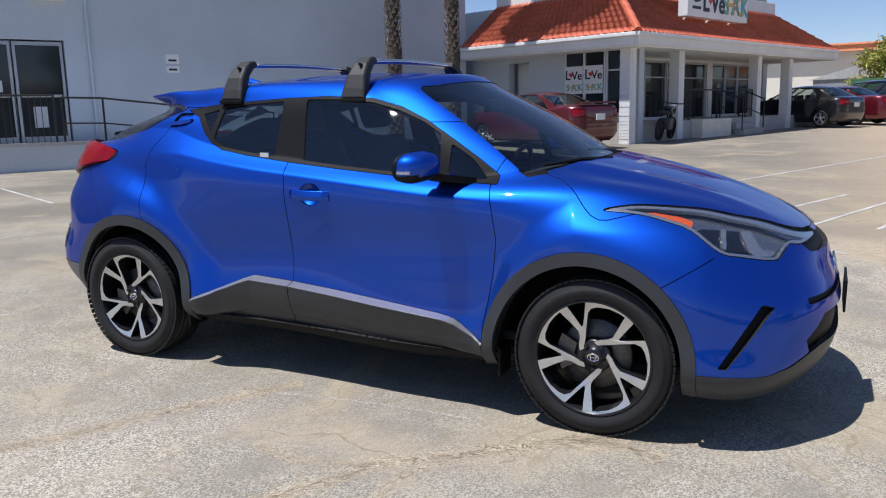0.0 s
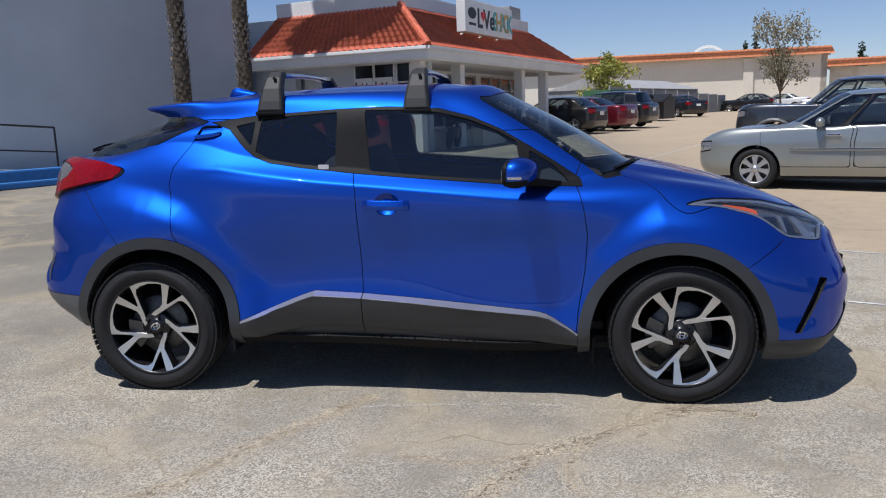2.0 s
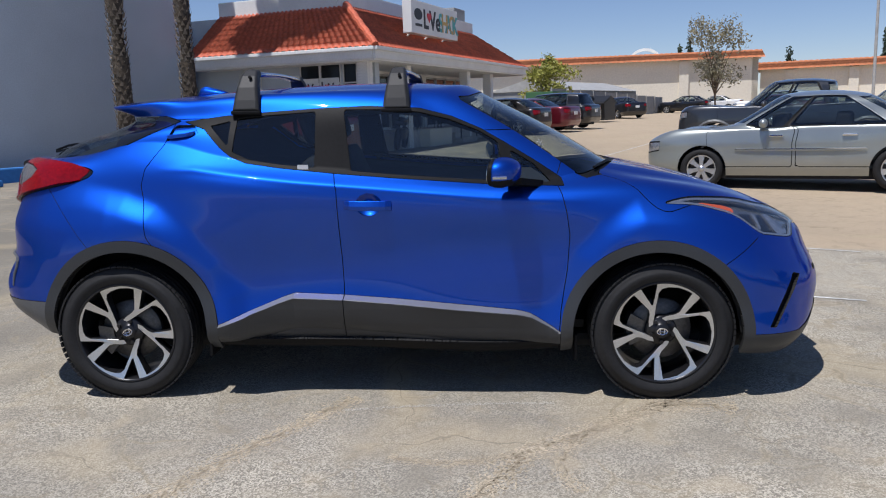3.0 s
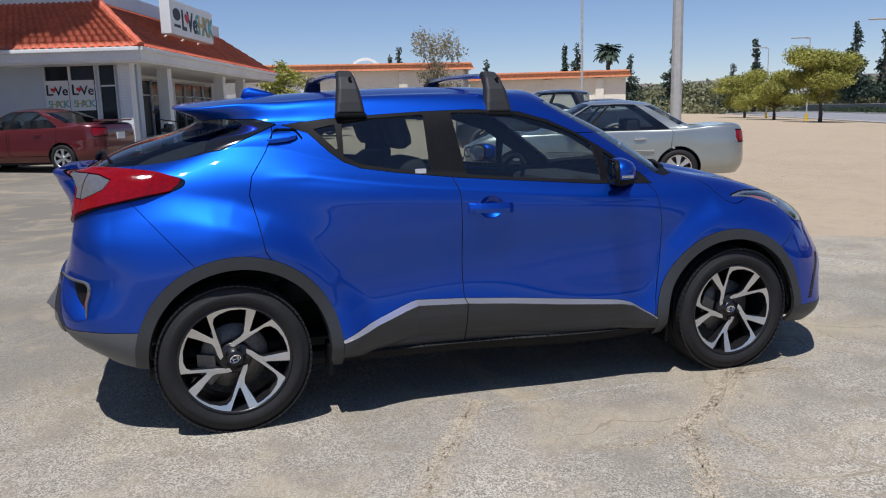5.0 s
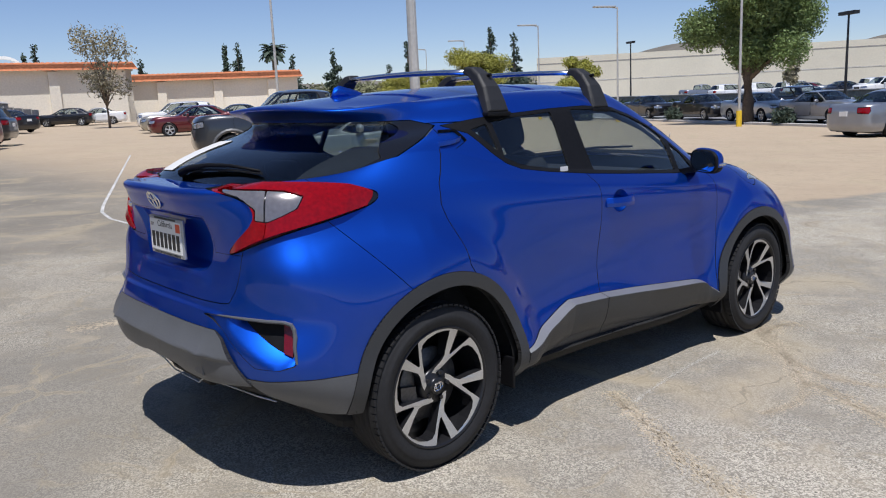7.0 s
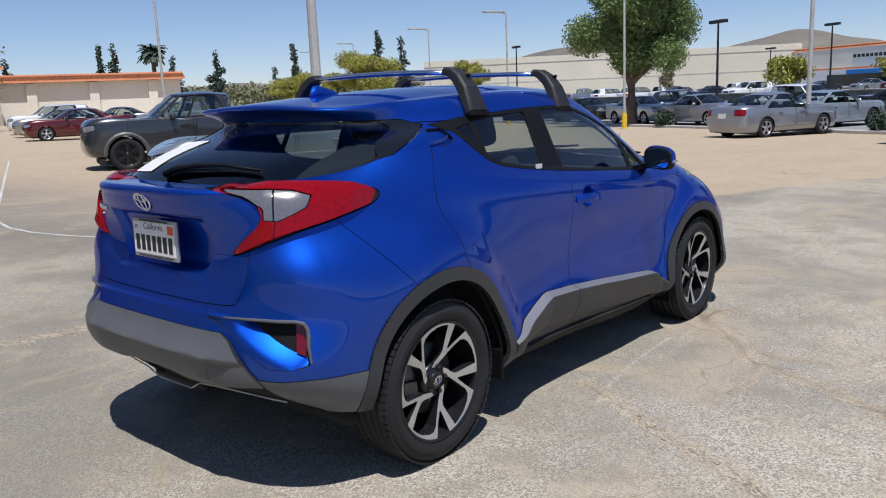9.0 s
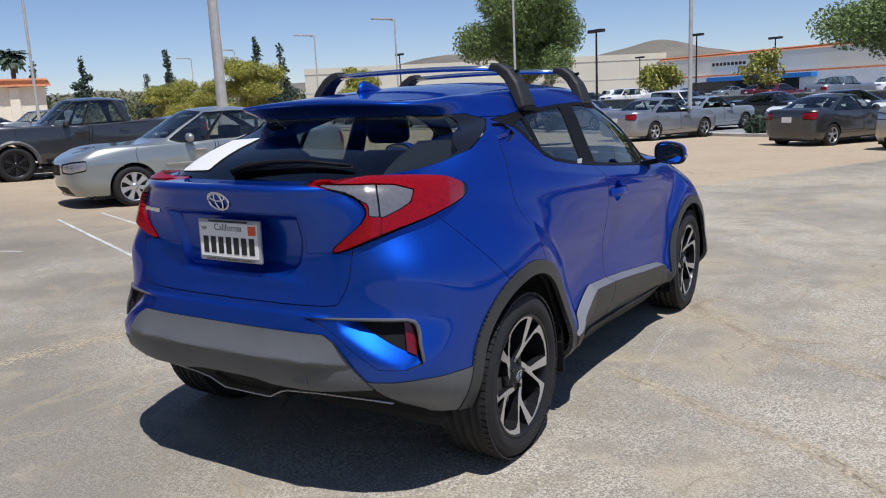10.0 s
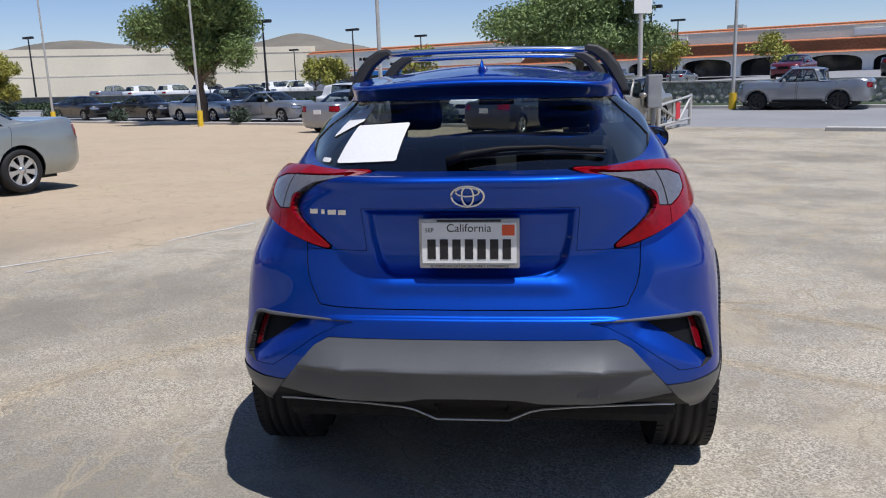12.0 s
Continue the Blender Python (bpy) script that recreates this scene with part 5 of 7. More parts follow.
lay("rear_window_surround", back, M["gloss"], .001, .012)

# painted panels
HOOD = curve([(1.16, -.3), (1.16, 0), (1.14, .25), (1.09, .45), (1.02, .62), (1.10, .675), (1.20, .762), (1.305, .822), (1.42, .775), (1.60, .66), (1.80, .535), (1.95, .39), (2.05, .2), (2.08, 0), (2.08, -.3)], 3, True)
hood, S = cut(S, HOOD, PLAN, .002, lambda v: .80 - v[:, 2])
cowl, S = cut(S, [(1.25, -.3), (1.25, .3), (1.15, .5), (1.035, .64), (.955, .69), (.90, .66), (.95, .5), (1.0, .2), (1.0, -.3)], PLAN, .001, lambda v: np.abs(v[:, 7] - ROW7) - 13)
lay("cowl", cowl, M["black"], -.006, .02, both=True, label="black plastic cowl below the windscreen")
v = hood[0]
rise = .006 * np.clip(1 - np.abs(v[:, 1] - .42 + (v[:, 0] - 1.1) * .16) / .10, 0, 1) * np.clip((2.0 - v[:, 0]) / .3, 0, 1)
lay("bonnet", hood, M["blue"], rise, .015, both=True)
DOOR_F = [(-.226, .2), (-.226, .53), (-.236, .78), (-.246, 1.03), (-.27, 1.12), (-.27, 1.3), (.9, 1.3), (.80, 1.06), (.825, 1.0), (.845, .92), (.862, .81), (.852, .65), (.82, .45), (.80, .2)]
door, S = cut(S, DOOR_F, SIDE, .0020)
CUP = [(-.092 + .064 * math.cos(a), .963 + .056 * math.sin(a)) for a in np.linspace(0, 2 * math.pi, 32, endpoint=False)]
cup, door = cut(door, CUP, SIDE, .0)
cup = refine(cup, 2)
deep = np.clip(-sdist(cup[0][:, SIDE], CUP) / .035, 0, 1)
cups = lay("handle_cup", cup, M["blue"], -.026 * np.sin(deep * math.pi / 2), 0)
lay("front_door", door, M["blue"], 0, .02)
DOOR_R = [(-.15, .2), (-.15, 1.5), (-1.075, 1.5), (-1.09, 1.33), (-1.125, 1.25), (-1.20, 1.14), (-1.215, 1.06), (-1.19, .957), (-1.165, .82), (-1.1, .72), (-.88, .5), (-.85, .2)]
door, S = cut(S, DOOR_R, SIDE, .0020, lambda v: np.maximum(v[:, 2] - 1.375, .5 - v[:, 1]))
inset, door = cut(door, [(-1.145, 1.275), (-1.075, 1.345), (-.985, 1.345), (-.955, 1.30), (-1.03, 1.268)], SIDE, .0015)
lay("handle_recess", inset, M["blue"], -.014, .02)
lay("rear_door", door, M["blue"], 0, .02)
gate_line = lambda v: np.maximum.reduce([sdist(v[:, REAR], curve([(-.2, .742), (0, .742), (.44, .748), (.50, .775), (.53, .85), (.535, .95), (.56, 1.05), (.60, 1.25), (-.2, 1.25)], 3, True)), v[:, 0] + 1.7, v[:, 7] - ROW7 - 3])
gate, S = field(S, gate_line, .0017)
gate = refine(gate)
v = gate[0]
plate = np.minimum(np.clip((v[:, 2] - .832) / .046, 0, 1), np.clip(-sdist(v[:, REAR], [(-.2, 1.058), (.333, 1.058), (.325, .96), (.305, .88), (.275, .848), (.24, .838), (-.2, .835)]) / .024, 0, 1))
lip = .016 * np.exp(-((v[:, 2] - 1.15) / .014) ** 2)
middle = np.abs(v[:, 1]) < 1e-6
gate[0][:, :3] += gate[0][:, 3:6] * (lip - .024 * plate + .007 * np.exp(-((v[:, 2] - .815) / .022) ** 2) * np.clip((.34 - v[:, 1]) / .08, 0, 1))[:, None]
gate[0][middle, 1] = 0
garnish, gate = cut(gate, [(.336, .922), (.7, .938), (.7, 1.4), (-.2, 1.4), (-.2, 1.066), (.342, 1.066)], REAR, .0008)
lay("tailgate", gate, M["blue"], 0, .02, both=True)
lay("tailgate_garnish", garnish, M["blue"], 0, .02, both=True)
pod, S = cut(S, [(.36, .705), (.586, .709), (.718, .703), (.735, .69), (.757, .644), (.780, .556), (.74, .540), (.66, .545), (.58, .600), (.50, .655), (.43, .690)], REAR, .001, lambda v: v[:, 0] + 1.5)
POD = [(.56, .7085), (.64, .706), (.728, .700), (.744, .690), (.760, .640), (.773, .580), (.764, .588)]
void, pod = cut(pod, POD, REAR, .0)
refl, void = cut(void, [(.704, .72), (.738, .72), (.772, .56), (.750, .56)], REAR, .001)
lay("pod_recess", void, M["black"], -.030, .03)
lay("reflector", refl, M["darkred"], -.022, .02, label="dark red rear reflector")
lay("lamp_pod", pod, M["blue"], -.030 * np.clip(1 - sdist(pod[0][:, REAR], POD) / .06, 0, 1), .03, edge_dark=False)
bumper, S = field(S, lambda v: np.maximum.reduce([v[:, 0] + 1.704 - (1.032 - v[:, 2]) * .922, v[:, 2] - 1.06, v[:, 0] + 1.4]), .0018)
bumper = refine(bumper)
v = bumper[0]
ledge = np.clip((.722 - v[:, 2]) / .010, 0, 1) * np.clip((.50 - v[:, 1]) / .10, 0, 1) * (v[:, 0] < -1.8)
lay("rear_bumper", bumper, M["blue"], .012 * ledge * ledge * (3 - 2 * ledge), .02, both=True)
slot, S = cut(S, [(1.80, .365), (1.835, .362), (1.985, .590), (1.940, .604)], SIDE, .0005)
lay("bumper_slot", slot, M["black"], -.02, .03)
grille, S = cut(S, [(2.055, .800), (2.105, .806), (2.4, .80), (2.4, .735), (2.16, .745), (2.09, .765)], SIDE, .001)
lay("upper_grille", grille, M["black"], -.02, .03, both=True)
slit, S = cut(S, [(2.02, .584), (2.10, .604), (2.6, .612), (2.6, .585), (2.10, .580)], SIDE, .001, lambda v: v[:, 1] - .57)
lay("bumper_slit", slit, M["black"], -.02, .03, both=True)
intake, S = cut(S, [(-.1, .36), (.55, .36), (.60, .44), (.48, .53), (-.1, .53)], REAR, .001, lambda v: 1.9 - v[:, 0])
lay("lower_grille", intake, M["black"], -.02, .03, both=True)
nose, S = field(S, lambda v: np.maximum.reduce([1.5 - v[:, 0], (v[:, 2] - .785) + (1.763 - v[:, 0]) * .62 - np.where(v[:, 0] > 1.76, 1.0, 0)]), .0022)
lay("front_bumper", nose, M["blue"], 0, .02, both=True)
roof, S = field(S, lambda v: BREAK * 12 + 24 - v[:, 7], .0012)
lay("roof_panel", roof, M["blue"], 0, .012, both=True)
front, S = field(S, lambda v: .5 - v[:, 0])
low, pillar = field(front, lambda v: v[:, 7] - ROW7, .001)
lay("front_fender", low, M["blue"], 0, .02)
lay("front_pillar", pillar, M["blue"], 0, .012)
low, top = field(S, lambda v: np.maximum(v[:, 2] - 1.375, v[:, 0] + .9), .0008)
lay("rear_quarter_panel", low, M["blue"], 0, .02)
lay("roof_side", top, M["blue"], 0, .012)

# dark inner shell, open at the glass
v, t = LINER
hole = np.minimum.reduce([sdist(v[:, SIDE], [(.83, 1.05), (.30, 1.06), (-.53, 1.135), (-.78, 1.19), (-.93, 1.33), (-.61, 1.40), (.14, 1.41), (.44, 1.31)]) + np.where(v[:, 1] < .45, 9, 0),
                          sdist(v[:, PLAN], SHIELD) + np.where(v[:, 7] < ROW7 - 4, 9, 0),
                          sdist(v[:, REAR], [(-.2, 1.19), (.52, 1.19), (.45, 1.38), (-.2, 1.385)]) + np.where(v[:, 0] > -1.3, 9, 0)])
_, keep = split(v, t, hole)
_, keep = field(keep, lambda v: np.maximum(v[:, 0] + 1.02, 1.33 - v[:, 2]))
lay("inner_shell", keep, M["dark"], -.045, 0, both=True)

# lamp insides
for name, s in (("headlamp", head), ("tail_lamp", tail)):
    for key in "rl":
        if name == "headlamp":
            lens_ob = lay(name, s, M["lens"], .002, .0, only=key)[0]
            lay("housing", s, M["lampwell"], -.030, .0, only=key, parent=lens_ob)
            a, _ = cut(s, [(1.67, .884), (1.70, .895), (1.834, .878), (1.875, .866), (1.926, .803), (1.90, .797), (1.80, .812), (1.755, .824)], SIDE, .0)
            lay("projector_well", a, M["gloss"], -.022, .0, only=key, parent=lens_ob)
        else:
            out = .024 * np.clip((1.02 - s[0][:, 6]) / .12, 0, 1) * np.clip((s[0][:, 6] - .46) / .14, 0, 1)
            s[0][:, :3] += s[0][:, 3:6] * out[:, None] * (key == "r")
            lens_ob = lay(name, s, M["gloss"], -.010, .05, only=key)[0]
        if name == "headlamp":
            a, _ = cut(s, [(1.452, .945), (1.505, .948), (1.608, .931), (1.661, .914), (1.661, .892), (1.593, .897), (1.48, .924)], SIDE, .0)
            lay("indicator", a, M["amber"], -.010, .015, only=key, parent=lens_ob, label="amber side marker")
            v, t = s
            rim = -sdist(v[:, SIDE], HEAD)
            a, _ = split(v, t, rim - .011)
            lay("bezel", a, M["silverlamp"], -.004, .012, only=key, parent=lens_ob, edge_dark=False)
            a, _ = cut(s, [(1.834, .876), (1.871, .871), (1.926, .801), (1.963, .797), (1.966, .775), (1.90, .780), (1.88, .80)], SIDE, .0)
            lay("light_guide", a, M["silverlamp"], -.012, .012, only=key, parent=lens_ob, edge_dark=False)
            a, _ = cut(s, [(1.765, .885), (1.785, .882), (1.80, .812), (1.785, .816)], SIDE, .0)
            lay("light_guide", a, M["silverlamp"], -.012, .012, only=key, parent=lens_ob, edge_dark=False)
        else:
            clear = [(.415, 1.168), (.50, 1.167), (.62, 1.166), (.69, 1.160), (.75, 1.140), (.735, 1.10), (.69, 1.076), (.645, 1.056), (.598, 1.060), (.600, 1.10), (.535, 1.143)]
            a, rest = cut(s, clear, WRAP, .002)
            for x0, x1 in ((0, .632), (.632, 2)):
                b_, a = cut(a, [(x0, .9), (x1, .9), (x1, 1.3), (x0, 1.3)], WRAP, .003)
                lay("reversing_lamp", b_, M["smoky"], .0, .02, only=key, edge_dark=False, parent=lens_ob, label="clear ribbed reversing lamp")
            tip, rest = cut(rest, [(.955, 1.0), (1.2, 1.0), (1.2, 1.2), (1.0, 1.2), (1.016, 1.115), (1.0, 1.092)], WRAP, .001)
            lay("lamp_end", tip, M["gloss"], .001, .02, only=key, parent=lens_ob)
            low, rest = cut(rest, [(.40, .90), (.637, .90), (.637, 1.066), (.605, 1.12), (.40, 1.12)], WRAP, .0015)
            lay("brake_lamp", low, M["redlens"], .002, .02, only=key, parent=lens_ob, edge_dark=False, label="red lamp segment")
            lay("brake_lamp", rest, M["redlens"], .002, .02, only=key, parent=lens_ob, edge_dark=False, label="red lamp segment")


# ---- wheels ----
SPOKE = [(-70, 22), (-50, 34), (-42, 90), (-38, 140), (-28, 222), (-12, 246), (20, 256), (75, 254), (122, 238), (166, 214), (172, 222), (125, 254), (70, 272), (10, 280), (-38, 276), (-46, 205), (-54, 152), (-62, 148), (-128, 246), (-150, 236), (-170, 219), (-112, 160), (-76, 122), (-70, 95), (-74, 50)]


def wheel_parts(hub, out):
    """Tyre, split-spoke rim, nuts, cap and brake under an empty; the outer face looks to +y before turning."""
    bm = bmesh.new()
    prof = [(.247, -.10), (.257, -.104), (.285, -.112), (.312, -.108), (.332, -.092), (.3395, -.078)]
    for y in (-.056, -.022, .022, .056):
        prof += [(.3405, y - .0075), (.333, y - .005), (.333, y + .005), (.3405, y + .0075)]
    prof += [(.3395, .078), (.332, .092), (.312, .108), (.30, .1095), (.298, .1125), (.286, .1135), (.272, .112), (.259, .104), (.247, .10)]
    lathe(bm, prof, 96)
    tyre = part("tyre", bm, M["rubber"], hub)
    bm = bmesh.new()
    for k in range(72):
        a = 2 * math.pi * k / 72
        m = Matrix.Rotation(-a, 4, "Y")
        for y in (-.088, .088):
            bmesh.ops.create_cube(bm, size=1, matrix=m @ Matrix.Translation((.3355, y, 0)) @ Matrix.Diagonal((.008, .034, .0235, 1)))
    tagged(part("tread_pattern", bm, M["rubber"], tyre), kind="stuff")
    bm = bmesh.new()
    lathe(bm, [(.248, .092), (.251, .098), (.248, .103), (.241, .102), (.237, .094), (.229, .05), (.220, -.02), (.220, -.10), (.247, -.10)], 80)
    rim = part("rim", bm, M["rimdark"], hub, label="dark painted wheel barrel")
    bm = bmesh.new()
    lathe(bm, [(.2505, .1005), (.2485, .1045), (.243, .1045), (.2405, .1005)], 80)
    part("rim_edge", bm, M["rimdark"], rim)
    dish = lambda x, y, z: (x, y + .032 * (min(math.hypot(x, z), .241) / .241) ** 2, z)
    for k in range(5):
        a0 = math.pi / 2 + 2 * math.pi * k / 5
        m = Matrix.Rotation(-(a0 - math.pi / 2), 4, "Y")
        bm = bmesh.new()
        # each spoke forks: a long straight limb and a bent one
        slab(bm, [(-k[0] * .000862, k[1] * .000862) for k in SPOKE], .03, .066, 0, 1, dish)
        bmesh.ops.transform(bm, matrix=m, verts=bm.verts)
        part("spoke", bm, [M["alloy"], M["rimdark"]], rim, "machined silver spoke with black sides")
        bm = bmesh.new()
        rod(bm, (0, .055, 0), (0, .078, 0), .0105, .009, 6)
        bmesh.ops.transform(bm, matrix=m @ Matrix.Rotation(math.pi / 5, 4, "Y") @ Matrix.Translation((0, 0, .055)), verts=bm.verts)
        part("wheel_nut", bm, M["rimdark"], rim)
    bm = bmesh.new()
    lathe(bm, [(.075, .03), (.074, .058), (.066, .066), (.038, .068), (.036, .076), (.032, .079), (.0005, .080)], 40)
    cap = part("hub_cap", bm, M["rimdark"], rim)
    bm = bmesh.new()
    for rx, rz, th in ((.024, .016, .0024), (.011, .016, .002), (.018, .007, .002)):
        ring = [(rx * math.cos(q), .081, rz * math.sin(q) + (.006 if rx == .018 else 0)) for q in np.linspace(0, 2 * math.pi, 25)]
        tube(bm, ring, th, 5)
    part("cap_mark", bm, M["chrome"], cap)
    bm = bmesh.new()
    lathe(bm, [(.06, .02), (.148, .02), (.150, .016), (.150, -.004), (.148, -.008), (.06, -.008)], 56)
    part("brake_disc", bm, M["steel"], hub)
    bm = bmesh.new()
    slab(bm, [(.09 * math.cos(q), .09 * math.sin(q)) for q in (-.5, 0, .5)] + [(.165 * math.cos(q), .165 * math.sin(q)) for q in (.5, .25, 0, -.25, -.5)], -.04, .045)
    part("brake_calliper", bm, M["steel"], hub)
    return hub


SPIN = {(1, -1): 0, (-1, -1): 20, (1, 1): 33, (-1, 1): 50}
for sx in (1, -1):
    for sy in (-1, 1):
        hub = new("wheel")
        hub.parent = car
        hub["label"] = "dark and silver split-spoke alloy wheel"
        wheel_parts(hub, sy)
        turn = Matrix.Rotation(math.pi, 4, "Z") if sy < 0 else Matrix.Identity(4)
        hub.matrix_basis = Matrix.Translation((1.305 if sx > 0 else -1.318, sy * .768, .338)) @ turn @ Matrix.Rotation(radians(SPIN[sx, sy]), 4, "Y")
        bm = bmesh.new()
        cx, cz, r = ARCH[0] if sx > 0 else ARCH[1]
        ring = [(cx + (r + .03) * math.cos(q), cz + (r + .03) * math.sin(q)) for q in np.linspace(-.06, math.pi + .06, 25)]
        vs = [[bm.verts.new((x, y, z)) for x, z in ring] for y in (sy * .45, sy * .83)]
        for k in range(24):
            bm.faces.new((vs[0][k], vs[0][k + 1], vs[1][k + 1], vs[1][k]))
        bm.faces.new(vs[0])
        part("wheel_well", bm, M["dark"], car)
bm = boxed(-1.70, 1.95, -.72, .72, .22, .30, .04)
part("underbody", bm, M["dark"], car)


# ---- fittings of the blue crossover ----
def loft(bm, rings, close=True):
    """Faces between rings of equal length; the ends closed."""
    vs = [[bm.verts.new(p) for p in r] for r in rings]
    n = len(vs[0])
    for a, b in zip(vs, vs[1:]):
        for k in range(n if close else n - 1):
            bm.faces.new((a[k], a[(k + 1) % n], b[(k + 1) % n], b[k]))
    if close:
        bm.faces.new(vs[0][::-1])
        bm.faces.new(vs[-1])
    bmesh.ops.recalc_face_normals(bm, faces=bm.faces)
    return bm


def bevelled(ob, width=.004, seg=2):
    m = ob.modifiers.new("bevel", "BEVEL")
    m.width, m.segments, m.limit_method = width, seg, "ANGLE"
    return ob


# roof rack
for x0 in (.03, -.72):
    bar_ob = None
    bm = bmesh.new()
    sec = lambda y: [(x0 + .036 * math.cos(a), y, 1.590 + .013 * math.sin(a) + .012 * (1 - (y / .5) ** 2)) for a in np.linspace(0, 2 * math.pi, 14, endpoint=False)]
    loft(bm, [sec(y) for y in np.linspace(-.455, .455, 9)])
    rack = part("rack_bar", bm, M["bar"], car, "silver aluminium roof bar", smooth=True)
    for sy in (-1, 1):
        bm = bmesh.new()
        rings = []
        for y, z, w, th in ((.625, 1.408, .072, .016), (.605, 1.45, .068, .022), (.575, 1.51, .058, .026), (.535, 1.560, .048, .026), (.49, 1.592, .040, .022), (.445, 1.603, .037, .016)):
            nx, nz = (.80, .60) if z < 1.55 else (.45, .89)
            rings.append([(x0 + dx * w, sy * (y + q * th * nx), z + q * th * nz) for dx, q in ((-1, -1), (-.92, .6), (-.7, 1), (.7, 1), (.92, .6), (1, -1))])
        loft(bm, rings)
        foot = bevelled(part("rack_foot", bm, M["rack"], rack, "black plastic rack foot"), .006)
        part("foot_pad", boxed(x0 - .074, x0 + .074, sy * .60, sy * .64, 1.392, 1.412, .006), M["black"], foot)
        part("bolt", rod(bmesh.new(), (x0 + .012, sy * .555, 1.572), (x0 + .012, sy * .575, 1.577), .008, n=10), M["black"], foot)

# aerial
bm = bmesh.new()
rings = []
for t in np.linspace(0, 1, 7):
    x = -1.185 + .17 * t
    h = .066 * (1 - t) ** .8 if t > .12 else .066 * (.75 + 2 * t)
    w = .022 * math.sin(math.pi * (.15 + .8 * (1 - t)))+.006
    rings.append([(x, -w, 1.488 + .02 * t), (x + .012, -w * .35, 1.49 + .02 * t + h * .6), (x + .02, 0, 1.49 + .02 * t + h), (x + .012, w * .35, 1.49 + .02 * t + h * .6), (x, w, 1.488 + .02 * t)])
loft(bm, rings)
part("aerial_fin", bm, M["blue"], car, "blue shark-fin aerial", smooth=True)

# mirrors
for sy in (-1, 1):
    bm = bmesh.new()
    bmesh.ops.create_uvsphere(bm, u_segments=24, v_segments=14, radius=1)
    for v in bm.verts:
        x, y, z = v.co
        q = lambda a, e: math.copysign(abs(a) ** e, a)
        x, y, z = q(x, .72), q(y, .75), q(z, .7)
        x = max(x, -.62)
        taper = 1 - .22 * max(0, x)
        v.co = (.548 + x * .074 - .024 * y, sy * (.945 + y * .098 * taper), 1.118 + z * .066 * taper - .008 * y)
    shell_ob = part("mirror_housing", bm, M["blue"], car, smooth=True)
    shell_ob.data.materials.append(M["black"])
    for poly in shell_ob.data.polygons:
        poly.material_index = 1 if poly.center.z < 1.088 else 0
    face = [(sy * (.947 + .092 * math.copysign(abs(math.cos(a)) ** .7, math.cos(a))), 1.118 + .061 * math.copysign(abs(math.sin(a)) ** .7, math.sin(a)) - .006 * math.cos(a), -.024 * math.cos(a)) for a in np.linspace(0, 2 * math.pi, 28, endpoint=False)]
    bezel = part("mirror_bezel", loft(bmesh.new(), [[(x + c, y + dy * (y - sy * .947), z + dy * (z - 1.118)) for y, z, c in face] for x, dy in ((.512, .0), (.500, .0), (.494, -.05))]), M["black"], shell_ob)
    part("mirror_glass", loft(bmesh.new(), [[(x + c, y + d * (y - sy * .947), z + d * (z - 1.118)) for y, z, c in face] for x, d in ((.495, -.12), (.4920, -.12))]), M["mirror"], bezel)
    part("mirror_indicator", boxed(.495, .560, sy * 1.026, sy * 1.044, 1.094, 1.108, .005), M["silverlamp"], shell_ob)
    bm = bmesh.new()
    loft(bm, [[(.55, sy * .87, 1.055), (.63, sy * .87, 1.055), (.63, sy * .87, 1.085), (.55, sy * .87, 1.085)], [(.58, sy * .755, 1.03), (.74, sy * .755, 1.03), (.74, sy * .755, 1.062), (.58, sy * .755, 1.062)]])
    part("mirror_arm", bm, M["black"], shell_ob)
    # front door handle over its cup
    cup = cups[0 if sy < 0 else 1]
    rings = []
    for t in np.linspace(0, 1, 9):
        x = -.210 + .230 * t
        off = .014 + .030 * math.sin(math.pi * min(max(t, .0), 1)) ** .5
        rings.append([(x, sy * (.834 + off - .012), .942 - .006 * t), (x, sy * (.834 + off + .004), .940 - .006 * t), (x, sy * (.834 + off + .007), .960 - .004 * t), (x, sy * (.834 + off - .003), .986 - .002 * t), (x, sy * (.834 + off - .018), .980 - .002 * t)])
    bevelled(part("door_handle", loft(bmesh.new(), rings), M["blue"], cup), .004)
    # rear handle in the pillar
    rings = [[(x, sy * (yy - .012), z0), (x, sy * (yy + .004), z0), (x + .008, sy * (yy + .002), z0 + .022), (x + .008, sy * (yy - .014), z0 + .022)] for x, yy, z0 in ((-1.125, .660, 1.278), (-1.08, .664, 1.281), (-1.02, .664, 1.288), (-.985, .655, 1.295))]
    bevelled(part("rear_door_handle", loft(bmesh.new(), rings), M["blue"], car), .003)
    part("handle_tab", boxed(-1.11, -1.005, sy * .615, sy * .625, 1.318, 1.330, .003), M["blue"], car)

# number plate, emblem, tailgate marks
plate_ob = part("plate_frame", boxed(-2.012, -1.998, -.158, .158, .874, 1.034, .006), M["alu"], car, "silver plate frame with small lettering")
plate_ob.matrix_basis = pose(-.012, 0, 0)
part("number_plate", boxed(-2.0145, -2.011, -.148, .148, .892, 1.020), M["sign"], plate_ob)
flip = pose(-2.0148, 0, 0, 90, 0, -90)
words("California", .036, M["ink"], plate_ob, pose(-2.0146, .0, .992, 90, 0, -90), "plate_state_name", .0004)
for k in range(7):
    y = .118 - k * .0393
    part("plate_bar", boxed(-2.0158, -2.0142, y - .013, y + .013, .905, .968), M["ink"], plate_ob)
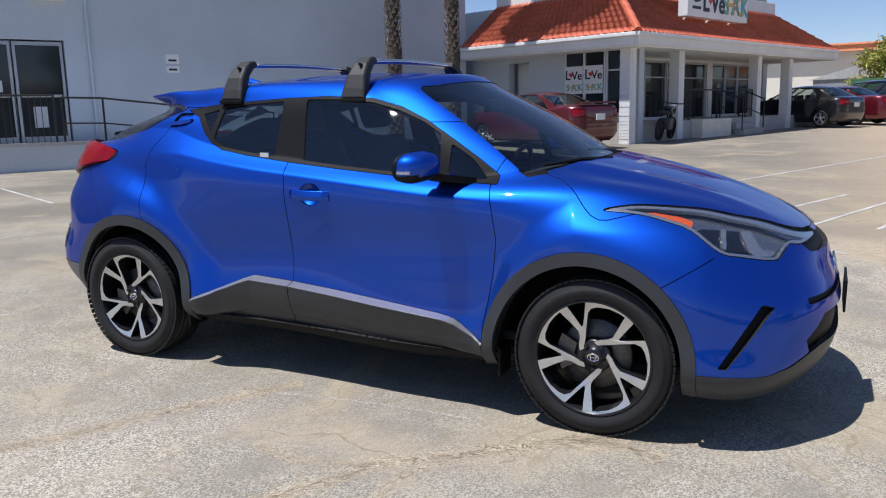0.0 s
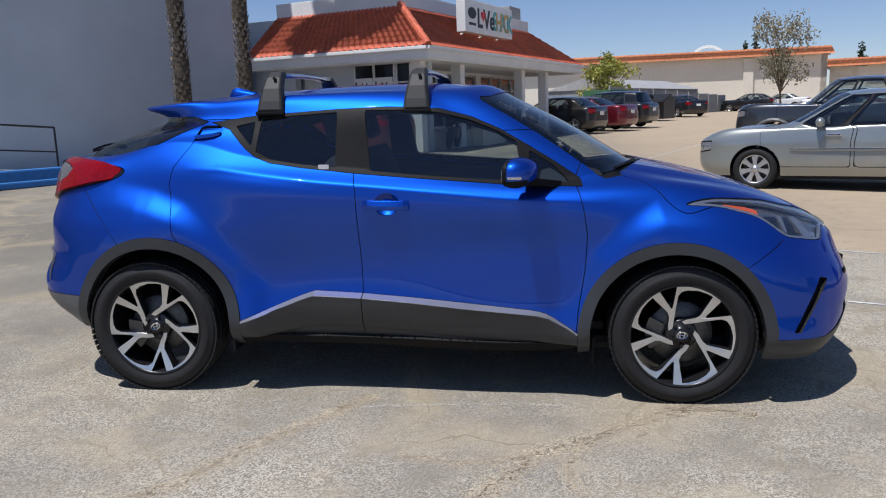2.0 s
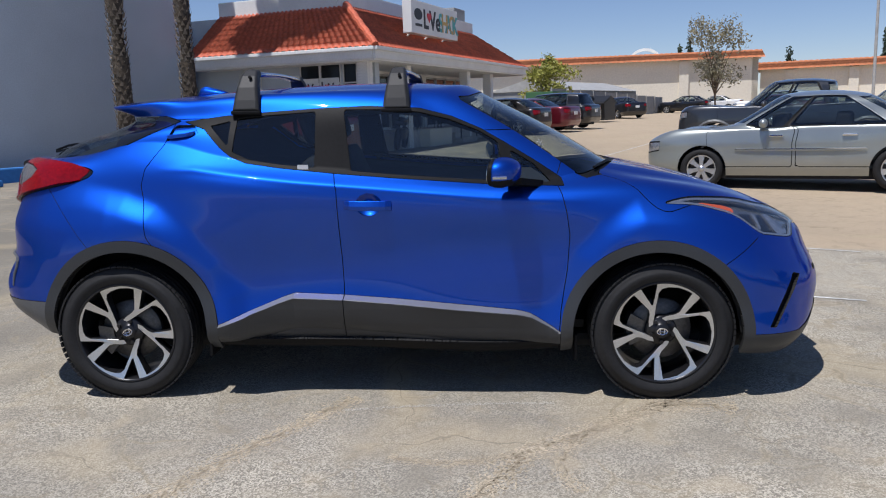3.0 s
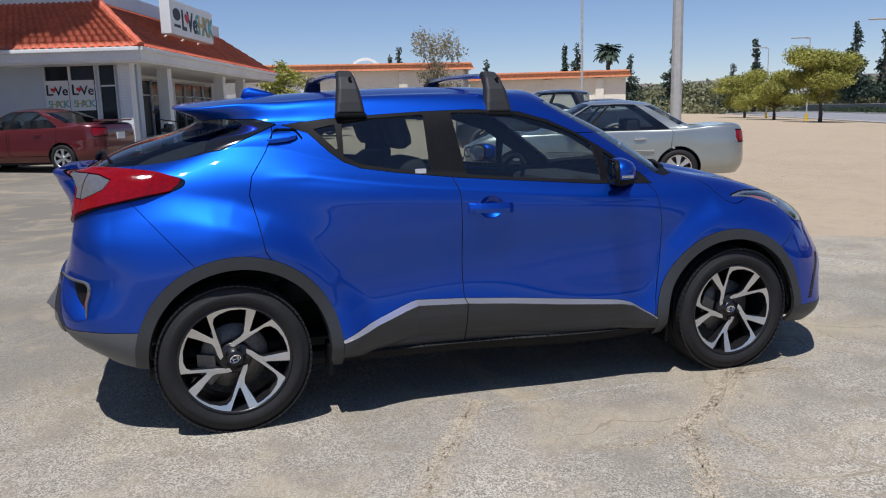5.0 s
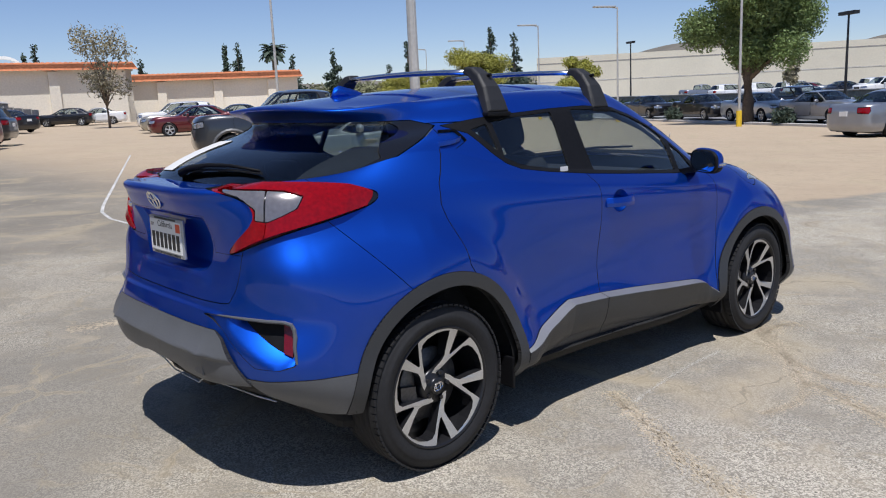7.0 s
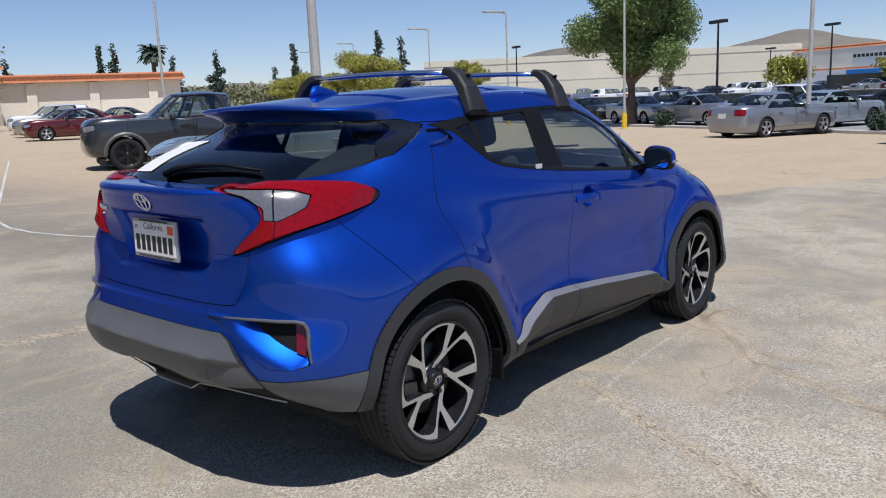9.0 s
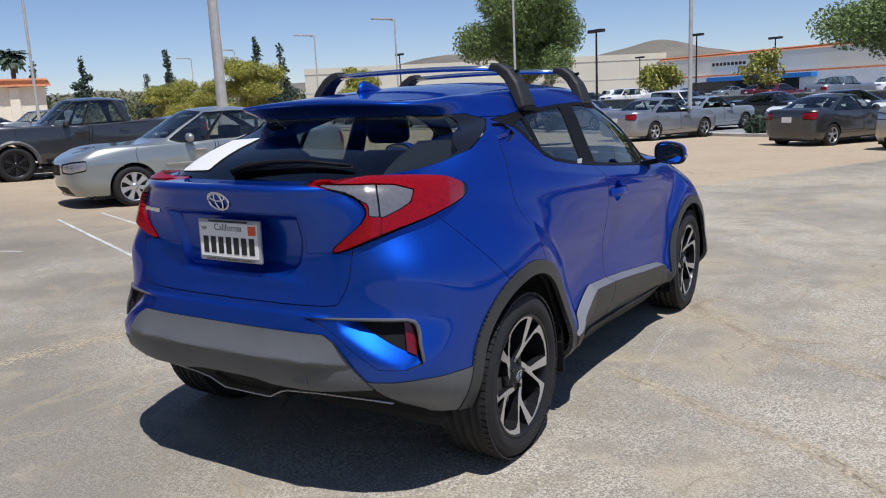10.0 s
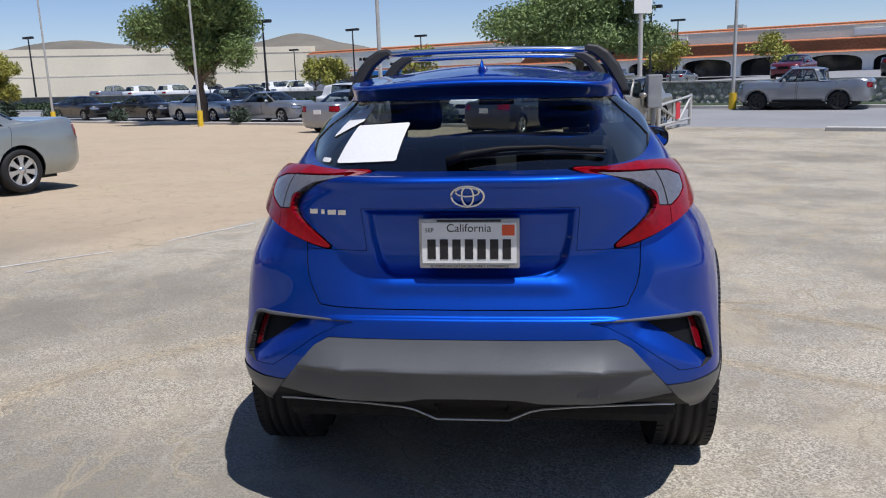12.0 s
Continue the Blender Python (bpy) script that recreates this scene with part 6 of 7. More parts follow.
part("plate_tag", boxed(-2.0156, -2.0142, -.142, -.103, .980, 1.014), M["orangecone"], plate_ob, "orange plate tag")
words("SEP", .019, M["ink"], plate_ob, pose(-2.0146, .124, .991, 90, 0, -90), "month_letters", .0004)
words("ALWAYS AN EXTRAORDINARY EXPERIENCE", .0125, M["ink"], plate_ob, pose(-2.0124, 0, .8775, 90, 0, -90), "frame_letters", .0004)
part("frame_bar", boxed(-2.0136, -2.0118, -.10, .10, 1.023, 1.030), M["ink"], plate_ob)
bm = bmesh.new()
EX, EZ_ = -2.050, 1.108
for ry, rz, dz, th in ((.050, .034, 0, .0046), (.018, .031, 0, .0038), (.036, .0140, .014, .0038)):
    tube(bm, [(EX - .010 - .42 * (dz + rz * math.sin(a)), ry * math.cos(a), EZ_ + dz + rz * math.sin(a)) for a in np.linspace(0, 2 * math.pi, 29)], th, 6)
part("emblem", bm, M["chrome"], car, "chrome oval ring emblem", smooth=True)
def tail_x(y, z):
    """The tail's face at a point of the rear view, from the nearest corners of the shell."""
    v = grid[:BREAK * 12].reshape(-1, 3)
    d = (v[:, 1] - abs(y)) ** 2 + (v[:, 2] - z) ** 2 + np.where(v[:, 0] > -1.6, 9, 0)
    k = np.argsort(d)[:4]
    w = 1 / (d[k] + 1e-7)
    return float((v[k, 0] * w).sum() / w.sum())


for y, w in ((.505, .026), (.472, .012), (.440, .028), (.405, .026)):
    part("model_mark", boxed(tail_x(y, 1.05) - .008, tail_x(y, 1.05) + .004, y - w / 2, y + w / 2, 1.044, 1.061, .002), M["chrome"], car, "small chrome lettering bar")

# rear wiper
bm = bmesh.new()
tube(bm, [(-1.905, .075, 1.198), (-1.89, .02, 1.220), (-1.868, -.10, 1.236), (-1.842, -.25, 1.238), (-1.815, -.43, 1.223)], [.017, .014, .010, .007, .005], 8)
wip = part("rear_wiper", bm, M["black"], car, smooth=True)
bm = bmesh.new()
tube(bm, [(-1.884, .05, 1.204), (-1.862, -.10, 1.218), (-1.838, -.26, 1.221), (-1.812, -.435, 1.214)], .006, 6)
part("wiper_blade", bm, M["rubber"], wip)
# front wipers
for a, b, c in (((1.135, .50, 1.085), (1.085, .20, 1.128), (1.06, -.12, 1.146)), ((1.17, -.08, 1.105), (1.10, -.35, 1.122), (1.00, -.60, 1.110))):
    part("front_wiper", tube(bmesh.new(), [a, b, c], [.014, .010, .007], 6), M["black"], car)

# stickers on the glass
part("window_sticker", boxed(-.445, -.392, -.762, -.758, 1.128, 1.150), M["paper"], car, m=pose(0, 0, 0))
bm = bmesh.new()
for k in range(6):
    a = k * math.pi / 3
    rod(bm, (.735, -.592, 1.229), (.735 + .020 * math.cos(a) * .8, -.592 + .012 * math.cos(a) - .006 * math.sin(a), 1.229 + .020 * math.sin(a) - .010 * math.cos(a)), .0018, n=5)
part("screen_star", bm, M["paper"], car, "white star-shaped mark on the windscreen")

# trims of the rear pods, bumper cover, lower lip
for sy in (-1, 1):
    part("pod_trim", tube(bmesh.new(), [(tail_x(y, z) - .004, sy * y, z) for y, z in ((.36, .706), (.47, .7095), (.586, .711), (.66, .7085), (.718, .705), (.738, .697), (.748, .68), (.757, .655), (.766, .62), (.774, .59), (.780, .562))], [.003, .004, .006, .007, .007, .008, .008, .008, .007, .006, .004], 8), M["plastic"], car)
    part("mud_flap", boxed(.885, .90, sy * .74, sy * .87, .20, .33, .006), M["black"], car)
    part("mud_flap", boxed(-.90, -.885, sy * .74, sy * .87, .22, .36, .006), M["black"], car)
part("tow_cover", boxed(tail_x(.37, .51) - .024, tail_x(.37, .51) + .01, -.405, -.335, .475, .545, .005), M["plastic"], car)
lipline = [(tail_x(y, z) - (.006 if abs(y) < .3 else .012), y, z) for y, z in ((.66, .400), (.60, .414), (.36, .410), (.23, .402), (.19, .388), (.12, .352), (-.12, .352), (-.19, .388), (-.23, .402), (-.36, .410), (-.60, .414), (-.66, .400))]
part("lip_trim", tube(bmesh.new(), lipline, .0032, 6), M["alu"], car, "thin silver lower edge trim")
part("diffuser", boxed(-1.975, -1.75, -.19, .19, .342, .415, .02), M["black"], car)
part("silencer", rod(bmesh.new(), (-1.62, -.35, .33), (-1.62, .35, .33), .09, n=16), M["steel"], car)
# front number plate and lip details seen edge on
part("front_plate", boxed(2.235, 2.245, -.16, .16, .46, .60), M["black"], car)
bm = bmesh.new()
for ry, rz, dz in ((.075, .055, 0), (.027, .052, 0), (.054, .022, .021)):
    tube(bm, [(2.196 - .25 * (dz + rz * math.sin(a)) - 1.2 * (ry * math.cos(a)) ** 2, ry * math.cos(a), .645 + dz + rz * math.sin(a)) for a in np.linspace(0, 2 * math.pi, 25)], .005, 6)
part("emblem", bm, M["chrome"], car, "chrome oval ring emblem", smooth=True)

# interior
def cushion(name, x0, x1, y0, y1, z0, z1, b, lean=0, at=None, parent=None):
    bm = boxed(x0, x1, y0, y1, z0, z1, b)
    for f in bm.faces:
        f.smooth = True
    ob = part(name, bm, M["seat"], parent or car)
    if at:
        ob.matrix_basis = Matrix.Translation(at) @ Matrix.Rotation(radians(lean), 4, "Y")
    return ob


for sy in (-1, 1):
    s_ = cushion("front_seat", -.25, .27, -.25, .25, 0, .16, .06, -4, (.02, sy * .37, .50))
    bk = cushion("backrest", -.07, .07, -.24, .24, 0, .62, .06, -18, (-.20, 0, .12), s_)
    cushion("headrest", -.05, .05, -.13, .13, .66, .86, .05, -14, (-.22, 0, .12), s_)
bench = cushion("rear_seat", -.25, .25, -.62, .62, 0, .16, .06, -4, (-.82, 0, .52))
cushion("backrest", -.07, .07, -.62, .62, 0, .48, .06, -20, (-.22, 0, .12), bench)
for y in (-.38, .38):
    cushion("headrest", -.045, .045, -.13, .13, .50, .60, .04, -14, (-.24, y, .12), bench)
part("dashboard", boxed(.62, 1.02, -.66, .66, .72, 1.02, .08), M["seat"], car)
part("steering_wheel", tube(bmesh.new(), [(.50 + .06 * math.sin(a), .37 + .18 * math.cos(a), .96 + .17 * math.sin(a)) for a in np.linspace(0, 2 * math.pi, 33)], .015, 6), M["black"], car)
part("cabin_mirror", boxed(.50, .53, -.11, .11, 1.33, 1.40, .012), M["black"], car)
part("cabin_floor", boxed(-1.6, .95, -.70, .70, .32, .36), M["dark"], car)
part("load_cover", boxed(-1.72, -1.10, -.55, .55, 1.00, 1.02), M["dark"], car)


# ---- other vehicles: one cage shaped by a few sizes ----
PAINT = {}


def paint(name, rgb, metal=.4):
    if name not in PAINT:
        PAINT[name] = mat(name + "_car_paint", rgb, .3, metal, coat=1, stain=.06, stain_scale=2)
    return PAINT[name]


def cage(L, W, H, wb, front, nose, hood, cowl_z, belt, deck, cowl, top_f, top_r, base_r, clear=.22, tail=.06, flat=.82):
    """Rings for a car shell: x forward, origin under the middle of the wheelbase."""
    xf, xr, w = wb / 2 + front, -(L - wb / 2 - front), W / 2
    ax, bx = wb / 2, -wb / 2

    def plan(inset, z, dz_r=0, dz_f=0, nose_in=0, tail_in=0):
        f, r, k = xf - nose_in, xr + tail_in, w - inset
        zz = lambda t: z + dz_r * max(0, .5 - t) * 2 + dz_f * max(0, t - .5) * 2
        return [(r, 0, zz(0)), (r + .01, .45 * k, zz(0)), (r + .07, .80 * k, zz(.05)), (r + .24, .96 * k, zz(.1)), (bx - .42, k, zz(.2)), (bx, k, zz(.3)), (bx + .5, k - .015, zz(.4)), (0, k - .02, zz(.5)), (ax - .5, k - .01, zz(.6)), (ax, k, zz(.7)), (ax + .42, .975 * k, zz(.8)), (f - .16, .84 * k, zz(.9)), (f - .04, .48 * k, zz(.97)), (f, 0, zz(1))]
    shoulder = plan(.035, belt, deck - belt - .03, hood - belt, .07, tail)
    mids, base, top, edge, mid, ctr = [], [], [], [], [], []
    rear_gap = (base_r - xr) * .5
    g = [base_r, base_r + .01, base_r + .06, base_r + .14, max(base_r + .22, bx - .45), bx + .12, bx + .62, .12, cowl - .42, cowl - .22, cowl - .11, cowl - .04, cowl - .01, cowl]
    if base_r > bx + .3:                              # a cab that ends before the rear axle
        g[4:7] = [base_r + .17, base_r + .22, base_r + .55]
    gy = [0, .42, .70, .80, .845, .865, .875, .88, .865, .80, .66, .46, .24, 0]
    gz = [deck, deck, deck, deck + .005, belt + (deck - belt) * .6, belt + .02, belt + .01, belt, belt - .015, cowl_z - .01, cowl_z, cowl_z, cowl_z, cowl_z]
    t = [top_r, top_r + .01, top_r + .05, top_r + .11, top_r + .2, top_r + (top_f - top_r) * .28, top_r + (top_f - top_r) * .42, top_r + (top_f - top_r) * .62, top_f - .22, top_f - .13, top_f - .07, top_f - .03, top_f - .01, top_f]
    ty = [0, .34, .52, .60, .64, .665, .675, .68, .665, .60, .48, .34, .18, 0]
    sh = shoulder
    xc, half = (top_f + top_r) / 2 + .08, (top_f - top_r) / 2 + .30
    roof = lambda x, f: H - .13 * abs((x - xc) / half) ** 2.3 - .065 * f * f
    for k in range(14):
        base.append((g[k], gy[k] * w, gz[k]))
        x, y, z = sh[k]
        mids.append(((x + g[k]) / 2 if k > 8 or k < 5 else (x * .4 + g[k] * .6), (y + gy[k] * w) / 2, (z + gz[k]) / 2 + (.035 if k > 9 else .015 if k < 3 else .005)))
        f = ty[k] / .68
        for ring, pull, span in ((top, 1, 1), (edge, .93, .88), (mid, .68, .5), (ctr, .45, 0)):
            x = t[k] * pull + (1 - pull) * (top_f + top_r) / 2
            ring.append((x, ty[k] * w * span, roof(x, f * span)))
    halves = [tuple((np.array(a) * .5 + np.array(b) * .5) + np.array((0, .012, .008))) for a, b in zip(base, top)]
    return [plan(.07, clear, nose_in=.10, tail_in=.10), plan(.015, clear + .13, nose_in=.02, tail_in=.02), plan(0, .55 * belt + .08), plan(.0, .78 * belt, nose_in=.02), shoulder, mids, base, halves, top, edge, mid, ctr]


def road_wheel(r, spokes, hub, face="alloy"):
    bm = bmesh.new()
    w = .10
    lathe(bm, [(r * .66, -w), (r * .84, -w * 1.1), (r * .97, -w * .85), (r, -w * .6), (r, w * .6), (r * .97, w * .85), (r * .84, w * 1.1), (r * .68, w), (r * .66, w * .7)], 32)
    part("tyre", bm, M["rubber"], hub)
    bm = bmesh.new()
    lathe(bm, [(r * .69, w * .98), (r * .64, w * .92), (r * .60, w * .2), (r * .58, -w)], 32)
    lathe(bm, [(r * .58, w * .05), (.01, w * .05)], 32)
    rim = part("rim", bm, M["rimdark"], hub)
    part("rim_edge", lathe(bmesh.new(), [(r * .70, w * .96), (r * .69, w * 1.0), (r * .635, w * .96), (r * .62, w * .7)], 32), M[face], rim)
    part("hub_cap", lathe(bmesh.new(), [(.055, w * .5), (.05, w * .88), (.001, w * .9)], 16), M[face], rim)
    for k in range(spokes):
        bm = slab(bmesh.new(), [(-.026, .03), (.026, .03), (.031, r * .40), (.052, r * .655), (-.052, r * .655), (-.031, r * .40)], w * .3, w * .85)
        bmesh.ops.transform(bm, matrix=Matrix.Rotation(2 * math.pi * k / spokes, 4, "Y"), verts=bm.verts)
        part("spoke", bm, M[face], rim)
    return hub


def u_sheet(rings, brk, nu, nv):
    g = shell(nu, nv, rings, brk, (1, 5))
    a, b = np.gradient(g, axis=1), np.gradient(g, axis=0)
    nr = np.cross(a, b)
    nr /= np.maximum(np.linalg.norm(nr, axis=2, keepdims=True), 1e-9)
    h, w_ = g.shape[:2]
    flip = nr[h // 4, w_ // 2, 1] < 0
    if flip:
        nr = -nr
    u = np.repeat(np.linspace(0, 13, w_)[None], h, 0)
    r = np.repeat((np.arange(h) / nv)[:, None], w_, 1)
    v = np.concatenate([g.reshape(-1, 3), nr.reshape(-1, 3), u.reshape(-1, 1), r.reshape(-1, 1)], axis=1)
    i = np.arange((h - 1) * w_).reshape(h - 1, w_)[:, :-1].reshape(-1)
    t = np.concatenate([np.stack([i, i + 1, i + w_ + 1], 1), np.stack([i, i + w_ + 1, i + w_], 1)])
    return v, t[:, ::-1] if flip else t


def vehicle(name, label, colour, size, wheel=.32, spokes=7, category="car", group="", fine=(8, 4), handles=True, bumper=None, bed=False, face="alloy"):
    """A parked car from the sizes of its cage. Returns its empty, at the origin."""
    ob = tagged(new(name), label, category, group)
    rings = cage(**size)
    brk = 6
    s = u_sheet(rings, brk, *fine)
    wb = size["wb"]
    U, R_ = 6, 7
    for cx in (wb / 2, -wb / 2):
        _, s = field(s, lambda v: np.maximum(arch(cx, wheel, wheel * 1.13)(v), v[:, 2] - 1.1))
    inner = s
    rect = lambda u0, u1, r0, r1: [(u0, r0), (u1, r0), (u1, r1), (u0, r1)]
    glass_parts = (("windscreen", 9.35, 13.5, 6.12, 7.92, True), ("front_window", 7.15, 8.95, 6.1, 7.85, False), ("rear_window", 5.0 if not bed else 5.2, 7.0, 6.1, 7.85, False), ("back_window", -.5, 3.7, 6.15, 7.85, True))

    def put(nm, sh_, material, lift, depth, both, lab="", parent=None):
        v, t = sh_
        if not len(t):
            return
        lay(nm, sh_, material, lift, depth, both=both, label=lab, parent=parent or ob)
    for nm, u0, u1, r0, r1, both in glass_parts:
        p, s = cut(s, rect(u0, u1, r0, r1), (U, R_), 0)
        put(nm, p, M["window"], -.004, 0, both)
    frame_, s = cut(s, rect(5.0, 8.95, 6.02, 7.9), (U, R_), 0)
    put("window_frame", frame_, M["black"], .0, .01, False)
    belt = size["belt"]
    zh = size["hood"]
    p, s = cut(s, [(10.6, zh - .16), (11.3, zh - .20), (12.1, zh - .19), (12.1, zh - .07), (11.2, zh - .03), (10.6, zh - .02)], (U, 2), .01)
    put("headlamp", p, M["silverlamp"], -.008, .03, False)
    p, s = cut(s, [(12.3, zh - .22), (14, zh - .24), (14, zh - .08), (12.3, zh - .08)], (U, 2), .01)
    put("grille", p, M["black"], -.02, .03, True)
    p, s = cut(s, [(11.6, .24), (14, .24), (14, .36), (11.8, .36)], (U, 2), .01)
    put("air_intake", p, M["black"], -.02, .03, True)
    zd = size["deck"]
    p, s = cut(s, [(1.3, zd - .27), (2.6, zd - .29), (2.85, zd - .20), (2.7, zd - .08), (1.3, zd - .10)], (U, 2), .01, lambda v: v[:, R_] - 5)
    put("tail_lamp", p, M["redlens"], -.006, .02, False)
    if bumper:
        p, s = cut(s, [(-1, .3), (3.9, .3), (3.9, .52), (-1, .52)], (U, 2), .006)
        put("rear_bumper", p, M[bumper], .02, .03, True)
    for nm, u0, u1 in (("front_door", 7.06, 8.85), ("rear_door", 5.25, 7.0)):
        p, s = cut(s, [(u0, .36), (u1, .36), (u1, 2), (u0, 2)], (U, 2), .006, lambda v: v[:, R_] - 5.95)
        put(nm, p, colour, .001, .015, False)
    put("body", s, colour, 0, .015, True)
    _, keep = split(inner[0], inner[1], np.minimum.reduce([sdist(inner[0][:, (U, R_)], rect(a, b, c, d)) for _, a, b, c, d, _2 in glass_parts]))
    put("inner_shell", keep, M["dark"], -.03, 0, True)
    part("underbody", boxed(-wb / 2 - .6, wb / 2 + .6, -size["W"] / 2 + .12, size["W"] / 2 - .12, .17, .32), M["dark"], ob)
    for sx in (1, -1):
        for sy in (-1, 1):
            hub = new("wheel")
            hub.parent = ob
            road_wheel(wheel, spokes, hub, face)
            hub.matrix_basis = Matrix.Translation((sx * wb / 2, sy * (size["W"] / 2 - .115), wheel)) @ (Matrix.Rotation(math.pi, 4, "Z") if sy < 0 else Matrix.Identity(4))
    for sy in (-1, 1):
        w = size["W"] / 2
        bm = bmesh.new()
        bmesh.ops.create_uvsphere(bm, u_segments=10, v_segments=6, radius=1, matrix=pose(size["cowl"] - .52, sy * (w + .03), belt + .07) @ Matrix.Diagonal((.07, .12, .075, 1)))
        part("mirror", bm, colour, ob, smooth=True)
        if handles:
            for x in (.28, -.72):
                part("door_handle", boxed(x - .1, x + .1, sy * (w - .035), sy * (w + .012), belt * .86, belt * .86 + .03, .008), M["chrome"] if handles == "chrome" else colour, ob)
        for x in (.25, -.65):
            bm = boxed(x - .12, x + .12, sy * .55, sy * .18, .55, 1.16, .06)
            part("seat", bm, M["seat"], ob)
    part("number_plate", boxed(-(size["L"] - wb / 2 - size["front"]) - .02, -(size["L"] - wb / 2 - size["front"]) + .05, -.15, .15, zd - .36, zd - .21), M["sign"], ob)
    return ob


def sizes(kind, **k):
    base = dict(
        sedan=dict(L=4.82, W=1.80, H=1.47, wb=2.72, front=.96, nose=.6, hood=.84, cowl_z=1.0, belt=.95, deck=1.06, cowl=.98, top_f=.18, top_r=-.95, base_r=-1.62),
        suv=dict(L=4.9, W=1.90, H=1.70, wb=2.9, front=.96, nose=.6, hood=1.0, cowl_z=1.12, belt=1.06, deck=1.10, cowl=1.10, top_f=.38, top_r=-1.95, base_r=-2.22, clear=.26),
        hatch=dict(L=4.4, W=1.75, H=1.49, wb=2.7, front=.85, nose=.6, hood=.84, cowl_z=1.0, belt=.95, deck=1.06, cowl=1.08, top_f=.18, top_r=-1.25, base_r=-1.92),
        pickup=dict(L=5.39, W=1.89, H=1.80, wb=3.24, front=.95, nose=.7, hood=1.13, cowl_z=1.22, belt=1.17, deck=1.19, cowl=1.05, top_f=.36, top_r=-.92, base_r=-1.04, clear=.36, tail=.02),
        van=dict(L=5.0, W=1.95, H=1.75, wb=3.0, front=.95, nose=.6, hood=.95, cowl_z=1.10, belt=1.02, deck=1.08, cowl=1.30, top_f=.50, top_r=-2.0, base_r=-2.3),
    )[kind].copy()
    base.update(k)
    return base


def parked(ob, x, y, heading, z=None):
    ob.matrix_basis = pose(x, y, ground_z(x, y) if z is None else z, 0, 0, heading)
    return ob


silver = paint("silver", (.33, .355, .345), .6)
black = paint("black", (.012, .012, .014), .2)
grey = paint("grey", (.055, .058, .064), .6)
# red lowered to put the shade beside the porch into the paint
red = paint("red", (.10, .006, .008), .2)
white = paint("white", (.75, .75, .74), 0)
darkred = paint("dark_red", (.14, .010, .02), .4)
champagne = paint("champagne", (.40, .37, .31), .6)
paleblue = paint("pale_blue_silver", (.42, .48, .54), .6)
midgrey = paint("mid_grey", (.29, .305, .335), .6)

camry = vehicle("sedan", "silver four-door sedan with chrome door mouldings", silver, sizes("sedan", H=1.49, hood=.78, deck=1.03), .325, 7, fine=(14, 6), handles="chrome")
camry_y = 1.80 / 2
for sy in (-1, 1):
    part("side_moulding", boxed(-.95, .86, sy * (camry_y - .03), sy * (camry_y + .012), .60, .645, .01), silver, camry)
    part("moulding_strip", boxed(-.95, .86, sy * (camry_y + .010), sy * (camry_y + .017), .628, .640), M["chrome"], camry)
parked(camry, 5.53, 8.45, 156.4)
taco = vehicle("pickup_truck", "dark grey four-door pickup truck with black wheels", grey, sizes("pickup"), .39, 6, "pickup truck", fine=(10, 5), bed=True, face="rimdark")
parked(taco, 7.85, 14.90, 156)
red_rear = vehicle("sedan", "bright red sedan with a boot spoiler, beside the shop porch", red, sizes("sedan", L=4.5, wb=2.61, H=1.43, W=1.72), .31, 6, fine=(10, 5))
part("boot_spoiler", boxed(-2.18, -1.98, -.62, .62, 1.10, 1.14, .015), red, red_rear)
parked(red_rear, -4.80, 16.35, 152)
prius = vehicle("hatchback", "black hatchback parked beyond the porch", black, sizes("hatch"), .31, 5, fine=(8, 4))
parked(prius, 1.2, 29.1, 150)
parked(vehicle("sedan", "dark red sedan in the row beyond the shop", darkred, sizes("sedan"), .32, 5), 2.4, 31.5, 150)
parked(vehicle("suv", "black sport utility in the row beyond the shop", black, sizes("suv"), .36, 5), 3.7, 34.4, 150)
legacy = vehicle("sedan", "mid-grey sedan parked across the open lot", midgrey, sizes("sedan", H=1.5, wb=2.75), .34, 5, fine=(14, 6))
parked(legacy, 25.1, 5.9, -24)
parked(vehicle("sedan", "pale blue-silver sedan at the lot's kerb", paleblue, sizes("sedan", L=4.9), .34, 5), 31.2, 5.6, -28)
civic = vehicle("sedan", "dark grey sedan seen from its tail", grey, sizes("sedan", L=4.5, wb=2.7, H=1.44, W=1.76), .32, 5, fine=(14, 6))
parked(civic, 22.0, -.1, -30)
pacifica = vehicle("suv", "champagne crossover with chrome grille facing the lot", champagne, sizes("suv", L=5.05, wb=2.95, H=1.69), .36, 5, fine=(14, 6))
parked(pacifica, 20.1, -3.05, 152)
parked(vehicle("sedan", "white coupe beside a dark grey sedan", white, sizes("sedan", L=4.5, H=1.38), .32, 5), 29.7, 1.1, 150)
parked(vehicle("suv", "white sport utility behind the champagne crossover", white, sizes("suv", L=4.6, wb=2.65, H=1.62), .35, 5), 25.6, -2.6, 150)
parked(vehicle("sedan", "black sedan on the street beyond a white coupe", black, sizes("sedan"), .33, 5), 37.4, 3.7, STREET + 180, -.35)
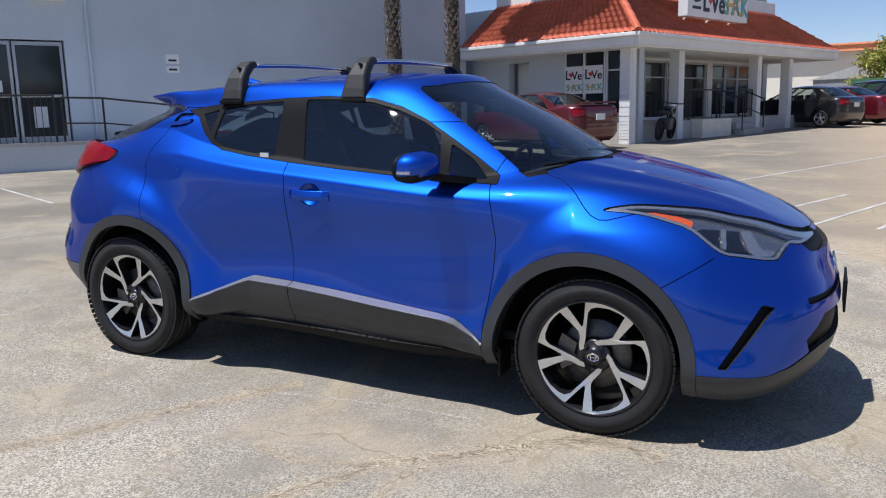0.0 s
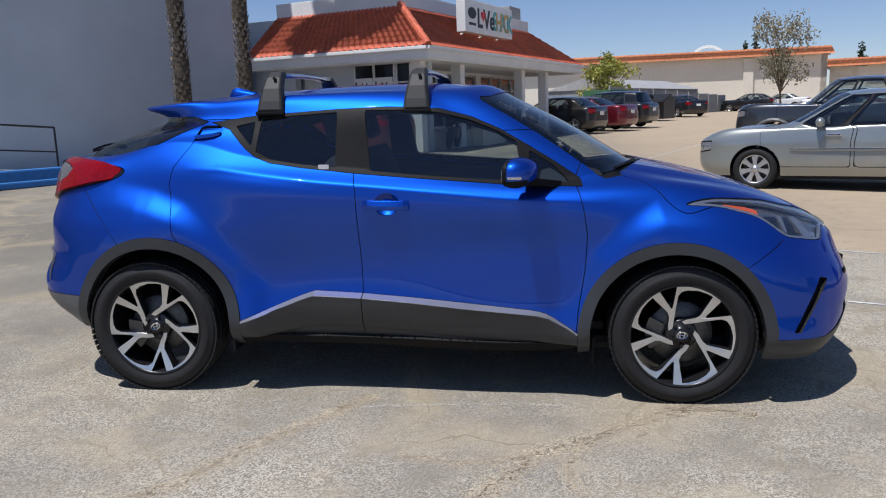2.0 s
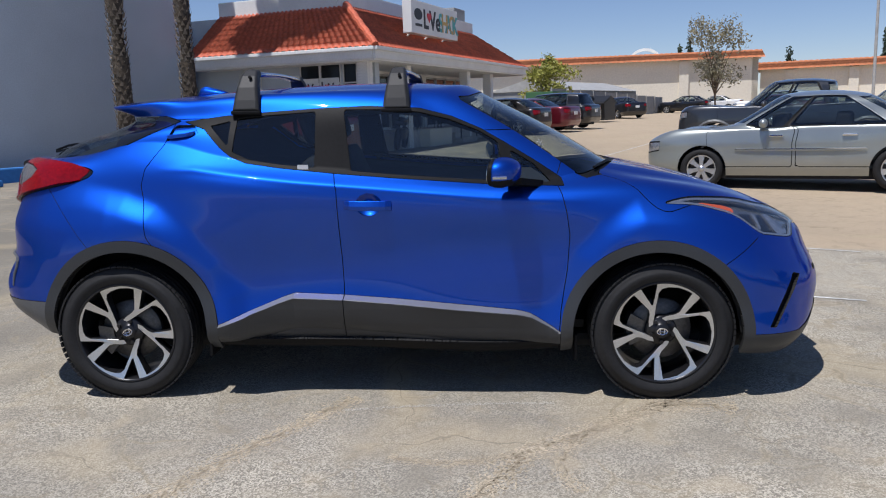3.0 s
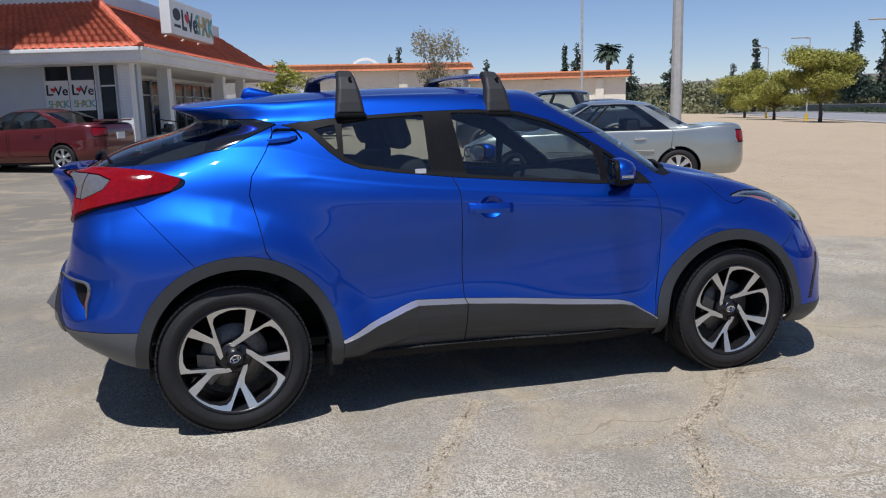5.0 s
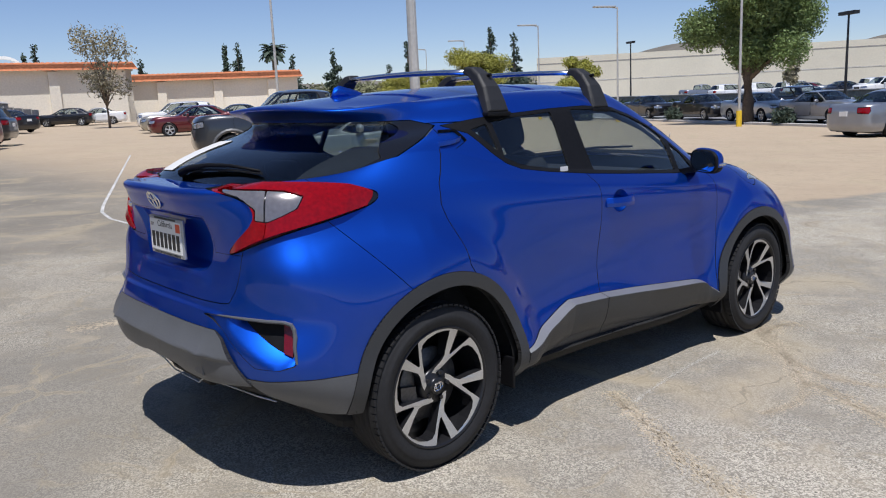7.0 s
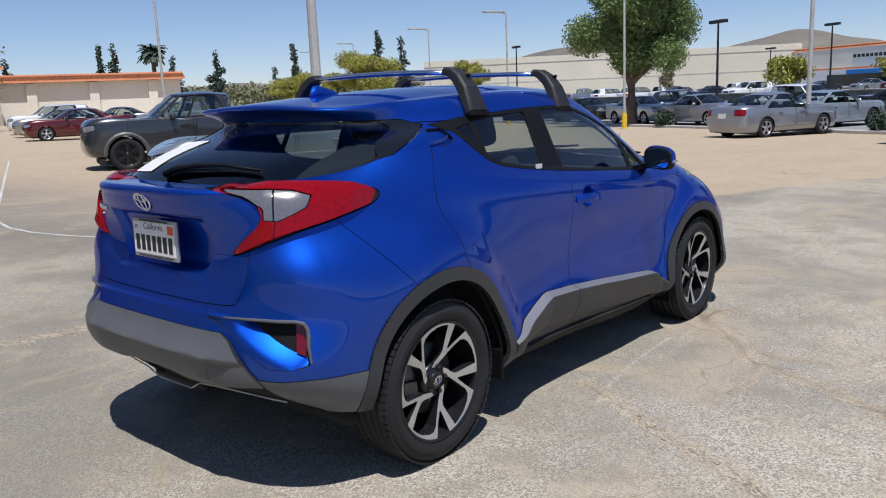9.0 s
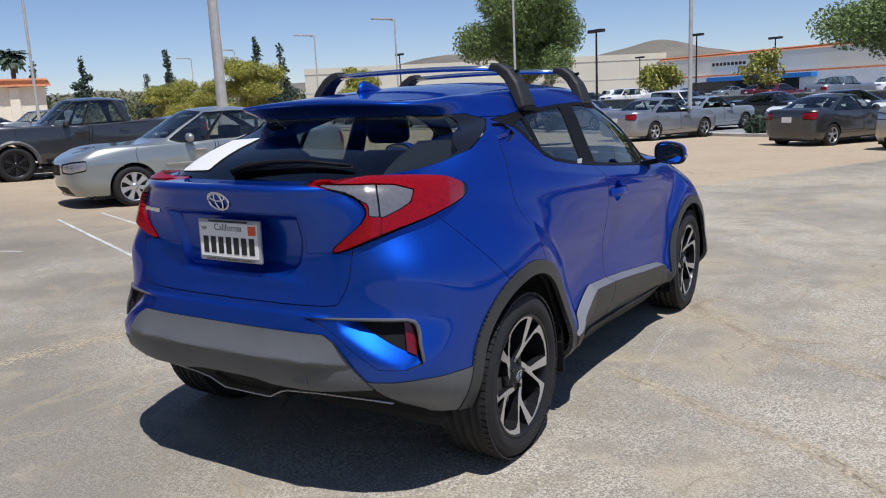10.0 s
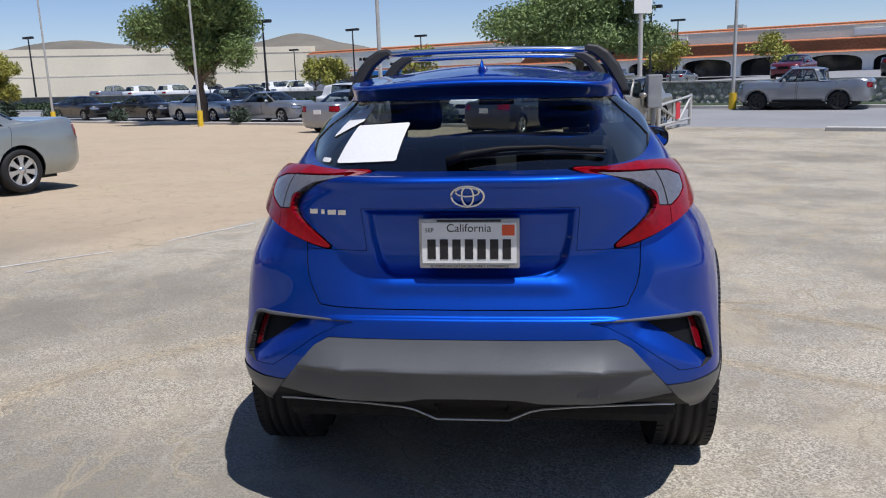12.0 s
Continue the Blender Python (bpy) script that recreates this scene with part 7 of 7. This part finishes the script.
# along the kerb
row = [(40.8, black, "sedan", "black sedan parked along the street kerb"), (34.2, black, "sedan", "black sedan with clear lamps along the kerb"), (28.9, paint("light_silver", (.58, .59, .58), .5), "sedan", "light silver sedan under the large tree"), (23.9, midgrey, "sedan", "grey sedan with alloy wheels along the kerb")]
for s_, col, kind, lab in row:
    v = vehicle("sedan", lab, col, sizes(kind), .33, 5, group="cars along the street kerb")
    x, y, _ = st(s_, 2.6)
    parked(v, x, y, STREET + 180, -.35)
for s_, n_, col, kind, lab, hd in ((31.2, 7.0, black, "suv", "black sport utility on the street", 180), (22.3, 7.2, white, "van", "white minivan on the street", 180), (12.5, 6.6, black, "sedan", "black sedan on the street", 180), (62, 5.5, black, "suv", "dark sport utility on the street", 0)):
    v = vehicle("suv" if kind == "suv" else kind, lab, col, sizes(kind), .34, 5)
    x, y, _ = st(s_, n_)
    parked(v, x, y, STREET + hd, -.35)
pick2 = vehicle("pickup_truck", "silver-grey four-door pickup truck on the street", paint("pickup_silver", (.30, .31, .325), .6), sizes("pickup"), .39, 6, "pickup truck", fine=(10, 5), bed=True, face="rimdark")
x, y, _ = st(1.7, 12.6)
parked(pick2, x, y, STREET, -.35)
for truck in (taco, pick2):
    for sx in (1.62, -1.62):
        for sy in (-1, 1):
            ring = [(sx + .475 * math.cos(q), sy * .925, .40 + .475 * math.sin(q)) for q in np.linspace(-.25, math.pi + .25, 15)]
            part("wheel_flare", tube(bmesh.new(), ring, .05, 6), M["plastic"], truck)
    for sy in (-1, 1):
        part("side_step", boxed(-1.0, 1.0, sy * .90, sy * .98, .36, .42, .02), M["black"], truck)
# rows left of the pickup and deep in the lot
for x, y, hd, col, kind, lab in ((14.6, 34.8, 160, red, "sedan", "red sedan beyond the grey pickup"), (16.3, 40.0, 160, champagne, "sedan", "beige sedan behind a red sedan"), (18.4, 45.5, 160, white, "suv", "white sport utility in the far row"), (20.8, 42.5, 160, black, "sedan", "black sedan in the far row"), (23.6, 41.5, 160, silver, "suv", "silver sport utility in the far row"), (18.4, 67, 150, black, "hatch", "small black hatchback by the cream wall"), (21.4, 68.5, 155, white, "sedan", "white sedan by the cream wall"), (10.2, 52.5, 110, black, "sedan", "black sedan beside the waste bins")):
    parked(vehicle({"hatch": "hatchback"}.get(kind, kind), lab, col, sizes(kind), .33, 5), x, y, hd)
# raised lot: a few kinds, copied
rs = random.Random(11)
kinds = [vehicle(k if k != "hatch" else "hatchback", lab, col, sizes(k), .33, 5, group="cars on the raised lot", fine=(6, 3), handles=False) for k, col, lab in (("sedan", silver, "silver sedan on the raised lot"), ("suv", white, "white sport utility on the raised lot"), ("sedan", black, "black sedan on the raised lot"), ("hatch", darkred, "dark red hatchback on the raised lot"), ("pickup", midgrey, "grey pickup on the raised lot"))]
spots = [(s_ + rs.uniform(-.3, .3), n_) for n_ in (27, 41, 55) for s_ in np.arange(-22 + n_ * .2, 62 + n_ * .6, 5.4 if n_ < 30 else 6.5) if abs(s_ - 12) > 3.2 and rs.random() < (.75 if n_ < 30 else .6)]
for i, (s_, n_) in enumerate(spots):
    x, y, _ = st(s_, n_)
    m = pose(x, y, .72 if s_ < 12 else .02, 0, 0, STREET + rs.choice((90, -90)) + rs.uniform(-3, 3))
    if i < len(kinds):
        kinds[i].matrix_basis = m
    else:
        copy_thing(kinds[rs.randrange(5)], m)


# ---- lamp posts ----
def lamp_post(x, y, z, h, label, r=.07, arm=None, head="cobra", yellow=False, colour="steelpole", group=""):
    ob = tagged(new("lamp_post"), label, "lamp post", group)
    ob.matrix_basis = pose(x, y, z)
    part("pole", rod(bmesh.new(), (0, 0, 0), (0, 0, h), r, r * .62, 12), M[colour], ob)
    if yellow:
        part("painted_base", rod(bmesh.new(), (0, 0, 0), (0, 0, .75), r * 1.9, r * 1.9, 14), M["yellow"], ob, "yellow painted pole base")
    if arm:
        a = radians(arm)
        c, s = math.cos(a), math.sin(a)
        part("arm", rod(bmesh.new(), (0, 0, h - .06), (c * .5, s * .5, h), .035, n=8), M[colour], ob)
        if head == "cobra":
            part("lamp_head", box(bmesh.new(), .15, 1.55, -.14, .14, -.05, .05, .03), M[colour], ob, m=pose(0, 0, h + .02, 0, 0, arm))
    elif head == "box":
        part("lamp_head", boxed(-.75, .75, -.2, .2, h - .02, h + .2, .03), M[colour], ob, m=pose(0, 0, 0, 0, 0, STREET))
    return ob


for x, y, h, arm in ((30.6, 14.35, 9.8, None), (36.5, 25.0, 6.65, STREET + 95), (41.1, 35.0, 6.7, STREET + 95), (50.5, 52.3, 7.2, STREET + 95), (58.0, 66.3, 7.5, STREET + 95)):
    lamp_post(x, y, -.36, h, "slim grey lamp post with a yellow base", .065, arm, "cobra" if arm else "", True, group="lamp posts along the kerb")
lamp_post(27.3, 5.4, -.36, 9.8, "tall grey lamp post by the street", .09, None, "", False)
lamp_post(33.4, -9.8, -.36, 9.8, "tall grey lamp post beyond the street", .09, None, "", True)
lamp_post(10.0, 12.45, ground_z(10.0, 12.45), 11, "tall grey steel pole behind a sedan", .14, None, "")
lamp_post(18.5, 33.3, ground_z(18.5, 33.3), 11, "tall thin grey pole in the lot", .075, None, "")
lamp_post(21.6, -3.9, ground_z(21.6, -3.9), 6.4, "grey post with a white banner and a yellow base", .085, None, "", True)
tagged(part("banner", boxed(-.28, .28, -.02, .02, 0, 1.3), M["sign"], m=pose(21.55, -3.95, 3.25, 0, 0, 100)), "white banner hung on a post", "banner")
for x, y, top in ((51.4, 17.8, 5.65), (74.9, 16.3, 6.3), (85.2, 10.8, 6.0), (72.4, 48.6, 6.6), (103, 30.3, 5.7), (83.6, -16.7, 6.5), (54.7, -9.4, 5.8)):
    lamp_post(x, y, .0, top, "black lamp post with a box head on the raised lot", .10, None, "box", False, "iron", "lamp posts of the raised lot")

# ---- swing gate and cabinet at the lot's entry ----
gate_ob = tagged(new("swing_gate"), "white pipe swing gate with a red sign", "gate")
gate_ob.matrix_basis = pose(20.15, -4.27, ground_z(20.15, -4.27), 0, 0, -25.7)
GL = 3.7
for x in (0, GL):
    part("post", rod(bmesh.new(), (x, 0, -.2), (x, 0, 1.02), .065, n=10), M["concrete"], gate_ob)
for a, b in (((0, 0, .78), (GL, 0, .95)), ((0, 0, .18), (GL, 0, .20)), ((0, 0, .78), (GL * .62, 0, .2)), ((GL * .45, 0, .2), (GL * .45, 0, .86)), ((GL * .62, 0, .2), (GL, 0, .9))):
    part("rail", rod(bmesh.new(), a, b, .04, n=8), M["steelpole"], gate_ob)
part("sign_plate", boxed(GL * .47, GL * .60, -.06, -.04, .28, .80), M["redp"], gate_ob)
cab = tagged(part("utility_cabinet", boxed(-.3, .3, -.2, .2, .75, 1.7, .03), M["tarp"], m=pose(19.5, -4.0, ground_z(19.5, -4.0) - .0)), "grey metal utility cabinet on a post", "cabinet")
part("post", rod(bmesh.new(), (0, 0, 0), (0, 0, .78), .07), M["tarp"], cab)

# ---- fence and bins behind the shop ----
fen = tagged(new("screen_fence"), "long grey screened fence round a yard", "fence")
fen.matrix_basis = pose(5.0, 47.3, .2, 0, 0, 61)
for k in range(10):
    part("panel", boxed(k * 2.45, k * 2.45 + 2.4, 0, .06, 0, 2.5 - .06 * k), M["tarp"], fen)
    part("post", rod(bmesh.new(), (k * 2.45, -.03, 0), (k * 2.45, -.03, 2.6 - .06 * k), .04), M["steelpole"], fen)
shed = tagged(new("metal_shed"), "grey metal shed with a low pitched roof", "shed")
shed.matrix_basis = pose(6.5, 52, .2, 0, 0, 61)
part("wall", boxed(0, 16, .3, 6, 0, 2.5), M["tarp"], shed)
bm = slab(bmesh.new(), [(.1, 2.5), (6.2, 2.5), (3.1, 3.3)], 0, 16.2)
part("roof", bm, M["steelpole"], shed, m=pose(16.1, 0, 0, 0, 0, 90) @ pose(0, 0, 0))
for k, (x, y) in enumerate(((5.0, 43.0), (6.4, 43.5), (7.6, 44.0))):
    b = tagged(new("waste_container"), "black steel waste container with sloping lid", "waste container", "waste containers")
    b.matrix_basis = pose(x, y, ground_z(x, y), 0, 0, 61)
    bm = slab(bmesh.new(), [(-.9, .12), (.9, .12), (.95, 1.25), (.2, 1.55), (-.95, 1.2)], -.65, .65)
    part("body", bm, M["iron"], b)
    part("lid", boxed(-.95, .2, -.68, .68, 1.22, 1.27), M["rubber"], b, m=pose(0, 0, .12, 0, -15, 0))
gb = tagged(part("green_container", boxed(-1.2, 1.2, -.9, .9, 0, 2.2, .03), M["green"], m=pose(4.6, 45.4, .25, 0, 0, 61)), "green ribbed steel container by a fence", "container")
for k in range(9):
    part("rib", boxed(-1.15 + k * .28, -1.07 + k * .28, -.95, -.9, .1, 2.1), M["green"], gb)

# motorcycle by the porch
moto = tagged(new("motorcycle"), "black motorcycle parked against a white pillar", "motorcycle")
moto.matrix_basis = side @ pose(1.35, -.35, .36, 8, 0, 15)
for x in (-.62, .62):
    w = new("wheel")
    w.parent = moto
    bm = bmesh.new()
    lathe(bm, [(.24, -.05), (.30, -.05), (.32, 0), (.30, .05), (.24, .05)], 24)
    part("tyre", bm, M["rubber"], w)
    bm = bmesh.new()
    lathe(bm, [(.25, .02), (.22, .02), (.22, -.02), (.25, -.02)], 24)
    for k in range(6):
        rod(bm, (0, 0, 0), (.23 * math.cos(k * 1.047), 0, .23 * math.sin(k * 1.047)), .012, n=5)
    part("rim", bm, M["iron"], w)
    w.matrix_basis = pose(x, 0, .32)
part("frame", tube(bmesh.new(), [(-.62, 0, .32), (-.3, 0, .5), (.1, 0, .45), (.3, 0, .75), (.62, 0, .32)], .04), M["iron"], moto)
part("tank", boxed(-.1, .35, -.13, .13, .72, .95, .07), M["gloss"], moto)
part("seat", boxed(-.65, -.08, -.13, .13, .72, .82, .04), M["seat"], moto)
part("engine", boxed(-.18, .2, -.15, .15, .3, .62, .05), M["steel"], moto)
part("handlebar", tube(bmesh.new(), [(.28, -.36, 1.05), (.32, -.15, 1.02), (.34, .15, 1.02), (.28, .36, 1.05)], .016), M["iron"], moto)
part("lamp", rod(bmesh.new(), (.4, 0, .92), (.5, 0, .92), .08, .09), M["chrome"], moto)
part("mirror", boxed(.22, .26, .34, .46, 1.18, 1.25, .01), M["iron"], moto)


# ---- trees ----
def leaves(n, blobs, size, seed, flat=.5):
    """Small crossed leaf clumps scattered in uneven blobs: (x, y, z, rx, rz)."""
    r = np.random.RandomState(seed)
    vol = np.array([b[3] ** 2 * b[4] for b in blobs])
    pick = r.choice(len(blobs), n, p=vol / vol.sum())
    b = np.array(blobs)[pick]
    d = r.normal(size=(n, 3))
    d /= np.linalg.norm(d, axis=1, keepdims=True)
    rad = np.clip(np.abs(r.normal(.70, .24, (n, 1))), 0, 1.12)
    c = b[:, :3] + d * rad * np.stack([b[:, 3], b[:, 3], b[:, 4]], 1)
    a = r.normal(size=(n, 3))
    a /= np.linalg.norm(a, axis=1, keepdims=True)
    bb = np.cross(a, r.normal(size=(n, 3)))
    bb /= np.linalg.norm(bb, axis=1, keepdims=True)
    s = size * r.uniform(.6, 1.4, (n, 1))
    cc = np.cross(a, bb) * s * .25
    v = np.stack([c - a * s, c - bb * s * flat + cc, c + a * s, c + bb * s * flat + cc], 1).reshape(-1, 3)
    return v, np.arange(n * 4).reshape(n, 4)


def tree(x, y, z, h, w, label, leaf, n=9000, size=.13, seed=1, trunk=.2, fork=.32, low=.32, category="tree"):
    ob = tagged(new("tree"), label, category)
    ob.matrix_basis = pose(x, y, z)
    r = random.Random(seed)
    bm = bmesh.new()
    tube(bm, [(0, 0, -.1), (.05, .02, h * fork * .5), (0, .05, h * fork), (.03, 0, h * .6)], [trunk * 1.3, trunk, trunk * .85, trunk * .35], 9)
    blobs = []
    for k in range(9):
        a = k * 2.4 + r.uniform(-.4, .4)
        rr = w / 2 * r.uniform(.45, .85)
        zz = h * r.uniform(low + .12, .86)
        tip = (rr * math.cos(a), rr * math.sin(a), zz)
        tube(bm, [(0, .03, h * fork * .95), (tip[0] * .5, tip[1] * .5, h * fork + (zz - h * fork) * .6), tip], [trunk * .5, trunk * .3, trunk * .1], 6)
        blobs.append((*tip, w * r.uniform(.16, .26), h * r.uniform(.09, .16)))
    for k in range(12):
        a, q = r.uniform(0, 6.28), r.uniform(0, .36) * w
        blobs.append((q * math.cos(a), q * math.sin(a), h * r.uniform(low + .15, .90), w * r.uniform(.14, .24), h * r.uniform(.08, .15)))
    part("trunk", bm, M["bark"], ob, smooth=True)
    v, f = leaves(n, blobs, size, seed)
    tagged(part_np("crown", v, f, M[leaf], ob, smooth=False), kind="stuff")
    return ob


tree(33.2, 15.25, -.36, 8.2, 5.1, "large dense green broadleaf tree at the street kerb", "leaf", 95000, .070, 3, .28, .27, .24)
tree(34.6, -3.0, -.36, 7.6, 8.2, "large green broadleaf tree with forked trunk", "leaf", 90000, .078, 5, .26, .30, .28)
tree(47.2, 47.2, -.36, 6.2, 6.4, "yellow-green rounded street tree", "leaf2", 34000, .09, 7, .16, .26, .17)
tree(51.5, 57.5, -.36, 5.2, 6.0, "yellow-green street tree beside lamp posts", "leaf2", 26000, .09, 8, .15, .26, .17)
tree(57.0, 68.5, -.36, 5.4, 6.5, "yellow-green street tree in a row", "leaf2", 22000, .10, 12, .15, .26, .17)
tree(39.0, 30.0, -.36, 4.3, 3.0, "small round yellow-green street tree", "leaf2", 18000, .08, 9, .13, .32, .27)
tree(64, 27, .0, 3.6, 1.4, "small young tree on the raised lot", "leaf4", 1500, .12, 10, .07, .4, .35)
tree(17.6, 55.1, .1, 8.2, 4.0, "thin sparse tree with dry grey leaves", "leaf4", 2600, .11, 13, .10, .25, .22)
tree(5.1, 50.2, .3, 5.0, 3.6, "pale green airy tree behind the shop", "leaf2", 2400, .13, 14, .11, .25, .22)
for x, y, h, w, sd in ((60, 8, 3.4, 3.2, 21), (61, -12, 3.6, 3.4, 22), (66, 18, 3.0, 3.0, 23), (55, 14, 2.8, 2.6, 24), (68, -22, 4, 4, 25)):
    tree(x, y, .0, h + .7, w, "small dry green tree on the raised lot", "leaf2", 1800, .14, sd, .08, .3, .3)
for k, (s_, n_) in enumerate(((33.5, .2), (23.5, .1), (40.5, .3), (18.0, .3), (12, .4))):
    x, y, _ = st(s_, n_)
    sh_ = tagged(new("shrub"), "spiky dark green shrub by the kerb", "shrub")
    sh_.matrix_basis = pose(x, y, -.34)
    v, f = leaves(500, [(0, 0, .4, .5, .4), (.3, .2, .3, .4, .3)], .16, 30 + k, .2)
    tagged(part_np("foliage", v, f, M["leaf3"], sh_, smooth=False), kind="stuff")
sh_ = tagged(new("shrub"), "round dark clipped shrub beside a street tree", "shrub")
sh_.matrix_basis = pose(38.7, 29.2, -.34)
v, f = leaves(1800, [(0, 0, .55, .6, .6)], .11, 41)
tagged(part_np("foliage", v, f, M["leaf3"], sh_, smooth=False), kind="stuff")


def cypress(x, y, z, h, w, seed):
    ob = tagged(new("conifer"), "tall narrow dark conifer on the skyline", "tree", group="skyline conifers")
    ob.matrix_basis = pose(x, y, z)
    r = random.Random(seed)
    part("trunk", rod(bmesh.new(), (0, 0, 0), (0, 0, h * .95), w * .06, w * .02, 7), M["bark"], ob)
    blobs = []
    for k in range(14):
        t = .15 + .83 * k / 13
        rr = w / 2 * (1.05 - t) * r.uniform(.5, 1.1)
        a = r.uniform(0, 6.28)
        blobs.append((rr * .6 * math.cos(a), rr * .6 * math.sin(a), h * t, max(rr, .1 * w), h * .07))
    v, f = leaves(2600, blobs, h * .024, seed)
    tagged(part_np("crown", v, f, M["leaf3"], ob, smooth=False), kind="stuff")


for k, (x, y, h, w) in enumerate(((66.4, 130, 12.4, 3.2), (68.2, 129, 12.6, 3.6), (76.5, 124, 10.2, 4), (82.6, 120, 11, 4), (93.5, 111.6, 12, 4.2), (90.5, 113.6, 8, 3.5), (104.5, 101, 13.5, 4.5), (107.6, 98, 12.4, 4.5), (37.8, 141, 13, 3.6), (36.0, 141, 11.4, 3), (53.0, 135.8, 10.2, 4))):
    cypress(x, y, 0, h, w * 1.5, 60 + k)


def palm(x, y, z, h, r0, r1, label, fronds=0, seed=1, rough=True):
    ob = tagged(new("palm_tree"), label, "palm tree", "palm trees" if not fronds else "")
    ob.matrix_basis = pose(x, y, z)
    r = random.Random(seed)
    bm = bmesh.new()
    tube(bm, [(.04 * math.sin(k * .9), .03 * math.cos(k * 1.3), h * k / 12) for k in range(13)], [r0 + (r1 - r0) * k / 12 for k in range(13)], 14)
    trunk = part("trunk", bm, M["palmbark"], ob, smooth=True)
    if rough:
        v, f = [], []
        for k in range(int(h * 60)):
            zz, a = k / 60, k * 2.399
            rr = r0 + (r1 - r0) * zz / h
            c, s = math.cos(a), math.sin(a)
            wd, ln, out = .06, r.uniform(.09, .19), r.uniform(.03, .085)
            b = len(v)
            v += [(c * rr - s * wd, s * rr + c * wd, zz), (c * rr + s * wd, s * rr - c * wd, zz), (c * (rr + out), s * (rr + out), zz + ln), (c * (rr - .02), s * (rr - .02), zz + .02)]
            f += [(b, b + 1, b + 2), (b + 1, b + 3, b + 2), (b + 3, b, b + 2)]
        tagged(part_np("stub_pattern", v, f, M["palmboot"], trunk, smooth=False), kind="stuff")
    if fronds:
        bm = bmesh.new()
        for k in range(fronds):
            a, e = k * 2.399, r.uniform(-.7, 1.1)
            L = r.uniform(1.0, 1.5) * (1.4 if not rough else 1)
            pts = [Vector((math.cos(a) * L * t * math.cos(e * (1 - t)), math.sin(a) * L * t * math.cos(e * (1 - t)), h + L * t * math.sin(e) - .8 * t * t * L * .6)) for t in np.linspace(0, 1, 7)]
            sd = Vector((-math.sin(a), math.cos(a), 0))
            for i in range(6):
                for q in (-1, 1):
                    w = .5 * math.sin(math.pi * (i + .7) / 7)
                    bm.faces.new([bm.verts.new(p) for p in (pts[i], pts[i + 1], pts[i + 1] + sd * q * w * .6 - Vector((0, 0, .18)), pts[i] + sd * q * w - Vector((0, 0, .12)))])
        part("fronds", bm, M["leaf3"], ob)


palm(-8.58, 15.4, .3, 15.8, .21, .17, "rough-barked palm trunk before a white wall", 30, 2)
palm(-7.12, 16.05, .3, 15.0, .19, .16, "rough-barked palm trunk beside the shop roof", 30, 3)
palm(55.7, 95.8, 0, 9.4, .35, .3, "shaggy fan palm on the skyline", 60, 4, False)
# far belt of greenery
# leaf colour carries the haze over these far trees
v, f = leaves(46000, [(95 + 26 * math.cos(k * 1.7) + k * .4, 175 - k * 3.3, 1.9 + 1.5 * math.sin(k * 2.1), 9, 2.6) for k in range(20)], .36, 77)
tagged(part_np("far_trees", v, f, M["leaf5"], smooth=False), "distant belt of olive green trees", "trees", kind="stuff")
v, f = leaves(9000, [(*st(s_, 15.2)[:2], .0, 2.2, .45) for s_ in np.arange(20, 130, 3.5)], .16, 78)
tagged(part_np("hedge", v, f, M["hedge"], smooth=False), "low dark hedge along the stone wall", "hedge", kind="stuff")
